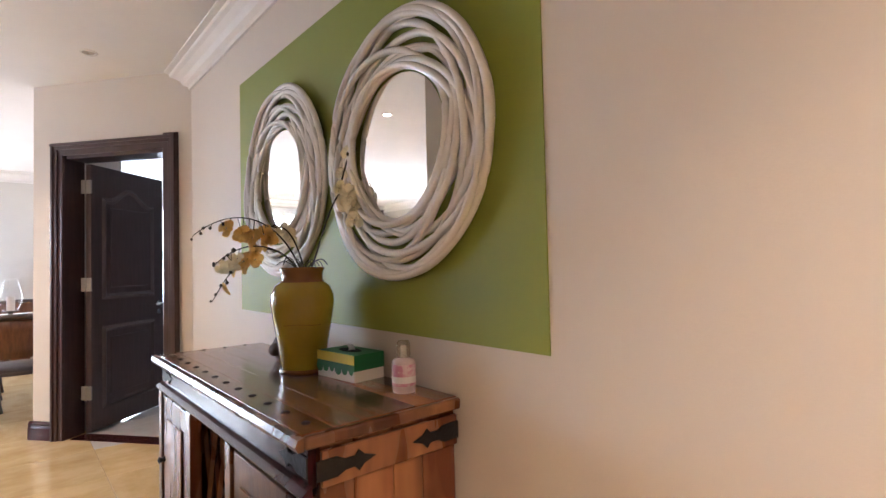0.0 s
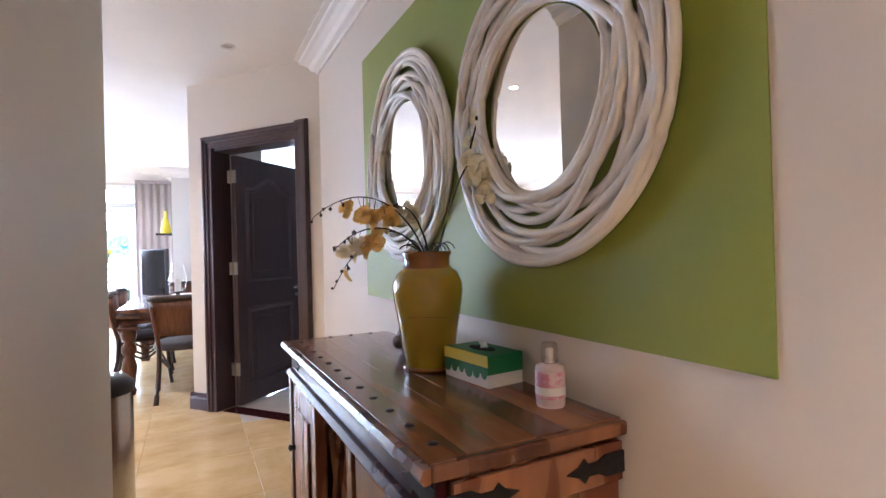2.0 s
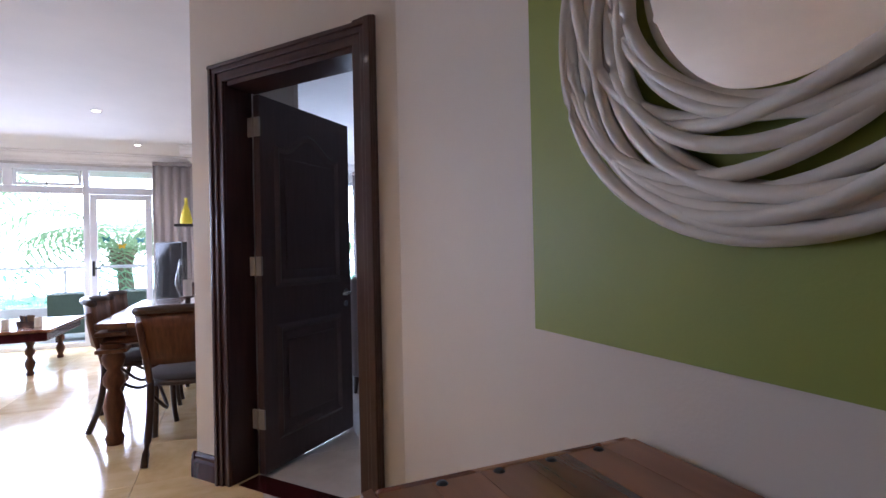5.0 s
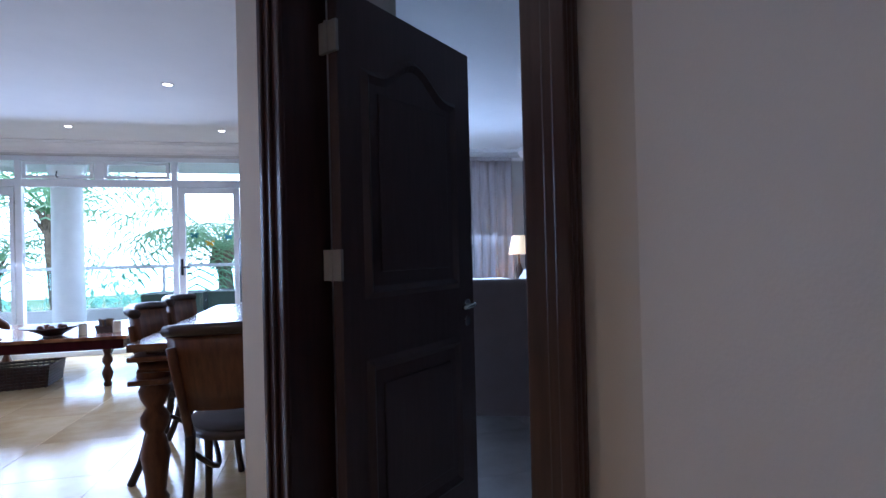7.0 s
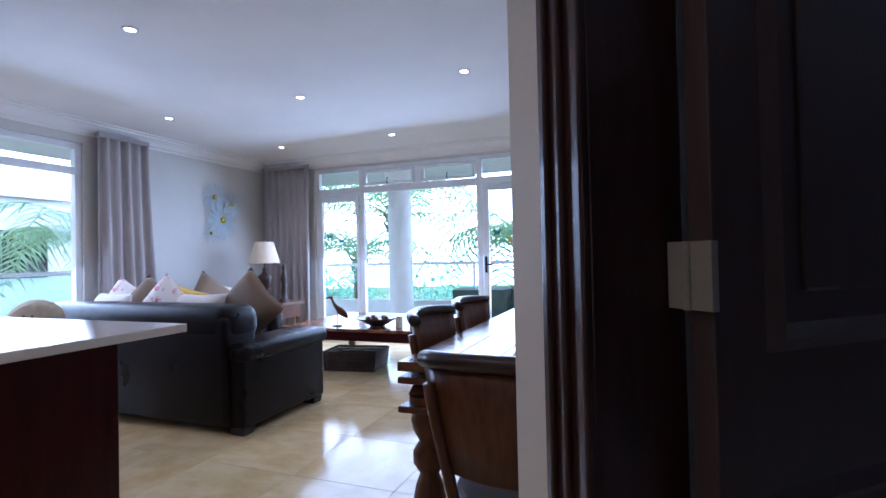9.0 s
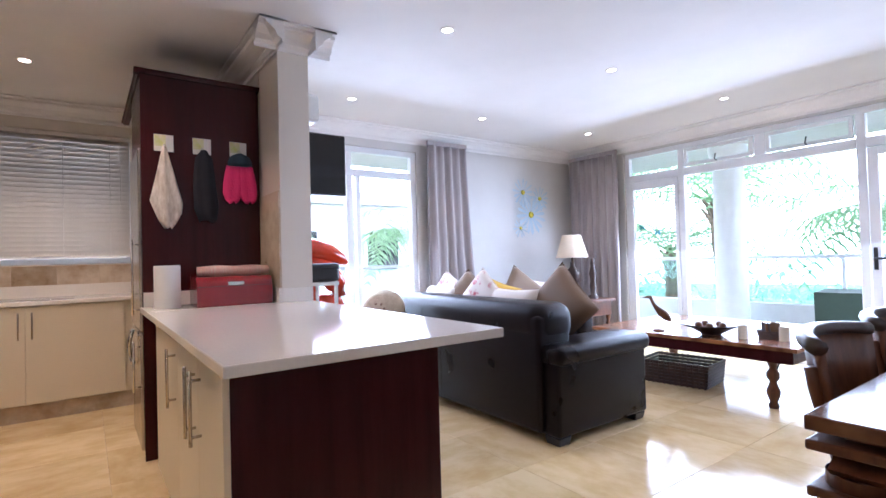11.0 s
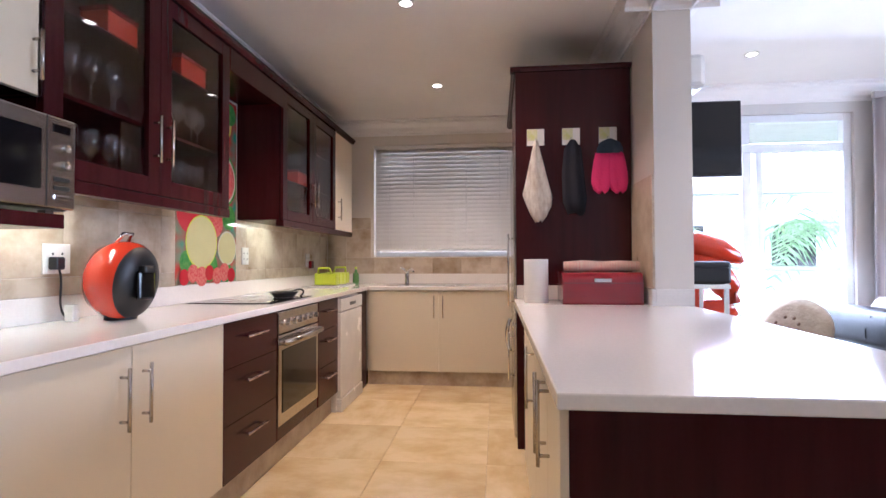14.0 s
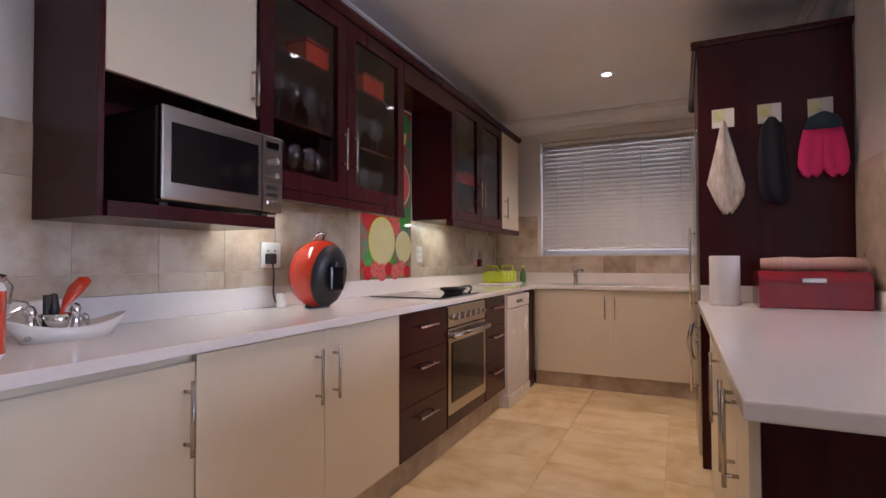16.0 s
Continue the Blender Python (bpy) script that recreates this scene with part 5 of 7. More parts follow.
part("bottle_opener", tube(bez([(-0.08, 0.0, 0.006), (-0.075, 0.004, 0.03), (-0.07, 0.004, 0.045), (-0.066, 0.0, 0.062)], 8), [0.007, 0.005, 0.005, 0.006, 0.008, 0.01, 0.008, 0.004], 8), CHROME, sp, "", True)
part("masher", tube([(0.045, 0.02, 0.01), (0.04, 0.018, 0.07), (0.035, 0.016, 0.12)], [0.006, 0.007, 0.011], 8), BLACK, sp, "black plastic handle", True)

# ---- kitchen window blind ----
blind = thing("window_blind", "white horizontal slatted blind, lowered with slats tilted", "blind")
BY0, BY1, BZ0, BZ1 = -0.07, 1.375, 1.18, 2.325
part("head_rail", box(KX - 0.055, KX - 0.005, BY0, BY1, BZ1 - 0.035, BZ1, 0.004), WHITE, blind)
part("bottom_rail", box(KX - 0.05, KX - 0.01, BY0 + 0.004, BY1 - 0.004, BZ0 + 0.052, BZ0 + 0.072, 0.005), WHITE, blind)
BLINDM = mat("blind_slat_ivory", (0.62, 0.58, 0.53), 0.35)
slat_me = None
ns = 25
for k in range(ns):
    z = BZ0 + 0.095 + (BZ1 - BZ0 - 0.15) * k / (ns - 1)
    if slat_me is None:
        b = bmesh.new()
        prof = [(-0.0165, 0.0215), (-0.006, 0.0105), (0.006, -0.005), (0.0165, -0.0225)]
        top = [[b.verts.new((x, y, zz + 0.0014)) for x, zz in prof] for y in (BY0 + 0.006, BY1 - 0.006)]
        low = [[b.verts.new((x, y, zz - 0.0014)) for x, zz in prof] for y in (BY0 + 0.006, BY1 - 0.006)]
        for R_ in (top, low):
            for i in range(3):
                b.faces.new((R_[0][i], R_[0][i + 1], R_[1][i + 1], R_[1][i]))
        for a in (0, 3):
            b.faces.new((top[0][a], top[1][a], low[1][a], low[0][a]))
        bmesh.ops.recalc_face_normals(b, faces=b.faces)
        s = part("slat", b, BLINDM, blind)
        slat_me = s.data
    else:
        s = new("slat", slat_me)
        s.parent = blind
    s.matrix_local = pose(KX - 0.03, 0, z)
for y in (0.08, 0.34, 0.88, 1.22):
    for dx in (-0.008, -0.052):
        part("ladder_cord", tube([(KX + dx, y, BZ0 + 0.05), (KX + dx, y, BZ1 - 0.03)], 0.0018, 5), WHITE, blind)
part("pull_cord", tube([(KX - 0.004, 1.30, 1.62), (KX - 0.004, 1.30, BZ1 - 0.03)], 0.0022, 5), WHITE, blind)
kw = thing("window_4", "kitchen window behind the blind", "window", kind="structure")
b = bmesh.new()
for y0, y1, z0, z1 in ((-0.08, -0.03, 1.175, 2.33), (1.33, 1.38, 1.175, 2.33), (-0.03, 1.33, 2.28, 2.33), (-0.03, 1.33, 1.175, 1.225), (0.62, 0.68, 1.225, 2.28)):
    box(KX - 0.15, KX - 0.10, y0, y1, z0, z1, 0.003, 1, b)
part("window_frame", b, FRAME, kw)
setting("wall_sill", box(KX - TH, KX - 0.001, -0.078, 1.378, 1.165, 1.176), WHITE, "white window sill", "sill")

# ---- island ----
isl = thing("kitchen_island", "kitchen island with cream doors and a dark mahogany end panel", "kitchen island")
part("carcass", box(-0.565, 1.072, 1.345, 1.955, 0.10, 0.866), BEIGE, isl)
part("end_panel", box(1.0725, 1.10, 1.318, 1.96, 0.0, 0.866, 0.002), MAHOG, isl, "dark mahogany end panel")
part("edge_post", box(1.0725, 1.099, 1.300, 1.3175, 0.0, 0.866, 0.001), BEIGE, isl)
part("rear_panel", box(-0.565, 1.0724, 1.9555, 1.975, 0.0, 0.866), MAHOG, isl)
part("plinth", box(-0.565, 1.07, 1.39, 1.95, 0.0, 0.0995), MAHOG, isl)
for a, c, hx in ((0.62, 1.07, 0.67), (0.17, 0.62, 0.57), (-0.56, 0.17, 0.12)):
    d = part("door", box(a + 0.0015, c - 0.0015, 1.323, 1.3445, 0.105, 0.862, 0.0015), BEIGE, isl)
    part("handle", bar_handle(bmesh.new(), hx, 1.323, 0.56, 0.80, (0, -1, 0)), STEEL, d, "brushed steel bar handle", True)
iwt = thing("island_worktop", "polished white quartz island worktop with breakfast overhang", "worktop")
part("slab", box(-0.565, 1.185, 1.285, 2.175, 0.868, 0.90, 0.004), QUARTZ, iwt)
part("slab_end", box(-0.955, -0.5655, 1.285, 1.985, 0.868, 0.90, 0.002), QUARTZ, iwt)
part("upstand", box(-0.955, -0.935, 1.30, 1.985, 0.9005, 0.985, 0.002), QUARTZ, iwt)
part("upstand", box(-0.934, -0.55, 1.9655, 1.9855, 0.9005, 0.985, 0.002), QUARTZ, iwt)
part("upstand", box(-0.5695, -0.55, 1.986, 2.175, 0.9005, 0.985, 0.002), QUARTZ, iwt)
setting("column_tile_strip", box(-0.968, -0.572, 1.978, 1.9895, 0.99, 1.575), TILEW, "travertine tile strip on the column", "tile strip")

tall = thing("tall_cabinet", "tall dark mahogany fridge housing with moulded top", "tall cabinet")
part("end_panel", box(-0.985, -0.962, 1.30, 1.972, 0.0, 2.28, 0.002), MAHOG, tall)
part("rear_carcass", box(-2.36, -0.986, 1.955, 1.985, 0.0, 2.28), MAHOG, tall)
part("over_fridge_door", box(-1.62, -0.987, 1.302, 1.95, 1.86, 2.28, 0.002), MAHOG, tall)
part("cornice", sweep((-0.962, 1.27), (-0.962, 1.985), [(-0.03, 2.281), (0.006, 2.281), (0.014, 2.294), (0.022, 2.298), (0.022, 2.308), (-0.03, 2.308)], None, (1, 0)), MAHOG, tall)
part("cornice", sweep((-2.3, 1.30), (-0.94, 1.30), [(-0.03, 2.282), (0.006, 2.282), (0.014, 2.295), (0.022, 2.299), (0.022, 2.309), (-0.03, 2.309)], None, (0, -1)), MAHOG, tall)
fr = thing("fridge", "silver upright fridge freezer in the tall housing", "fridge")
part("body", box(-1.60, -0.995, 1.36, 1.95, 0.03, 1.85, 0.006), STEEL, fr)
for z0, z1 in ((0.05, 0.74), (0.75, 1.845)):
    d = part("door", box(-1.598, -0.997, 1.285, 1.359, z0, z1, 0.012), STEEL, fr)
    part("handle", bar_handle(bmesh.new(), -1.05, 1.285, z0 + 0.1 if z0 > 0.5 else z1 - 0.35, z0 + 0.55 if z0 > 0.5 else z1 - 0.05, (0, -1, 0)), CHROME, d, "", True)
part("feet", box(-1.58, -1.02, 1.38, 1.93, 0.0, 0.0295), BLACK, fr)
part("magnet", lathe([(0, 0.01), (0.03, 0.008), (0.03, 0)], 14), CHROME, fr).matrix_local = pose(-1.12, 1.285, 0.72, 90)
wm = thing("wall_mounted_ornament", "ornate silver bottle opener hanging on the fridge side", "ornament", (-1.30, 1.27, 0.62))
part("body", tube(bez([(0, 0, 0.12), (0.03, -0.03, 0.06), (-0.03, -0.03, -0.02), (0, 0, -0.1)], 12), 0.014, 8), CHROME, wm, "", True)


def hook_plate(y, z):
    h = thing("adhesive_hook", "yellow and white square adhesive hook plate on the panel", "hook", (-0.961, y, z), group="hooks on the tall cabinet")
    part("plate", box(0.0, 0.004, -0.052, 0.052, -0.05, 0.05, 0.001), PAPER, h)
    part("yellow_leaf", box(0.004, 0.0046, -0.05, 0.01, -0.02, 0.048), mat("pale_lime_print", (0.6, 0.62, 0.2), 0.5, col2=(0.72, 0.7, 0.55), scale=25), h)
    part("hook", tube([(0.004, 0, -0.01), (0.03, 0, -0.03), (0.034, 0, -0.015)], 0.005, 6), WHITE, h, "", True)


def hung(name, label, y, ztop, prof, material, seed, thick=0.03):
    """A cloth hanging from a hook: stacked folded rings, widths from prof [(z, half width)]."""
    t = thing(name, label, "cloth", (-0.93, y, ztop))
    rn = random.Random(seed)
    b = bmesh.new()
    n = 22
    rings = []
    ph = rn.uniform(0, 6)
    for z, w, s in prof:
        rings.append([b.verts.new((thick * (0.5 + w * 3) * math.sin(2 * math.pi * k / n) * (0.7 + 0.3 * math.sin(5 * 2 * math.pi * k / n + ph)), s + w * math.cos(2 * math.pi * k / n), z + 0.012 * math.sin(3 * 2 * math.pi * k / n + ph) * (z < -0.2))) for k in range(n)])
    for a, c in zip(rings, rings[1:]):
        for k in range(n):
            j = (k + 1) % n
            b.faces.new((a[k], a[j], c[j], c[k]))
    b.faces.new(rings[0])
    b.faces.new(rings[-1][::-1])
    bmesh.ops.recalc_face_normals(b, faces=b.faces)
    part("fabric", b, material, t, "", True)
    return t


CUFF = mat("navy_cuff_cloth", (0.03, 0.055, 0.085), 0.9, bump=0.3, bscale=120)
for y in (1.42, 1.63, 1.845):
    hook_plate(y, 1.878)
hung("tea_towel", "cream striped tea towel hanging from a hook", 1.42, 1.85, [(0, 0.012, 0), (-0.05, 0.022, 0), (-0.14, 0.043, 0.002), (-0.24, 0.066, 0.004), (-0.33, 0.088, 0.006), (-0.39, 0.074, 0.014), (-0.44, 0.05, 0.012), (-0.48, 0.022, 0.012)], CLOTH, 2)
hung("black_apron", "black cloth apron hanging from a hook", 1.635, 1.85, [(0, 0.015, 0), (-0.05, 0.05, 0), (-0.2, 0.065, 0), (-0.36, 0.07, 0.01), (-0.44, 0.05, 0.02)], NAVY, 3)
hung("oven_glove", "pink and navy quilted oven gloves hanging from a hook", 1.85, 1.85, [(0, 0.015, 0), (-0.02, 0.058, 0), (-0.05, 0.074, 0), (-0.085, 0.078, 0)], CUFF, 4)
for dy in (-0.036, 0.036):
    hung("oven_glove", "pink quilted oven glove with rounded end on a hook", 1.847 + dy, 1.77, [(0, 0.044, 0), (-0.05, 0.054, dy * 0.05), (-0.12, 0.060, dy * 0.2), (-0.18, 0.058, dy * 0.35), (-0.215, 0.046, dy * 0.42), (-0.235, 0.022, dy * 0.42)], PINK, 5, 0.018)

bread = thing("bread_bin", "dark red metal bread bin on the island", "bread bin", (-0.72, 1.735, 0.9))
b = bmesh.new()
n = 10
prof = [(-0.11, 0.0), (0.11, 0.0), (0.115, 0.01), (0.115, 0.11)] + [(0.115 - 0.06 * (1 - math.cos(a)), 0.11 + 0.06 * math.sin(a)) for a in np.linspace(0.1, math.pi / 2, 7)] + [(-0.115, 0.17)]
lo = [b.verts.new((x, -0.207, z)) for x, z in prof]
hi = [b.verts.new((x, 0.207, z)) for x, z in prof]
for i in range(len(prof)):
    j = (i + 1) % len(prof)
    b.faces.new((lo[i], lo[j], hi[j], hi[i]))
b.faces.new(lo[::-1])
b.faces.new(hi)
bmesh.ops.recalc_face_normals(b, faces=b.faces)
bb = part("body", b, REDM, bread)
part("handle_plate", box(0.1155, 0.122, -0.045, 0.045, 0.118, 0.138, 0.003), CHROME, bread, "chrome nameplate handle")
part("lid_seam", box(0.1152, 0.1165, -0.206, 0.206, 0.112, 0.1145), BLACK, bread)
tw = thing("folded_cloth", "rolled pink striped cloth on the bread bin", "cloth", (-0.72, 1.75, 1.0705))
b = tube([(0, -0.2, 0.03), (0.005, -0.1, 0.032), (0, 0, 0.03), (0.004, 0.1, 0.031), (0, 0.2, 0.03)], [0.028, 0.034, 0.03, 0.033, 0.028], 14, flat=0.95)
part("roll", b, PINKC, tw, "", True)
roll = thing("paper_roll", "white kitchen paper roll standing on the island", "paper roll", (-0.74, 1.40, 0.9))
part("paper", lathe([(0.02, 0.002), (0.066, 0.0), (0.067, 0.004), (0.067, 0.236), (0.066, 0.24), (0.02, 0.238), (0.02, 0.002)], 32), PAPER, roll, "", True)

# ---- television and red stand beyond the column ----
ktv = thing("wall_television", "black flat television on the wall behind the column", "television", (-0.90, 2.45, 1.85), 0)
part("screen_case", box(-0.03, 0.03, -0.26, 0.11, -0.245, 0.185, 0.006), BLACK, ktv)
part("screen", box(0.0305, 0.034, -0.25, 0.10, -0.23, 0.175, 0.001), BLACKG, ktv)
part("wall_bracket", box(-0.08, -0.031, -0.28, 0.06, -0.05, 0.05, 0.004), BLACK, ktv)
ac = thing("air_conditioner", "small white wall air conditioner near the ceiling", "air conditioner", (-0.84, 2.27, 2.17))
part("case", box(-0.09, 0.09, -0.115, 0.06, -0.09, 0.10, 0.03), WHITE, ac)
part("vent", box(0.02, 0.091, -0.10, 0.045, -0.085, -0.075, 0.002), GREYP, ac)
stand = thing("white_trolley", "white shelf unit with a black box behind the island", "shelf unit", (-1.05, 2.42, 0))
for z in (0.30, 0.70, 0.97):
    part("shelf", box(-0.2, 0.2, -0.22, 0.06, z, z + 0.025, 0.003), WHITE, stand)
for x in (-0.19, 0.17):
    for y in (-0.21, 0.035):
        part("leg", box(x, x + 0.02, y, y + 0.02, 0, 1.0), WHITE, stand)
bx = thing("black_box", "black appliance box on the white shelf unit", "box", (-1.02, 2.42, 0.996))
part("body", box(-0.17, 0.17, -0.21, 0.07, 0.0, 0.13, 0.02), BLACK, bx)
part("lid_line", box(-0.171, 0.171, -0.211, 0.071, 0.09, 0.094), BLACKG, bx)
sc = thing("ride_on_toy", "glossy red moulded plastic toy stacked by the window", "toy", (-1.28, 2.45, 0))
part("hood", tube([(0, -0.2, 1.25), (0, 0.0, 1.235), (0, 0.14, 1.20), (0, 0.25, 1.15), (0, 0.29, 1.12)], [0.05, 0.085, 0.08, 0.05, 0.02], 16), RED, sc, "", True)
part("body", tube([(0, 0.0, 1.14), (0, 0.12, 1.06), (0, 0.2, 0.94), (0, 0.22, 0.86)], [0.06, 0.1, 0.08, 0.06], 16), RED, sc, "", True)
part("wheel_guard", tube([(0, 0.02, 0.82), (0, 0.2, 0.82), (0, 0.24, 0.78)], [0.06, 0.06, 0.03], 14), RED, sc, "", True)
part("column", lathe([(0.16, 0), (0.17, 0.03), (0.06, 0.08), (0.05, 1.2), (0, 1.21)], 18), RED, sc, "", True)
part("knob", lathe([(0, 1.36), (0.03, 1.37), (0.04, 1.40), (0.03, 1.43), (0, 1.44)], 14, (0, -0.1, 0)), RED, sc, "", True)
part("knob_stem", tube([(0, -0.1, 1.2), (0, -0.1, 1.37)], 0.012, 8), BLACK, sc)

# ---- bin ----
binn = thing("pedal_bin", "brushed steel pedal bin with a black domed lid", "bin", (2.205, -0.17, 0))
part("body", lathe([(0.13, 0.03), (0.132, 0.035), (0.132, 0.62), (0.13, 0.625)], 36), STEEL, binn, "", True)
part("base_ring", lathe([(0, 0), (0.136, 0), (0.136, 0.03), (0.13, 0.0305), (0, 0.0306)], 36), BLACK, binn, "", True)
part("lid", lathe([(0.136, 0.62), (0.139, 0.63), (0.137, 0.66), (0.11, 0.685), (0.05, 0.695), (0, 0.696)], 36), BLACK, binn, "black plastic lid", True)

# ---- living room ----


def cushion(w, d, h, bm=None):
    """A soft cushion: a pillow shape lying flat."""
    b = bmesh.new()
    n = 12
    top, bot = [], []
    for i in range(n + 1):
        rt, rb = [], []
        for j in range(n + 1):
            u, v = 2 * i / n - 1, 2 * j / n - 1
            e = (1 - u ** 4) * (1 - v ** 4)
            pin = 1 - 0.07 * (1 - abs(u)) * abs(v) ** 3 - 0.07 * (1 - abs(v)) * abs(u) ** 3
            x, y = u * w / 2 * pin, v * d / 2 * pin
            rt.append(b.verts.new((x, y, h / 2 * e ** 0.5)))
            rb.append(rt[-1] if i in (0, n) or j in (0, n) else b.verts.new((x, y, -h / 2 * e ** 0.5)))
        top.append(rt)
        bot.append(rb)
    for i in range(n):
        for j in range(n):
            b.faces.new((top[i][j], top[i + 1][j], top[i + 1][j + 1], top[i][j + 1]))
            b.faces.new((bot[i][j], bot[i][j + 1], bot[i + 1][j + 1], bot[i + 1][j]))
    return b


def soft_box(x0, x1, y0, y1, z0, z1, r):
    return box(x0, x1, y0, y1, z0, z1, r, 5)


sofa = thing("leather_sofa", "black leather sofa with rolled arms, seen from behind", "sofa")
SX0, SX1, SY0, SY1 = -1.75, 0.33, 3.25, 4.15
part("base", soft_box(SX0 + 0.02, SX1 - 0.02, SY0 + 0.06, SY1 - 0.05, 0.07, 0.36, 0.03), LEATH, sofa, "", True)
part("backrest", soft_box(SX0 + 0.1, SX1 - 0.012, SY0 - 0.012, SY0 + 0.28, 0.06, 0.77, 0.03), LEATH, sofa, "", True)
part("back_roll", soft_box(SX0 + 0.12, SX1 - 0.004, SY0 - 0.016, SY0 + 0.34, 0.585, 0.84, 0.10), LEATH, sofa, "", True)
for x in (SX0 + 0.80, SX0 + 1.42):
    part("stitched_seam", tube([(x, SY0 - 0.016, 0.69), (x, SY0 - 0.016, 0.74), (x, SY0 + 0.013, 0.811), (x, SY0 + 0.084, 0.8405), (x, SY0 + 0.22, 0.8405)], 0.003, 6), LEATH, sofa)
for a, c in ((SX0 + 0.14, (SX0 + SX1) / 2 - 0.003), ((SX0 + SX1) / 2 + 0.003, SX1 - 0.12)):
    part("seat_cushion", soft_box(a, c, SY0 + 0.3, SY1, 0.34, 0.5, 0.06), LEATH, sofa, "", True)
for x0, x1 in ((SX0 - 0.02, SX0 + 0.24), (SX1 - 0.16, SX1 + 0.10)):
    part("arm", soft_box(x0, x1, SY0 + 0.03, SY1 + 0.02, 0.05, 0.5, 0.022), LEATH, sofa, "", True)
    part("arm_roll", soft_box(x0 - 0.035, x1 + 0.035, SY0 + 0.015, SY1 + 0.045, 0.475, 0.595, 0.05), LEATH, sofa, "", True)
part("back_seam", box((SX0 + SX1) / 2 - 0.004, (SX0 + SX1) / 2 + 0.004, SY0 - 0.0145, SY0 - 0.0115, 0.12, 0.66), LEATH, sofa)
for x in (SX0 + 0.05, SX1 + 0.03):
    for y in (SY0 + 0.09, SY1 - 0.05):
        b = box(x - 0.06, x + 0.06, y - 0.055, y + 0.055, 0.0, 0.0505, 0.006)
        for v in b.verts:
            if v.co.z < 0.03:
                v.co.x, v.co.y = x + (v.co.x - x) * 0.86, y + (v.co.y - y) * 0.86
        part("foot", b, BLACK, sofa)


def scatter(name, label, material, x, y, z, size, rx, rz, ry=0):
    c = thing(name, label, "cushion")
    c.matrix_world = pose(x, y, z, rx, ry, rz)
    part("cover", cushion(size, size, size * 0.3), material, c, "", True)
    part("piping", tube([(size * 0.48 * sx, size * 0.48 * sy, 0) for sx, sy in ((-1, -1), (0, -0.96), (1, -1), (0.96, 0), (1, 1), (0, 0.96), (-1, 1), (-0.96, 0))], 0.006, 5, True), material, c)


scatter("scatter_cushion", "cream scatter cushion propped on the sofa", CUSHC, -0.35, 3.62, 0.68, 0.46, 66, 4)
scatter("scatter_cushion", "brown satin scatter cushion standing on its corner", CUSHB, 0.0, 3.78, 0.76, 0.48, 72, -8, 42)
scatter("scatter_cushion", "brown satin scatter cushion standing on the sofa", CUSHB, -1.02, 3.75, 0.74, 0.44, 70, 10, 40)
scatter("scatter_cushion", "yellow scatter cushion behind the others", CUSHY, -0.88, 3.95, 0.72, 0.42, 62, 0, 12)
scatter("scatter_cushion", "red and white patterned scatter cushion", CUSHR, -0.72, 3.66, 0.76, 0.44, 70, -6, 35)
scatter("scatter_cushion", "cream scatter cushion lying along the back", CUSHC, -1.3, 3.62, 0.68, 0.46, 64, 2)
scatter("scatter_cushion", "red and white patterned scatter cushion at the far end", CUSHR, -1.5, 3.9, 0.74, 0.42, 70, 12, 30)

sofa2 = thing("second_sofa", "black leather sofa against the side wall", "sofa")
part("base", soft_box(-2.15, -1.30, 4.75, 5.75, 0.05, 0.42, 0.05), LEATH, sofa2, "", True)
part("backrest", soft_box(-2.17, -1.88, 4.75, 5.75, 0.3, 0.80, 0.10), LEATH, sofa2, "", True)
part("arm", soft_box(-2.10, -1.22, 5.55, 5.78, 0.06, 0.60, 0.09), LEATH, sofa2, "", True)
part("arm", soft_box(-2.10, -1.22, 4.72, 4.92, 0.06, 0.60, 0.09), LEATH, sofa2, "", True)
for x in (-2.05, -1.38):
    for y in (4.85, 5.6):
        part("foot", lathe([(0.03, 0), (0.035, 0.05), (0, 0.051)], 12, (x, y, 0)), DARKW, sofa2)
scatter("scatter_cushion", "brown satin cushion on the side sofa", CUSHB, -1.7, 5.1, 0.72, 0.48, 66, 70, 38)
scatter("scatter_cushion", "patterned cushion on the side sofa", CUSHR, -1.72, 5.4, 0.66, 0.42, 60, 80, 10)

BUTTONC = mat("beige_tufted_cloth", (0.46, 0.38, 0.27), 0.9, col2=(0.36, 0.29, 0.2), scale=22, bump=0.5, bscale=40)
wch = thing("wicker_armchair", "round cream button-backed chair by the window", "armchair", (-1.22, 3.02, 0), 25)
b = lathe([(0, -0.05), (0.16, -0.045), (0.215, -0.01), (0.215, 0.03), (0.16, 0.06), (0, 0.065)], 28)
part("round_back", b, BUTTONC, wch, "", True).matrix_local = pose(0, 0, 0.68, 68, 0, 0)
for k in range(9):
    a = k * 0.7
    r = 0.05 + 0.013 * k
    part("button", lathe([(0, 0.012), (0.012, 0.006), (0.012, 0)], 10), CUSHB, wch).matrix_local = pose(0, 0, 0.68, 68, 0, 0) @ pose(r * math.cos(a), r * math.sin(a), 0.058)
part("seat", lathe([(0, 0.36), (0.25, 0.36), (0.27, 0.40), (0.24, 0.45), (0, 0.46)], 28), BUTTONC, wch, "", True)
for k in range(4):
    a = math.pi / 4 + k * math.pi / 2
    part("leg", tube([(0.2 * math.cos(a), 0.2 * math.sin(a), 0.37), (0.24 * math.cos(a), 0.24 * math.sin(a), 0.0)], 0.018, 8), DARKW, wch)
part("back_post", tube([(0, 0.02, 0.42), (0, -0.04, 0.62)], 0.03, 8), DARKW, wch)

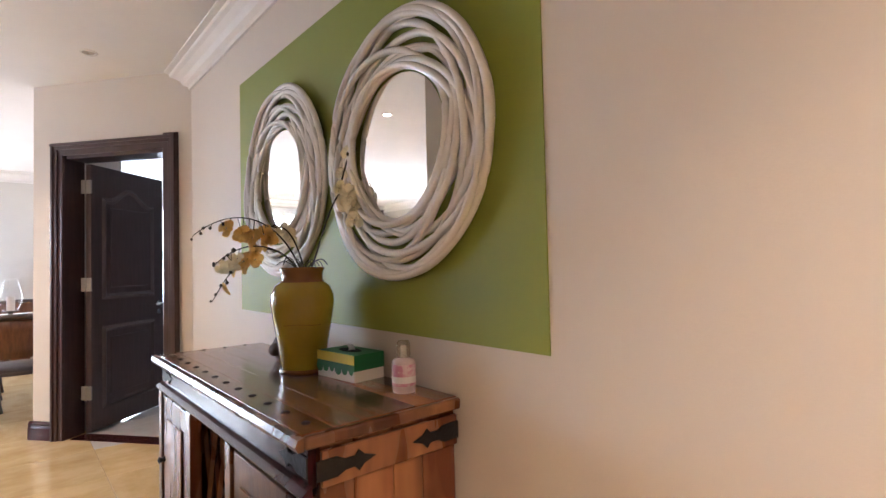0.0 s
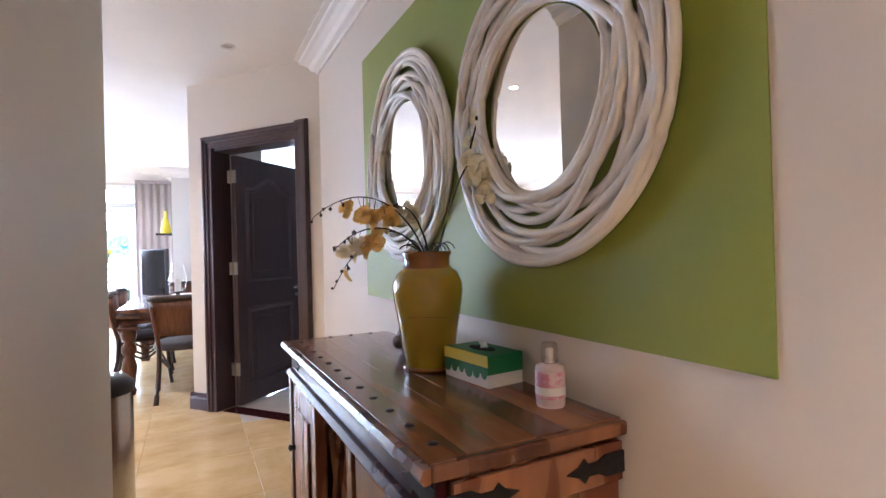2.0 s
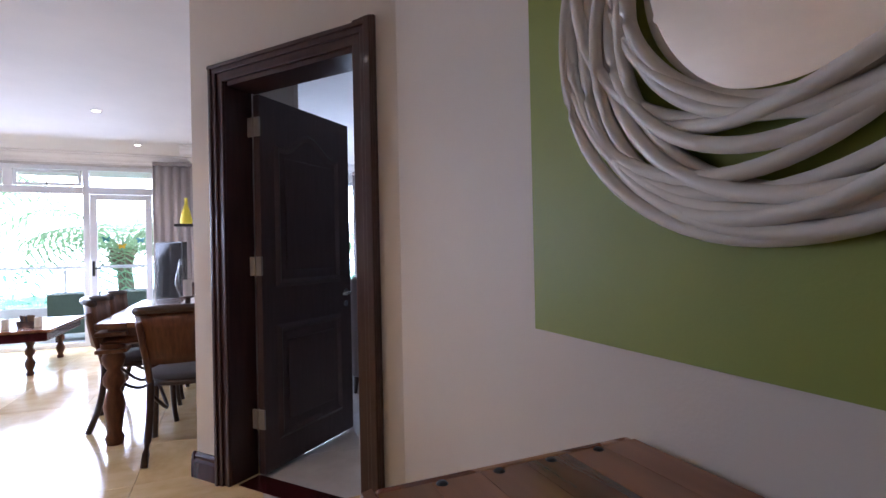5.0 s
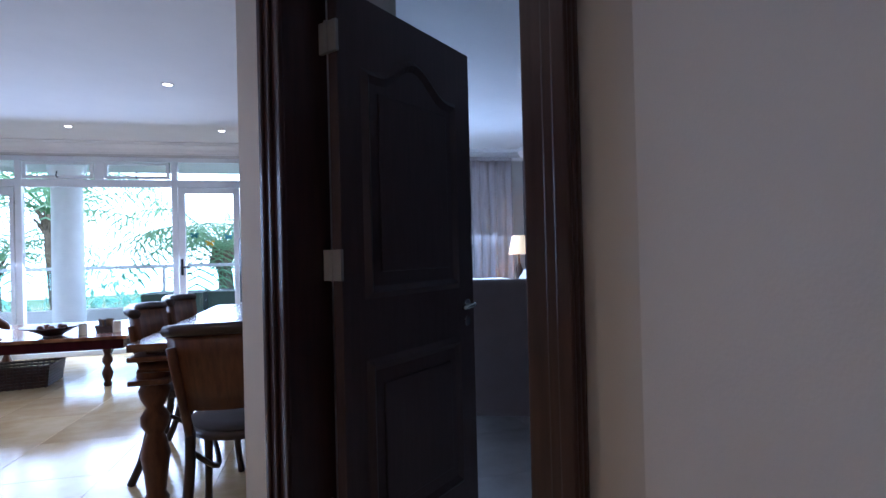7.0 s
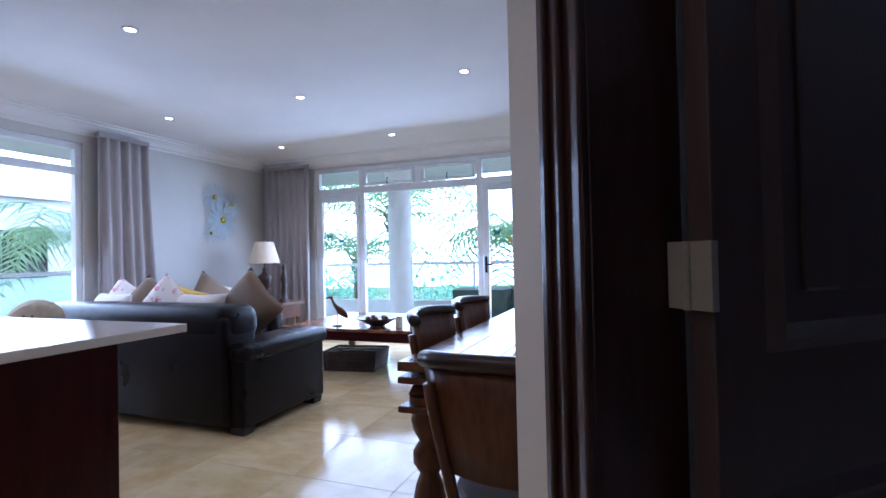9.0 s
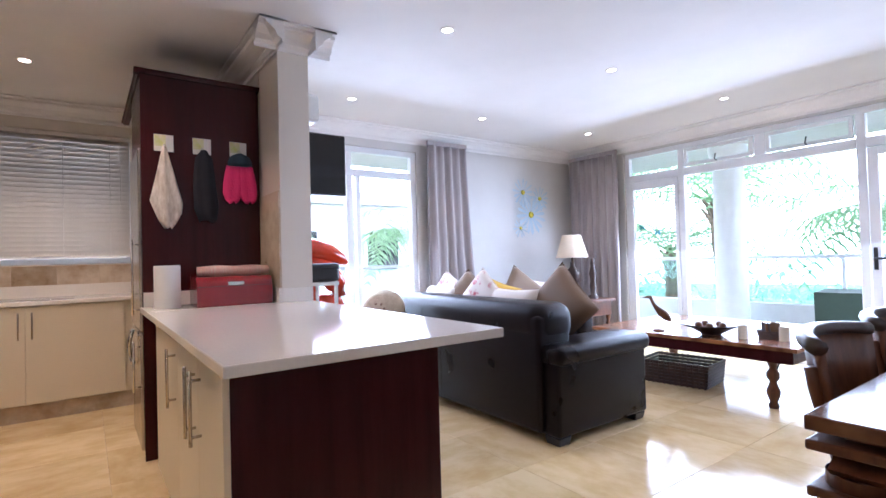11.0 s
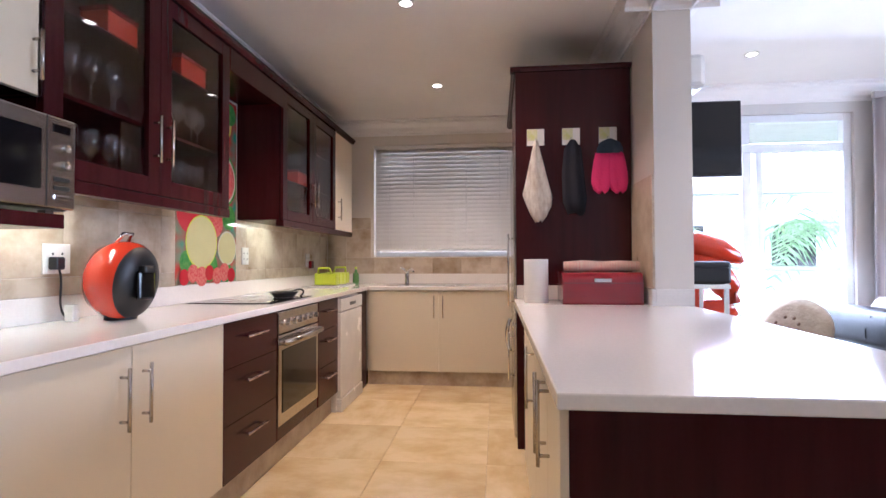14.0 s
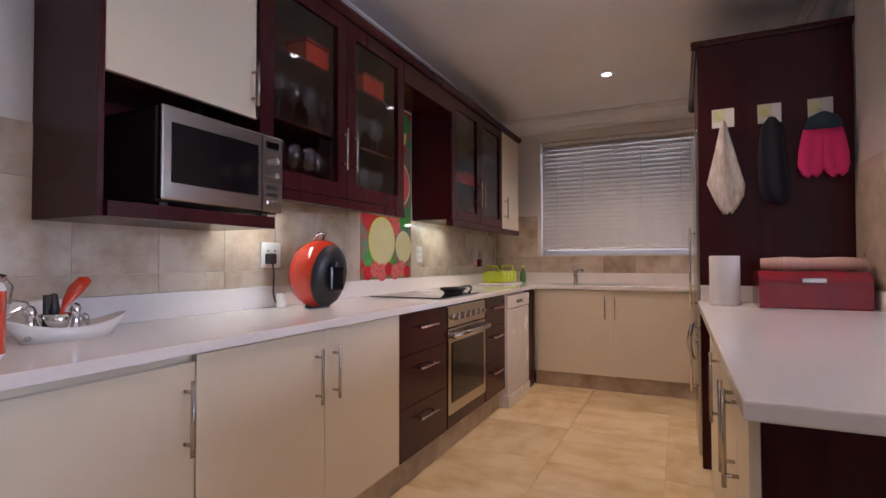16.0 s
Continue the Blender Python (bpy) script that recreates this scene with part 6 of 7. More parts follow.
LEG = [(0.03, 0), (0.036, 0.02), (0.024, 0.04), (0.04, 0.08), (0.046, 0.11), (0.03, 0.15), (0.022, 0.17), (0.042, 0.2), (0.042, 0.23), (0.022, 0.26), (0.034, 0.29), (0.04, 0.32)]
ct = thing("coffee_table", "low carved dark wooden coffee table with iron stretchers", "coffee table")
TX0, TX1, TY0, TY1, TZ = -0.55, 1.10, 4.85, 6.15, 0.47
for k in range(7):
    y0 = TY0 + (TY1 - TY0) * k / 7
    part("top_board", box(TX0, TX1, y0 + 0.0008, y0 + (TY1 - TY0) / 7 - 0.0008, TZ - 0.03, TZ, 0.003), SHEESH, ct)
part("apron", box(TX0 + 0.04, TX1 - 0.04, TY0 + 0.04, TY1 - 0.04, TZ - 0.12, TZ - 0.031, 0.006), MAHOG, ct)
for x in (TX0 + 0.12, TX1 - 0.22):
    for y in (TY0 + 0.18, TY1 - 0.14):
        part("leg", lathe([(r, z * (TZ - 0.12) / 0.32) for r, z in LEG], 18, (x, y, 0)), CHAIRW, ct, "", True)
for x in (TX0 + 0.12, TX1 - 0.22):
    for s in (-1, 1):
        part("iron_scroll", tube(bez([(x, TY0 + 0.18 if s < 0 else TY1 - 0.14, 0.2), (x, TY0 + 0.3 if s < 0 else TY1 - 0.26, 0.3), (x, TY0 + 0.3 if s < 0 else TY1 - 0.3, 0.34), (x, TY0 + 0.42 if s < 0 else TY1 - 0.42, 0.35)], 10), 0.006, 6), IRON, ct, "", True)
bowl = thing("wooden_bowl", "wide dark wooden bowl of fruit on the coffee table", "bowl", (0.42, 5.1, TZ))
part("dish", lathe([(0, 0), (0.07, 0), (0.08, 0.012), (0.18, 0.065), (0.24, 0.085), (0.235, 0.09), (0.17, 0.075), (0, 0.03)], 32), DARKW, bowl, "", True)
for k in range(5):
    part("fruit", lathe([(0, -0.03), (0.025, -0.018), (0.03, 0), (0.022, 0.02), (0, 0.028)], 12, (0.09 * math.cos(k * 1.26), 0.09 * math.sin(k * 1.26), 0.075)), CHAIRW, bowl, "", True)
bird = thing("bird_figure", "carved wooden bird figure standing on the coffee table", "figurine", (0.04, 5.0, TZ), 20)
b = tube(bez([(0.09, 0, 0.08), (0.05, 0, 0.14), (-0.03, 0, 0.17), (-0.06, 0, 0.26)], 12), [0.006, 0.02, 0.03, 0.036, 0.038, 0.036, 0.032, 0.026, 0.02, 0.016, 0.014, 0.012], 12)
tube([(-0.06, 0, 0.26), (-0.07, 0, 0.285), (-0.09, 0, 0.285), (-0.14, 0, 0.275)], [0.012, 0.017, 0.013, 0.002], 10, False, b)
tube([(-0.01, 0, 0.0), (-0.01, 0, 0.13)], 0.005, 6, False, b)
lathe([(0, 0), (0.05, 0), (0.05, 0.012), (0, 0.013)], 16, (-0.01, 0, 0), b)
part("figure", b, CHAIRW, bird, "", True)
for x, y, r in ((0.68, 5.05, 0.035), (0.92, 5.15, 0.035)):
    c = thing("drinking_glass", "short glass candle holder on the coffee table", "glass", (x, y, TZ))
    part("cup", lathe([(0, 0), (r, 0), (r, 0.1), (r - 0.004, 0.1), (r - 0.005, 0.01), (0, 0.008)], 18), mat("frosted_holder", (0.5, 0.42, 0.3), 0.3), c, "", True)
bas = thing("coaster_basket", "small wicker basket of napkins on the coffee table", "basket", (0.80, 5.2, TZ))
part("weave", lathe([(0, 0), (0.07, 0), (0.085, 0.06), (0.08, 0.06), (0.066, 0.008), (0, 0.008)], 18), WICKER, bas, "", True)
for k in range(7):
    a = k * 0.9
    part("napkin", box(-0.03, 0.03, -0.002, 0.002, 0, 0.11), TAUPEF if k % 2 else CUSHB, bas).matrix_local = pose(0.03 * math.cos(a), 0.03 * math.sin(a), 0.012, 14 * math.sin(a), 10 * math.cos(a), a * 40)
wb = thing("storage_basket", "dark wicker storage basket under the coffee table", "basket", (0.05, 5.3, 0), 8)
b = bmesh.new()
for k in range(7):
    z = 0.015 + 0.028 * k
    g = 1 + 0.012 * k
    tube([(-0.27 * g, -0.19 * g, z), (0.27 * g, -0.19 * g, z), (0.27 * g, 0.19 * g, z), (-0.27 * g, 0.19 * g, z)], 0.014, 6, True, b)
part("weave", b, WICKER, wb)
for k in range(12):
    x = -0.26 + 0.0473 * k
    for y in (-0.2, 0.2):
        part("upright", tube([(x, y, 0.0), (x, y * 1.07, 0.20)], 0.008, 5), WICKER, wb)
part("base", box(-0.27, 0.27, -0.19, 0.19, 0.002, 0.012), WICKER, wb)

ltab = thing("side_table", "dark carved side table in the corner", "side table", (-1.62, 6.02, 0))
part("top", box(-0.33, 0.33, -0.25, 0.25, 0.56, 0.60, 0.008), CHAIRW, ltab)
part("drawer_box", box(-0.29, 0.29, -0.21, 0.21, 0.40, 0.5595, 0.004), CHAIRW, ltab)
for x in (-0.26, 0.26):
    for y in (-0.18, 0.18):
        part("leg", lathe([(r * 0.8, z * 0.4 / 0.32) for r, z in LEG], 14, (x, y, 0)), CHAIRW, ltab, "", True)
tl = thing("table_lamp", "table lamp with dark urn base and cream shade", "table lamp", (-1.72, 6.0, 0.60))
part("base", lathe([(0, 0), (0.09, 0), (0.095, 0.02), (0.06, 0.05), (0.03, 0.09), (0.035, 0.13), (0.075, 0.2), (0.095, 0.28), (0.09, 0.33), (0.04, 0.37), (0.025, 0.40), (0.03, 0.43), (0.012, 0.45), (0.012, 0.5)], 24), BRASS, tl, "", True)
part("shade", lathe([(0.20, 0.50), (0.115, 0.78), (0.112, 0.78), (0.196, 0.503)], 32), SHADE, tl, "cream pleated shade", True)
st = thing("statuette", "tall dark carved statuette beside the lamp", "figurine", (-1.43, 6.02, 0.60))
part("figure", lathe([(0, 0), (0.06, 0), (0.06, 0.03), (0.03, 0.05), (0.04, 0.14), (0.028, 0.22), (0.045, 0.3), (0.03, 0.36), (0.02, 0.39), (0.03, 0.43), (0.02, 0.48), (0, 0.49)], 16), BRASS, st, "", True)

dec = thing("wall_flower_decoration", "pale blue metal daisy wall decoration with yellow centres", "wall decoration", (LX + 0.03, 5.85, 1.70))
for cy, cz, r, n in ((0.0, -0.02, 0.27, 16), (0.17, 0.2, 0.17, 13), (-0.14, 0.27, 0.19, 13), (-0.2, -0.2, 0.13, 12)):
    for k in range(n):
        a = 2 * math.pi * k / n + 0.1
        b = bmesh.new()
        pts = [(0.12, 0.01), (0.5, 0.035), (0.85, 0.045), (1.0, 0.0)]
        L_, R_ = [], []
        for u, w in pts:
            c = Vector((0.004 + 0.02 * u * (k % 2), cy + r * u * math.cos(a), cz + r * u * math.sin(a)))
            s = Vector((0, -math.sin(a), math.cos(a)))
            L_.append(b.verts.new(c - s * w * r * 1.9))
            R_.append(b.verts.new(c + s * w * r * 1.9 + Vector((0.004, 0, 0))))
        for i in range(3):
            b.faces.new((L_[i], R_[i], R_[i + 1], L_[i + 1]))
        part("petal", b, DECOR, dec)
    part("flower_centre", lathe([(0, 0.02), (r * 0.12, 0.015), (r * 0.16, 0.0)], 16), YELLP, dec, "yellow centre", True).matrix_local = pose(0.012, cy, cz, 0, 90, 0)

tv = thing("television", "black flat-screen television on a stand", "television", (2.12, 5.35, 0.0), -52)
part("case", box(-0.26, 0.26, -0.03, 0.03, 0.66, 1.335, 0.008), BLACK, tv)
part("screen", box(-0.245, 0.245, -0.034, -0.0305, 0.69, 1.32, 0.001), BLACKG, tv)
part("pedestal", box(-0.05, 0.05, -0.02, 0.02, 0.50, 0.66), BLACK, tv)
part("foot_plate", box(-0.2, 0.2, -0.12, 0.12, 0.485, 0.50, 0.004), BLACK, tv)
tst = thing("television_stand", "dark wooden cabinet under the television", "cabinet", (2.25, 5.35, 0))
part("top", box(-0.32, 0.4, -0.45, 0.45, 0.45, 0.485, 0.006), CHAIRW, tst)
part("body", box(-0.29, 0.38, -0.42, 0.42, 0.06, 0.4495, 0.004), CHAIRW, tst)
for x in (-0.27, 0.33):
    for y in (-0.4, 0.36):
        part("foot", box(x, x + 0.04, y, y + 0.04, 0, 0.0595), CHAIRW, tst)
sh = thing("wall_shelf", "black floating wall shelf on the pier", "shelf", (2.329, 5.98, 1.55))
part("board", box(-0.22, 0.0, -0.13, 0.13, 0.0, 0.03, 0.003), BLACK, sh)
yv = thing("yellow_bottle", "slim yellow glass bottle on the wall shelf", "bottle", (2.24, 5.98, 1.58))
part("body", lathe([(0, 0), (0.07, 0), (0.075, 0.05), (0.05, 0.16), (0.02, 0.25), (0.018, 0.34), (0, 0.342)], 20), YELLP, yv, "", True)

# ---- dining ----
DX0, DX1, DY0, DY1, DZ = 1.985, 3.0, 2.36, 4.2, 0.76
dt = thing("dining_table", "heavy carved wooden dining table with turned legs", "dining table")
for k in range(6):
    x0 = DX0 + (DX1 - DX0) * k / 6
    part("top_board", box(x0 + 0.0008, x0 + (DX1 - DX0) / 6 - 0.0008, DY0, DY1, DZ - 0.035, DZ, 0.004), SHEESH, dt)
part("apron", box(DX0 + 0.06, DX1 - 0.06, DY0 + 0.06, DY1 - 0.06, DZ - 0.13, DZ - 0.036, 0.004), CHAIRW, dt)
for zc in (DZ - 0.05, DZ - 0.155):
    part("corner_plate", box(DX0 - 0.0, DX0 + 0.17, DY0 + 0.0, DY0 + 0.17, zc - 0.03, zc - 0.006, 0.006), CHAIRW, dt)
part("edge_moulding", sweep((DX0 + 0.04, DY0 + 0.055), (DX1 - 0.04, DY0 + 0.055), [(0, DZ - 0.14), (0.03, DZ - 0.13), (0.045, DZ - 0.115), (0.015, DZ - 0.1), (0, DZ - 0.09)], None, (0, -1)), CHAIRW, dt)
for x in (DX0 + 0.085, DX1 - 0.085):
    for y in (DY0 + 0.085, DY1 - 0.085):
        part("leg", lathe([(0.045, 0), (0.055, 0.04), (0.04, 0.07), (0.05, 0.16), (0.062, 0.24), (0.05, 0.30), (0.035, 0.34), (0.06, 0.38), (0.06, 0.42), (0.036, 0.46), (0.058, 0.5), (0.066, 0.54), (0.05, 0.575), (0.07, 0.59), (0.07, 0.629)], 20, (x, y, 0)), CHAIRW, dt, "", True)
run = thing("table_runner", "pale cloth runner along the dining table", "table runner")
part("cloth", box(2.36, 2.70, DY0 - 0.01, DY1 + 0.01, DZ + 0.0005, DZ + 0.0035), CUSHC, run)
hur = thing("hurricane_lamp", "glass hurricane candle holder with a cream candle", "candle holder", (2.45, 3.0, DZ + 0.004))
part("foot", lathe([(0, 0), (0.06, 0), (0.06, 0.01), (0.02, 0.02), (0.02, 0.08), (0.06, 0.09), (0.06, 0.095), (0, 0.096)], 20), BRASS, hur, "", True)
part("glass", lathe([(0.045, 0.097), (0.075, 0.15), (0.085, 0.22), (0.06, 0.32), (0.055, 0.38)], 24), GLASS, hur, "", True)
part("candle", lathe([(0, 0.097), (0.03, 0.097), (0.03, 0.22), (0, 0.222)], 18), CUSHC, hur, "", True)


def dining_chair():
    c = thing("dining_chair", "carved wooden dining chair with curved back and dark cushion seat", "dining chair", group="chairs round the dining table")
    for sx in (-1, 1):
        part("front_leg", tube(bez([(sx * 0.2, 0.2, 0.44), (sx * 0.2, 0.21, 0.3), (sx * 0.2, 0.2, 0.15), (sx * 0.21, 0.23, 0)], 8), [0.022, 0.021, 0.02, 0.019, 0.018, 0.017, 0.016, 0.018], 8), DARKW, c, "", True)
        part("rear_leg", tube(bez([(sx * 0.19, -0.2, 0.46), (sx * 0.19, -0.19, 0.3), (sx * 0.2, -0.22, 0.15), (sx * 0.22, -0.29, 0)], 8), 0.02, 8), DARKW, c, "", True)
        part("back_post", tube(bez([(sx * 0.19, -0.2, 0.44), (sx * 0.2, -0.22, 0.55), (sx * 0.22, -0.26, 0.68), (sx * 0.235, -0.27, 0.80)], 8), 0.018, 8), CHAIRW, c, "", True)
        part("brace", tube(bez([(sx * 0.19, 0.18, 0.38), (sx * 0.1, 0.0, 0.2), (sx * 0.1, 0.0, 0.2), (sx * 0.19, -0.19, 0.38)], 8), 0.011, 6), DARKW, c, "", True)
    b = bmesh.new()
    rows_ = []
    for z, wd, dy in ((0.55, 0.205, 0.0), (0.65, 0.225, -0.015), (0.75, 0.24, -0.03), (0.845, 0.25, -0.04)):
        rows_.append([b.verts.new((wd * u, -0.20 + dy - 0.09 * (1 - u * u), z + 0.012 * (1 - u * u))) for u in (k / 7 - 1 for k in range(15))])
    for r1, r2 in zip(rows_, rows_[1:]):
        for i in range(14):
            b.faces.new((r1[i], r1[i + 1], r2[i + 1], r2[i]))
    bk = part("back_board", b, CHAIRW, c, "curved board back", True)
    so = bk.modifiers.new("thick", "SOLIDIFY")
    so.thickness, so.offset = 0.022, 0
    part("top_rail", tube([(0.255 * u, -0.245 - 0.09 * (1 - u * u), 0.86 + 0.012 * (1 - u * u)) for u in (k / 7 - 1 for k in range(15))], 0.026, 10, flat=0.9), DARKW, c, "dark rounded top rail", True)
    part("seat_frame", lathe([(0, 0.42), (0.235, 0.42), (0.24, 0.43), (0.235, 0.45), (0, 0.452)], 28), DARKW, c, "", True)
    part("seat_cushion", lathe([(0.225, 0.4525), (0.23, 0.465), (0.2, 0.485), (0, 0.492)], 28), TAUPEF, c, "dark seat cushion", True)
    return c


ch = dining_chair()
ch.matrix_world = pose(2.505, 2.235, 0, 0, 0, 2)
copy_thing(ch, pose(2.15, 2.95, 0, 0, 0, -88))
copy_thing(ch, pose(2.15, 3.56, 0, 0, 0, -91))
copy_thing(ch, pose(2.56, 4.34, 0, 0, 0, 178))

# ---- bedroom ----
bed = thing("bed", "double bed with white linen in the bedroom", "bed")
part("base", box(3.70, 5.50, 4.35, 5.95, 0.10, 0.40, 0.02), TAUPEF, bed)
part("mattress", soft_box(3.68, 5.50, 4.33, 5.97, 0.40, 0.66, 0.06), LINEN, bed, "", True)
part("duvet", soft_box(3.66, 5.05, 4.30, 6.0, 0.60, 0.80, 0.08), LINEN, bed, "", True)
for x in (3.75, 5.4):
    for y in (4.42, 5.85):
        part("foot", box(x, x + 0.06, y, y + 0.06, 0, 0.0995), DARKW, bed)
for y in (4.78, 5.5):
    p = thing("pillow", "white pillow at the head of the bed", "pillow")
    p.matrix_world = pose(5.28, y, 0.86, 0, -50, 0)
    part("cover", cushion(0.45, 0.65, 0.16), LINEN, p, "", True)
for y in (4.50, 5.06):
    p = thing("blue_cushion", "blue cushion standing on its corner on the bed", "cushion")
    p.matrix_world = pose(5.30, y, 1.02, 0, -74, 0) @ pose(0, 0, 0, 0, 0, 45)
    part("cover", cushion(0.46, 0.46, 0.14), BLUEC, p, "", True)
hbd = thing("headboard", "grey panelled headboard with a pale moulded frame", "headboard")
part("panel", box(BX - 0.03, BX - 0.001, 4.2, 6.0, 0.5, 1.80), TAUPEF, hbd)
b = bmesh.new()
for y0, y1, z0, z1 in ((4.10, 4.2, 0.5, 1.9), (6.0, 6.1, 0.5, 1.9), (4.2, 6.0, 1.80, 1.9)):
    box(BX - 0.06, BX - 0.001, y0, y1, z0, z1, 0.01, 2, b)
part("frame", b, GREYP, hbd)
part("inner_moulding", box(BX - 0.04, BX - 0.0305, 4.3, 5.9, 1.68, 1.72, 0.004), GREYP, hbd)
for i, y in enumerate((3.85, 6.24)):
    nsd = thing("bedside_table", "white bedside table with two drawers", "bedside table", (BX - 0.27, y, 0), group="bedside tables")
    part("body", box(-0.23, 0.25, -0.24, 0.24, 0.24, 0.70, 0.006), WHITE, nsd)
    part("scalloped_apron", tube([(-0.235, -0.23 + 0.046 * k, 0.238 - 0.018 * math.sin(k * math.pi / 5) ** 2) for k in range(11)], 0.012, 6), WHITE, nsd)
    for z in (0.28, 0.49):
        d = part("drawer", box(-0.243, -0.2305, -0.22, 0.22, z, z + 0.18, 0.003), WHITE, nsd)
        part("pull", lathe([(0, 0.02), (0.015, 0.018), (0.01, 0)], 12), CHROME, d).matrix_local = pose(-0.243, 0, z + 0.09, 0, -90, 0)
    for x in (-0.2, 0.2):
        for yy in (-0.2, 0.2):
            part("leg", tube([(x, yy, 0.24), (x, yy, 0)], [0.02, 0.013], 8), WHITE, nsd)
    bl = thing("bedside_lamp", "lit bedside lamp with a pleated cream shade", "table lamp", (BX - 0.27, y, 0.70), group="bedside lamps")
    part("base", lathe([(0, 0), (0.07, 0), (0.07, 0.015), (0.025, 0.04), (0.035, 0.12), (0.05, 0.18), (0.015, 0.28), (0.012, 0.40)], 18), BRASS, bl, "", True)
    part("shade", lathe([(0.14, 0.385), (0.085, 0.635), (0.083, 0.635), (0.137, 0.387)], 28), SHADEB, bl, "lit pleated shade", True)
    lamp("bedside_bulb", "POINT", 3, (1.0, 0.72, 0.4), pose(BX - 0.27, y, 1.23), soft=0.05)
acb = thing("split_air_conditioner", "white split air conditioner above the bed", "air conditioner", (BX - 0.12, 5.00, 2.17))
part("case", box(-0.10, 0.115, -0.55, 0.55, -0.13, 0.13, 0.035), WHITE, acb)
part("louvre", box(-0.102, -0.02, -0.5, 0.5, -0.115, -0.10, 0.003), GREYP, acb)
part("display", box(-0.1035, -0.101, -0.48, -0.34, 0.02, 0.08, 0.001), GREENP, acb)
art = thing("wall_picture", "small pale framed picture above the bedside table", "picture", (BX - 0.02, 6.32, 1.62))
part("canvas", box(-0.012, 0.018, -0.17, 0.17, -0.25, 0.25, 0.003), CUSHC, art)
part("motif", box(-0.0135, -0.0122, -0.06, 0.06, -0.12, 0.1), GREYP, art)
arm = thing("upholstered_armchair", "grey upholstered high-backed armchair standing with its back to the door", "armchair", (4.06, 3.0, 0), -20)
part("back", soft_box(-0.33, 0.33, -0.29, -0.17, 0.13, 0.96, 0.04), ARMF, arm, "", True)
part("seat", soft_box(-0.31, 0.31, -0.2, 0.35, 0.14, 0.46, 0.05), ARMF, arm, "", True)
for s in (-1, 1):
    part("arm", soft_box(s * 0.33 - 0.05, s * 0.33 + 0.05, -0.2, 0.33, 0.13, 0.62, 0.045), ARMF, arm, "", True)
    for y in (-0.25, 0.3):
        part("leg", tube([(s * 0.29, y, 0.15), (s * 0.3, y * 1.05, 0)], [0.022, 0.014], 8), DARKW, arm)

# ---- outside ----
# glowing drum added to whiten the view; it also lights the rooms
setting("backdrop", lathe([(75, -3.2), (75, 45)], 48), mat("sky_glow", (0.86, 0.95, 1.0), 0.9, emit=4.5), "glowing backdrop in place of the bright sky over the garden", "backdrop")
setting("ground", box(-400, 400, -400, 400, -3.4, -3.2), GRASS, "green garden lawn reaching into the distance", "ground")
setting("balcony_floor", box(-6.2, 6.5, WY + TH + 0.002, 9.3, -0.16, -0.02), PARAP, "pale balcony floor", "balcony")
setting("side_terrace", box(-4.6, LX - TH - 0.002, 2.0, WY + TH, -0.16, -0.02), PARAP, "pale terrace floor outside the sliding door", "terrace")
setting("balcony_parapet", box(-6.2, 6.5, 9.0, 9.2, -0.02, 0.36, 0.01), PARAP, "low white rendered balcony wall", "parapet")
setting("terrace_parapet", box(-4.6, -4.42, 2.0, 9.0, -0.02, 0.36, 0.01), PARAP, "low white rendered terrace wall", "parapet")
setting("balcony_slab", box(-6.2, 6.5, WY + TH + 0.002, 9.4, 2.62, 2.9), PARAP, "white soffit of the balcony above", "soffit")
setting("terrace_slab", box(-4.7, LX - TH - 0.002, 1.9, WY + TH, 2.62, 2.9), PARAP, "white soffit above the terrace", "soffit")
setting("balcony_column", lathe([(0.26, -0.02), (0.26, 0.05), (0.21, 0.1), (0.2, 2.4), (0.24, 2.5), (0.26, 2.62)], 28, (-0.98, 8.55, 0)), PARAP, "round white balcony column", "column", True)
setting("balcony_column_far", lathe([(0.26, -0.02), (0.21, 0.1), (0.2, 2.4), (0.26, 2.62)], 28, (3.6, 8.55, 0)), PARAP, "round white balcony column", "column", True)
rail = thing("balcony_railing", "glass balcony railing with a white handrail", "railing")
part("handrail", tube([(-6.1, 9.1, 1.02), (6.4, 9.1, 1.02)], 0.03, 10), FRAME, rail)
part("handrail", tube([(-4.5, 2.1, 1.02), (-4.5, 9.0, 1.02)], 0.03, 10), FRAME, rail)
for k in range(9):
    x = -6.05 + 1.55 * k
    part("post", box(x, x + 0.04, 9.08, 9.12, 0.36, 0.99), FRAME, rail)
    if k < 8:
        part("glass_panel", box(x + 0.05, x + 1.54, 9.095, 9.105, 0.42, 0.98), AQUA, rail).visible_shadow = False
for k in range(4):
    part("glass_panel", box(-4.505, -4.495, 2.2 + 1.7 * k, 3.8 + 1.7 * k, 0.42, 0.98), AQUA, rail).visible_shadow = False
for i, (x, y, rz) in enumerate(((0.72, 7.75, 6), (1.58, 7.85, -5))):
    oc = thing("balcony_chair", "dark green covered balcony chair", "chair", (x, y, -0.02), rz, "balcony chairs")
    part("cover", prism([(-0.38, -0.3), (0.38, -0.3), (0.41, 0.36), (-0.41, 0.36)], 0.12, 0.68), mat("dark_green_cover", (0.03, 0.06, 0.045), 0.7, bump=0.3, bscale=20), oc)
    for sx in (-0.3, 0.27):
        for sy in (-0.26, 0.26):
            part("leg", box(sx, sx + 0.03, sy, sy + 0.03, 0, 0.119), DARKW, oc)
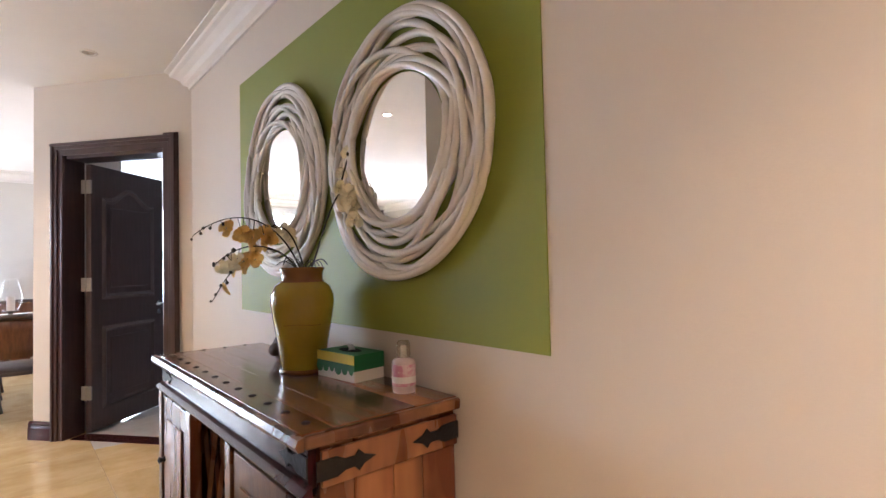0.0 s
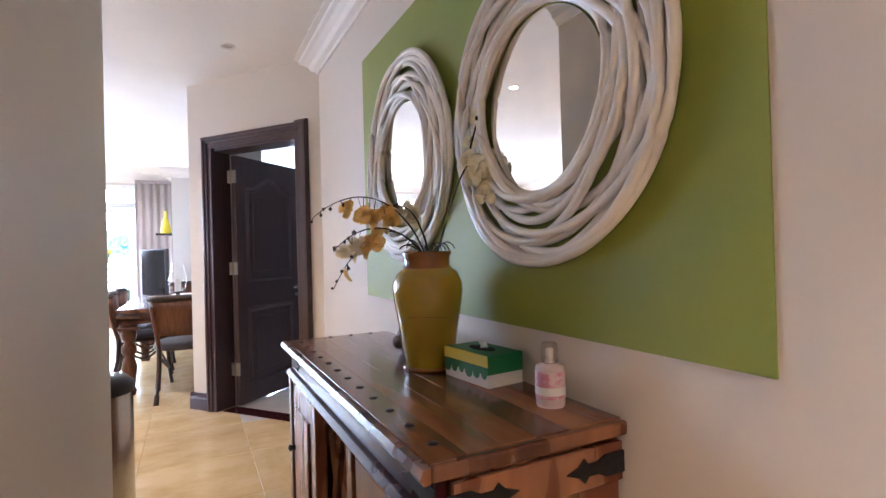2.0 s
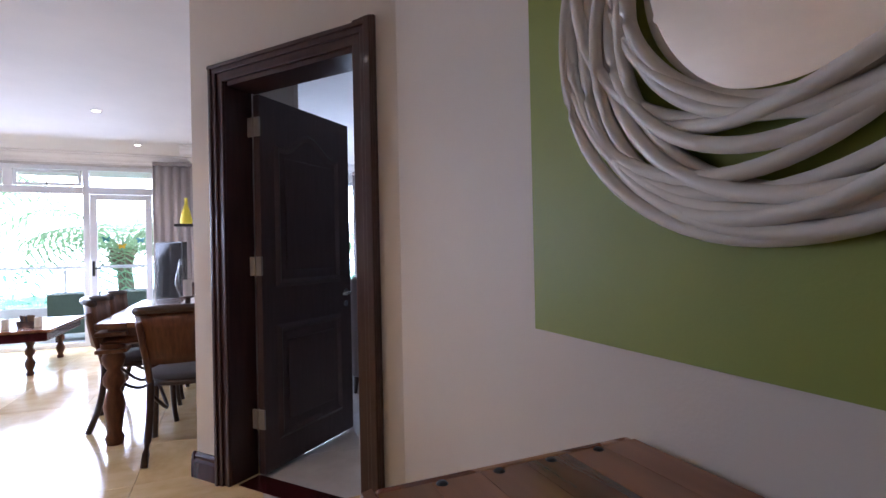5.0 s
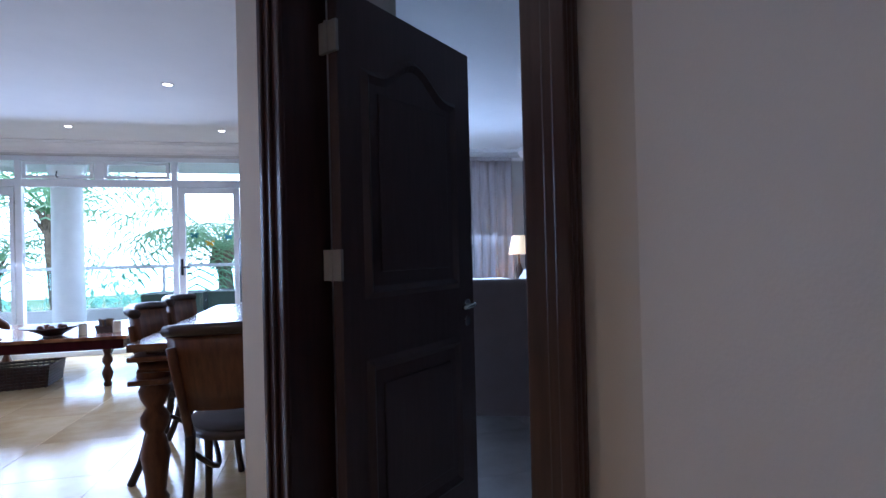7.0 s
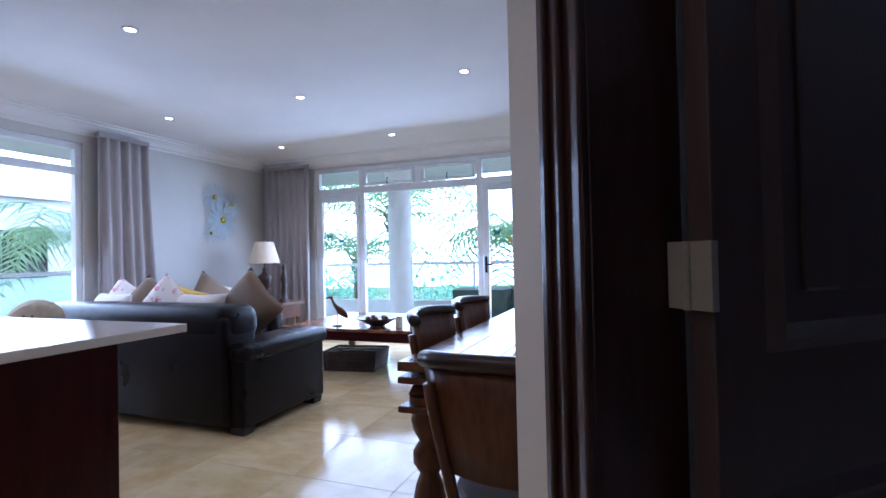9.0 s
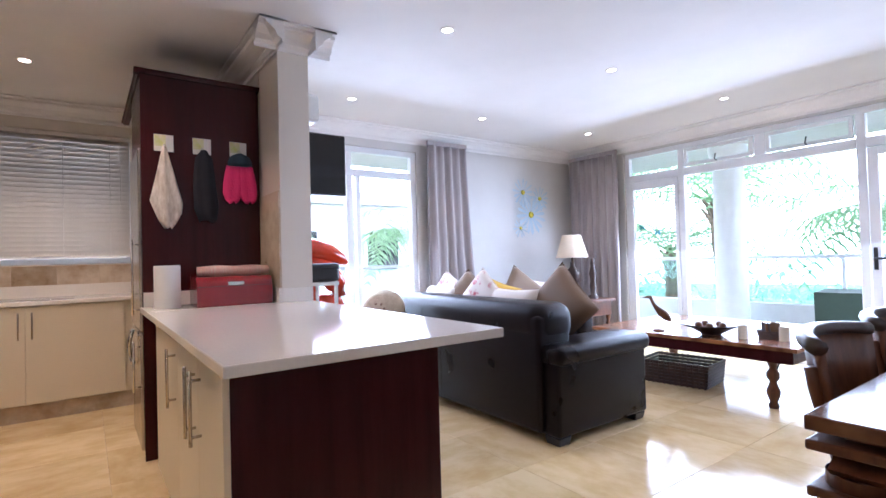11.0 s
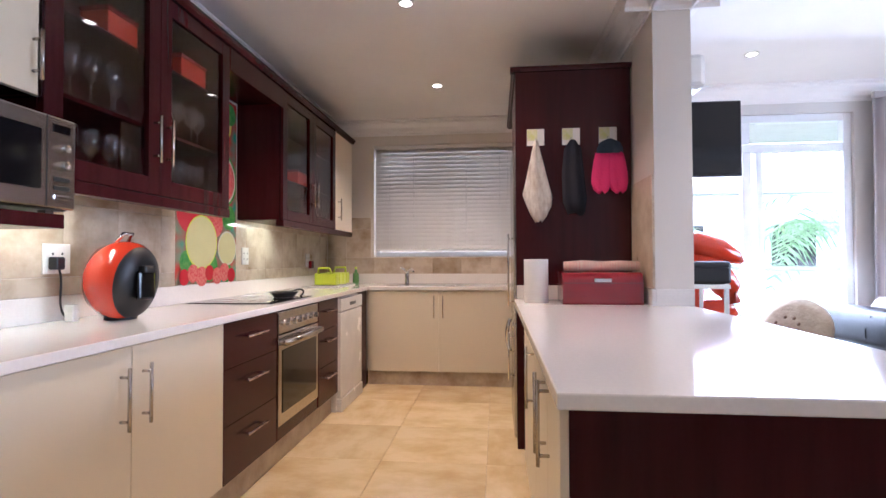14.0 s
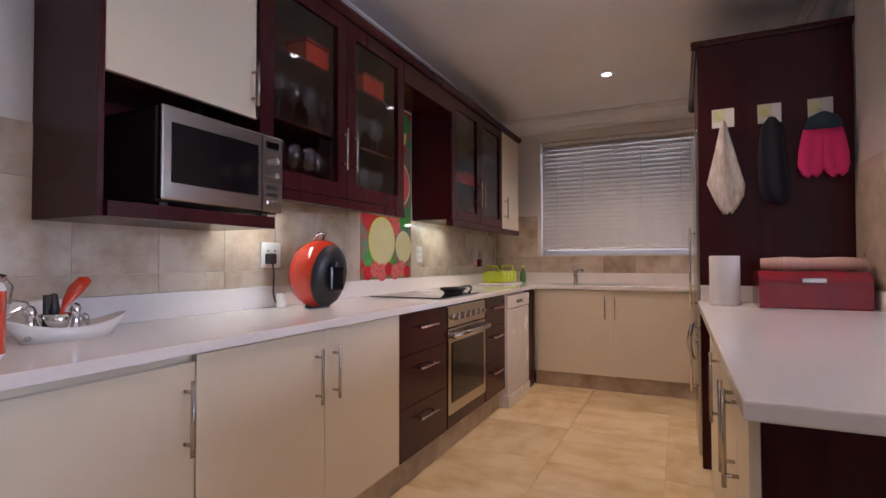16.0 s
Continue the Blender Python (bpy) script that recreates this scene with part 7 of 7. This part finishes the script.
for i, (x, z, m_) in enumerate(((1.22, 1.42, "teal"), (1.40, 1.32, "yellow"), (1.62, 1.4, "blue"), (-1.2, 1.45, "teal"), (-1.0, 1.38, "blue"))):
    bf = thing("butterfly_sticker", m_ + " butterfly sticker on the window glass", "sticker", (x, WY + 0.034, z), group="butterfly stickers")
    colr = {"teal": (0.03, 0.2, 0.22), "yellow": (0.75, 0.45, 0.02), "blue": (0.1, 0.35, 0.45)}[m_]
    bfm = mat(m_ + "_sticker", colr, 0.4)
    for s in (-1, 1):
        b = bmesh.new()
        vs = [b.verts.new((s * px, 0.0012 * (k % 2), pz)) for k, (px, pz) in enumerate(((0.0, -0.01), (0.03, -0.035), (0.045, -0.01), (0.025, 0.005), (0.055, 0.02), (0.05, 0.04), (0.02, 0.03), (0.0, 0.01)))]
        b.faces.new(vs)
        part("wing", b, bfm, bf)


def palm(x, y, base, height, seed, spread=2.4, n=20):
    t = thing("palm_tree", "feathery green palm tree outside the window", "palm tree", (x, y, base))
    rn = random.Random(seed)
    pts = [Vector((0.25 * math.sin(z * 0.4 + seed), 0.2 * math.sin(z * 0.3), z)) for z in np.linspace(0, height, 14)]
    part("trunk", tube(pts, [0.24 - 0.1 * i / 13 + 0.012 * (i % 2) for i in range(14)], 14), BARK, t, "", True)
    for k in range(16):
        a = k * 2.4
        part("old_frond_base", tube([pts[-1] + Vector((0.1 * math.cos(a), 0.1 * math.sin(a), -0.12 - 0.07 * (k % 6))), pts[-1] + Vector((0.3 * math.cos(a), 0.3 * math.sin(a), 0.16 - 0.06 * (k % 6)))], [0.06, 0.025], 6), BARK, t)
    top = pts[-1]
    for k in range(n):
        a = 2 * math.pi * k / n + rn.uniform(-0.2, 0.2)
        up = rn.uniform(0.2, 1.25)
        ln = spread * rn.uniform(0.8, 1.1)
        d = Vector((math.cos(a), math.sin(a), 0))
        cv = bez([top, top + d * ln * 0.3 + Vector((0, 0, ln * 0.42 * up)), top + d * ln * 0.75 + Vector((0, 0, ln * 0.42 * up)), top + d * ln + Vector((0, 0, ln * (0.3 * up - 0.45)))], 22)
        verts, faces = [], []
        b = tube(cv, [0.022 - 0.018 * i / 21 for i in range(22)], 5)
        for i in range(3, 22):
            tang = (cv[min(i + 1, 21)] - cv[i - 1]).normalized()
            side = tang.cross(Vector((0, 0, 1))).normalized()
            w = ln * 0.30 * math.sin(math.pi * (0.12 + 0.85 * i / 21)) ** 0.7
            for s in (-1, 1):
                tip = cv[i] + side * s * w + tang * w * 0.55 - Vector((0, 0, w * rn.uniform(0.25, 0.7)))
                mid = cv[i] + side * s * w * 0.5 + tang * w * 0.25 - Vector((0, 0, w * 0.08))
                v = [b.verts.new(p) for p in (cv[i] - tang * 0.02, mid - tang * 0.022, tip, mid + tang * 0.022, cv[i] + tang * 0.02)]
                b.faces.new(v)
        part("frond", b, LEAF, t)
    return t


palm(0.35, 12.3, -3.2, 4.5, 1, 2.6, 24)
palm(-3.0, 12.6, -3.2, 5.4, 2, 3.2, 22)
palm(-4.6, 13.5, -3.2, 4.3, 3, 2.8, 16)
palm(2.6, 13.8, -3.2, 4.8, 4, 2.8, 20)
palm(-7.5, 7.5, -3.2, 4.6, 5)
palm(-9.0, 3.2, -3.2, 4.4, 6)
palm(5.6, 15.0, -3.2, 4.4, 7)


def shrub(x, y, z, r, seed):
    t = thing("shrub", "dense green garden shrub", "shrub", (x, y, -3.2))
    rn = random.Random(seed)
    b = bmesh.new()
    for k in range(620 if r < 2 else 1000):
        v = Vector((rn.gauss(0, 1), rn.gauss(0, 1), rn.gauss(0, 1))).normalized() * r * rn.uniform(0.55, 1.05)
        v.z = abs(v.z) * 0.9
        v += Vector((0, 0, z + 3.2 - r * 0.2)) * rn.uniform(0.35, 1.0)
        q = Euler((rn.uniform(0, 6), rn.uniform(0, 6), 0)).to_matrix()
        s = rn.uniform(0.08, 0.16) * (1 if r < 2 else 1.7)
        b.faces.new([b.verts.new(v + q @ Vector(p) * s) for p in ((-1, 0, 0), (0, -0.45, 0.1), (1, 0, 0), (0, 0.45, 0.1))])
    part("crown", b, BUSH, t)
    for k in range(4):
        part("stem", tube([(0.2 * math.cos(k * 1.6), 0.2 * math.sin(k * 1.6), 0), (0.5 * math.cos(k * 1.6), 0.5 * math.sin(k * 1.6), z + 2.4)], [0.06, 0.02], 6), BARK, t)


for i, (x, y, z, r) in enumerate(((-1.2, 13.0, -0.6, 1.4), (1.6, 14.5, -0.4, 1.5), (4.2, 13.5, -0.5, 1.3), (-3.2, 15.0, -0.2, 1.6), (-5.4, 12.0, -0.4, 1.5), (-8.0, 5.0, -0.3, 1.5), (-8.5, 9.5, -0.2, 1.6), (-7.6, 1.5, -0.4, 1.4), (7.0, 14.0, 0.0, 1.6), (-4.0, 21.0, -1.6, 2.6), (1.5, 22.0, -1.3, 2.6), (6.5, 21.0, -1.2, 2.8), (-9.5, 19.0, -1.2, 2.8))):
    shrub(x, y, z, r, 30 + i)
setting("boundary_wall", box(-4.5, -4.3, -4.5, 1.6, -3.2, 4.2), PAINT, "cream rendered wall of the next building outside the kitchen", "wall")
neigh = thing("neighbour_house", "pale rendered neighbouring house across the garden", "house", (-16, 8, -3.2))
part("wall", box(-3, 3, -6, 6, 0, 6.2), PARAP, neigh)
part("roof", prism([(-3.3, -6.3), (3.3, -6.3), (3.3, 6.3), (-3.3, 6.3)], 6.2, 6.6), GREYP, neigh)
for y in (-4.5, -1.5, 1.5, 4.5):
    for z in (1.0, 4.0):
        w = part("window", box(3.0, 3.04, y - 0.6, y + 0.6, z, z + 1.3), BLACKG, neigh)
        part("frame", box(3.0, 3.06, y - 0.7, y - 0.6, z - 0.1, z + 1.4), FRAME, w)

# ---- tiles, last ----
T = 0.6
tile_bm = box(-T / 2 + 0.0008, T / 2 - 0.0008, -T / 2 + 0.0008, T / 2 - 0.0008, -0.006, 0.0, 0.0012, 1)
tile_me = bpy.data.meshes.new("floor_tile")
tile_bm.to_mesh(tile_me)
tile_bm.free()
tile_me.materials.append(STONE)
mtile = tile_me.copy()
mtile.materials.clear()
mtile.materials.append(MARBLE)
floor_ob = bpy.data.objects["floor"]
rnd = random.Random(9)
for i in range(-5, 10):
    for j in range(-9, 12):
        x, y = 0.18 + i * T, 0.22 + j * T
        inside_live = -2.95 < x < 3.2 and -0.3 < y < 6.9
        inside_hall = 2.0 < x < 3.5 and -5.4 < y < 0.3
        bed_side = (x - A.x) * NN.x + (y - A.y) * NN.y > 0.08 and x > 2.6
        bed_zone = bed_side and (x > 3.05 or y < 2.1)
        if x > 5.9 or y > 6.95:
            continue
        if bed_zone and y > -0.7 and x < 5.8:
            o = new("floor_tile", mtile)
        elif (inside_live or inside_hall) and not bed_zone:
            o = new("floor_tile", tile_me)
        else:
            continue
        o.parent = floor_ob
        o.location = (x, y, 0)
        o.rotation_euler = (0, 0, rnd.choice((0, 1, 2, 3)) * math.pi / 2)


def wall_tiles(parent, place, u0, u1, rows_, w):
    for z0, z1, off in rows_:
        u = u0 - off
        while u < u1 - 0.01:
            a, c = max(u, u0), min(u + w, u1)
            if c - a > 0.02:
                o = mesh_ob("wall_tile", box(a + 0.0004, c - 0.0004, 0, 0.007, z0 + 0.0004, z1 - 0.0004, 0.0012, 1), TILEW, parent)
                o.matrix_local = place
            u += w


ks = bpy.data.objects["wall_kitchen_south"]
wall_tiles(ks, pose(0, KY, 0), -2.96, 2.12, ((1.0, 1.075, 0.1), (1.075, 1.375, 0.1), (1.375, 1.54, 0.1)), 0.3)
kwst = bpy.data.objects["wall_kitchen_west"]
wall_tiles(kwst, pose(KX, 0, 0, 0, 0, 90) @ Matrix.Diagonal((1, -1, 1, 1)), -0.57, 1.96, ((1.0, 1.165, 0.1),), 0.3)
wall_tiles(kwst, pose(KX, 0, 0, 0, 0, 90) @ Matrix.Diagonal((1, -1, 1, 1)), -0.57, -0.11, ((1.165, 1.465, 0.1), (1.465, 1.58, 0.1)), 0.3)
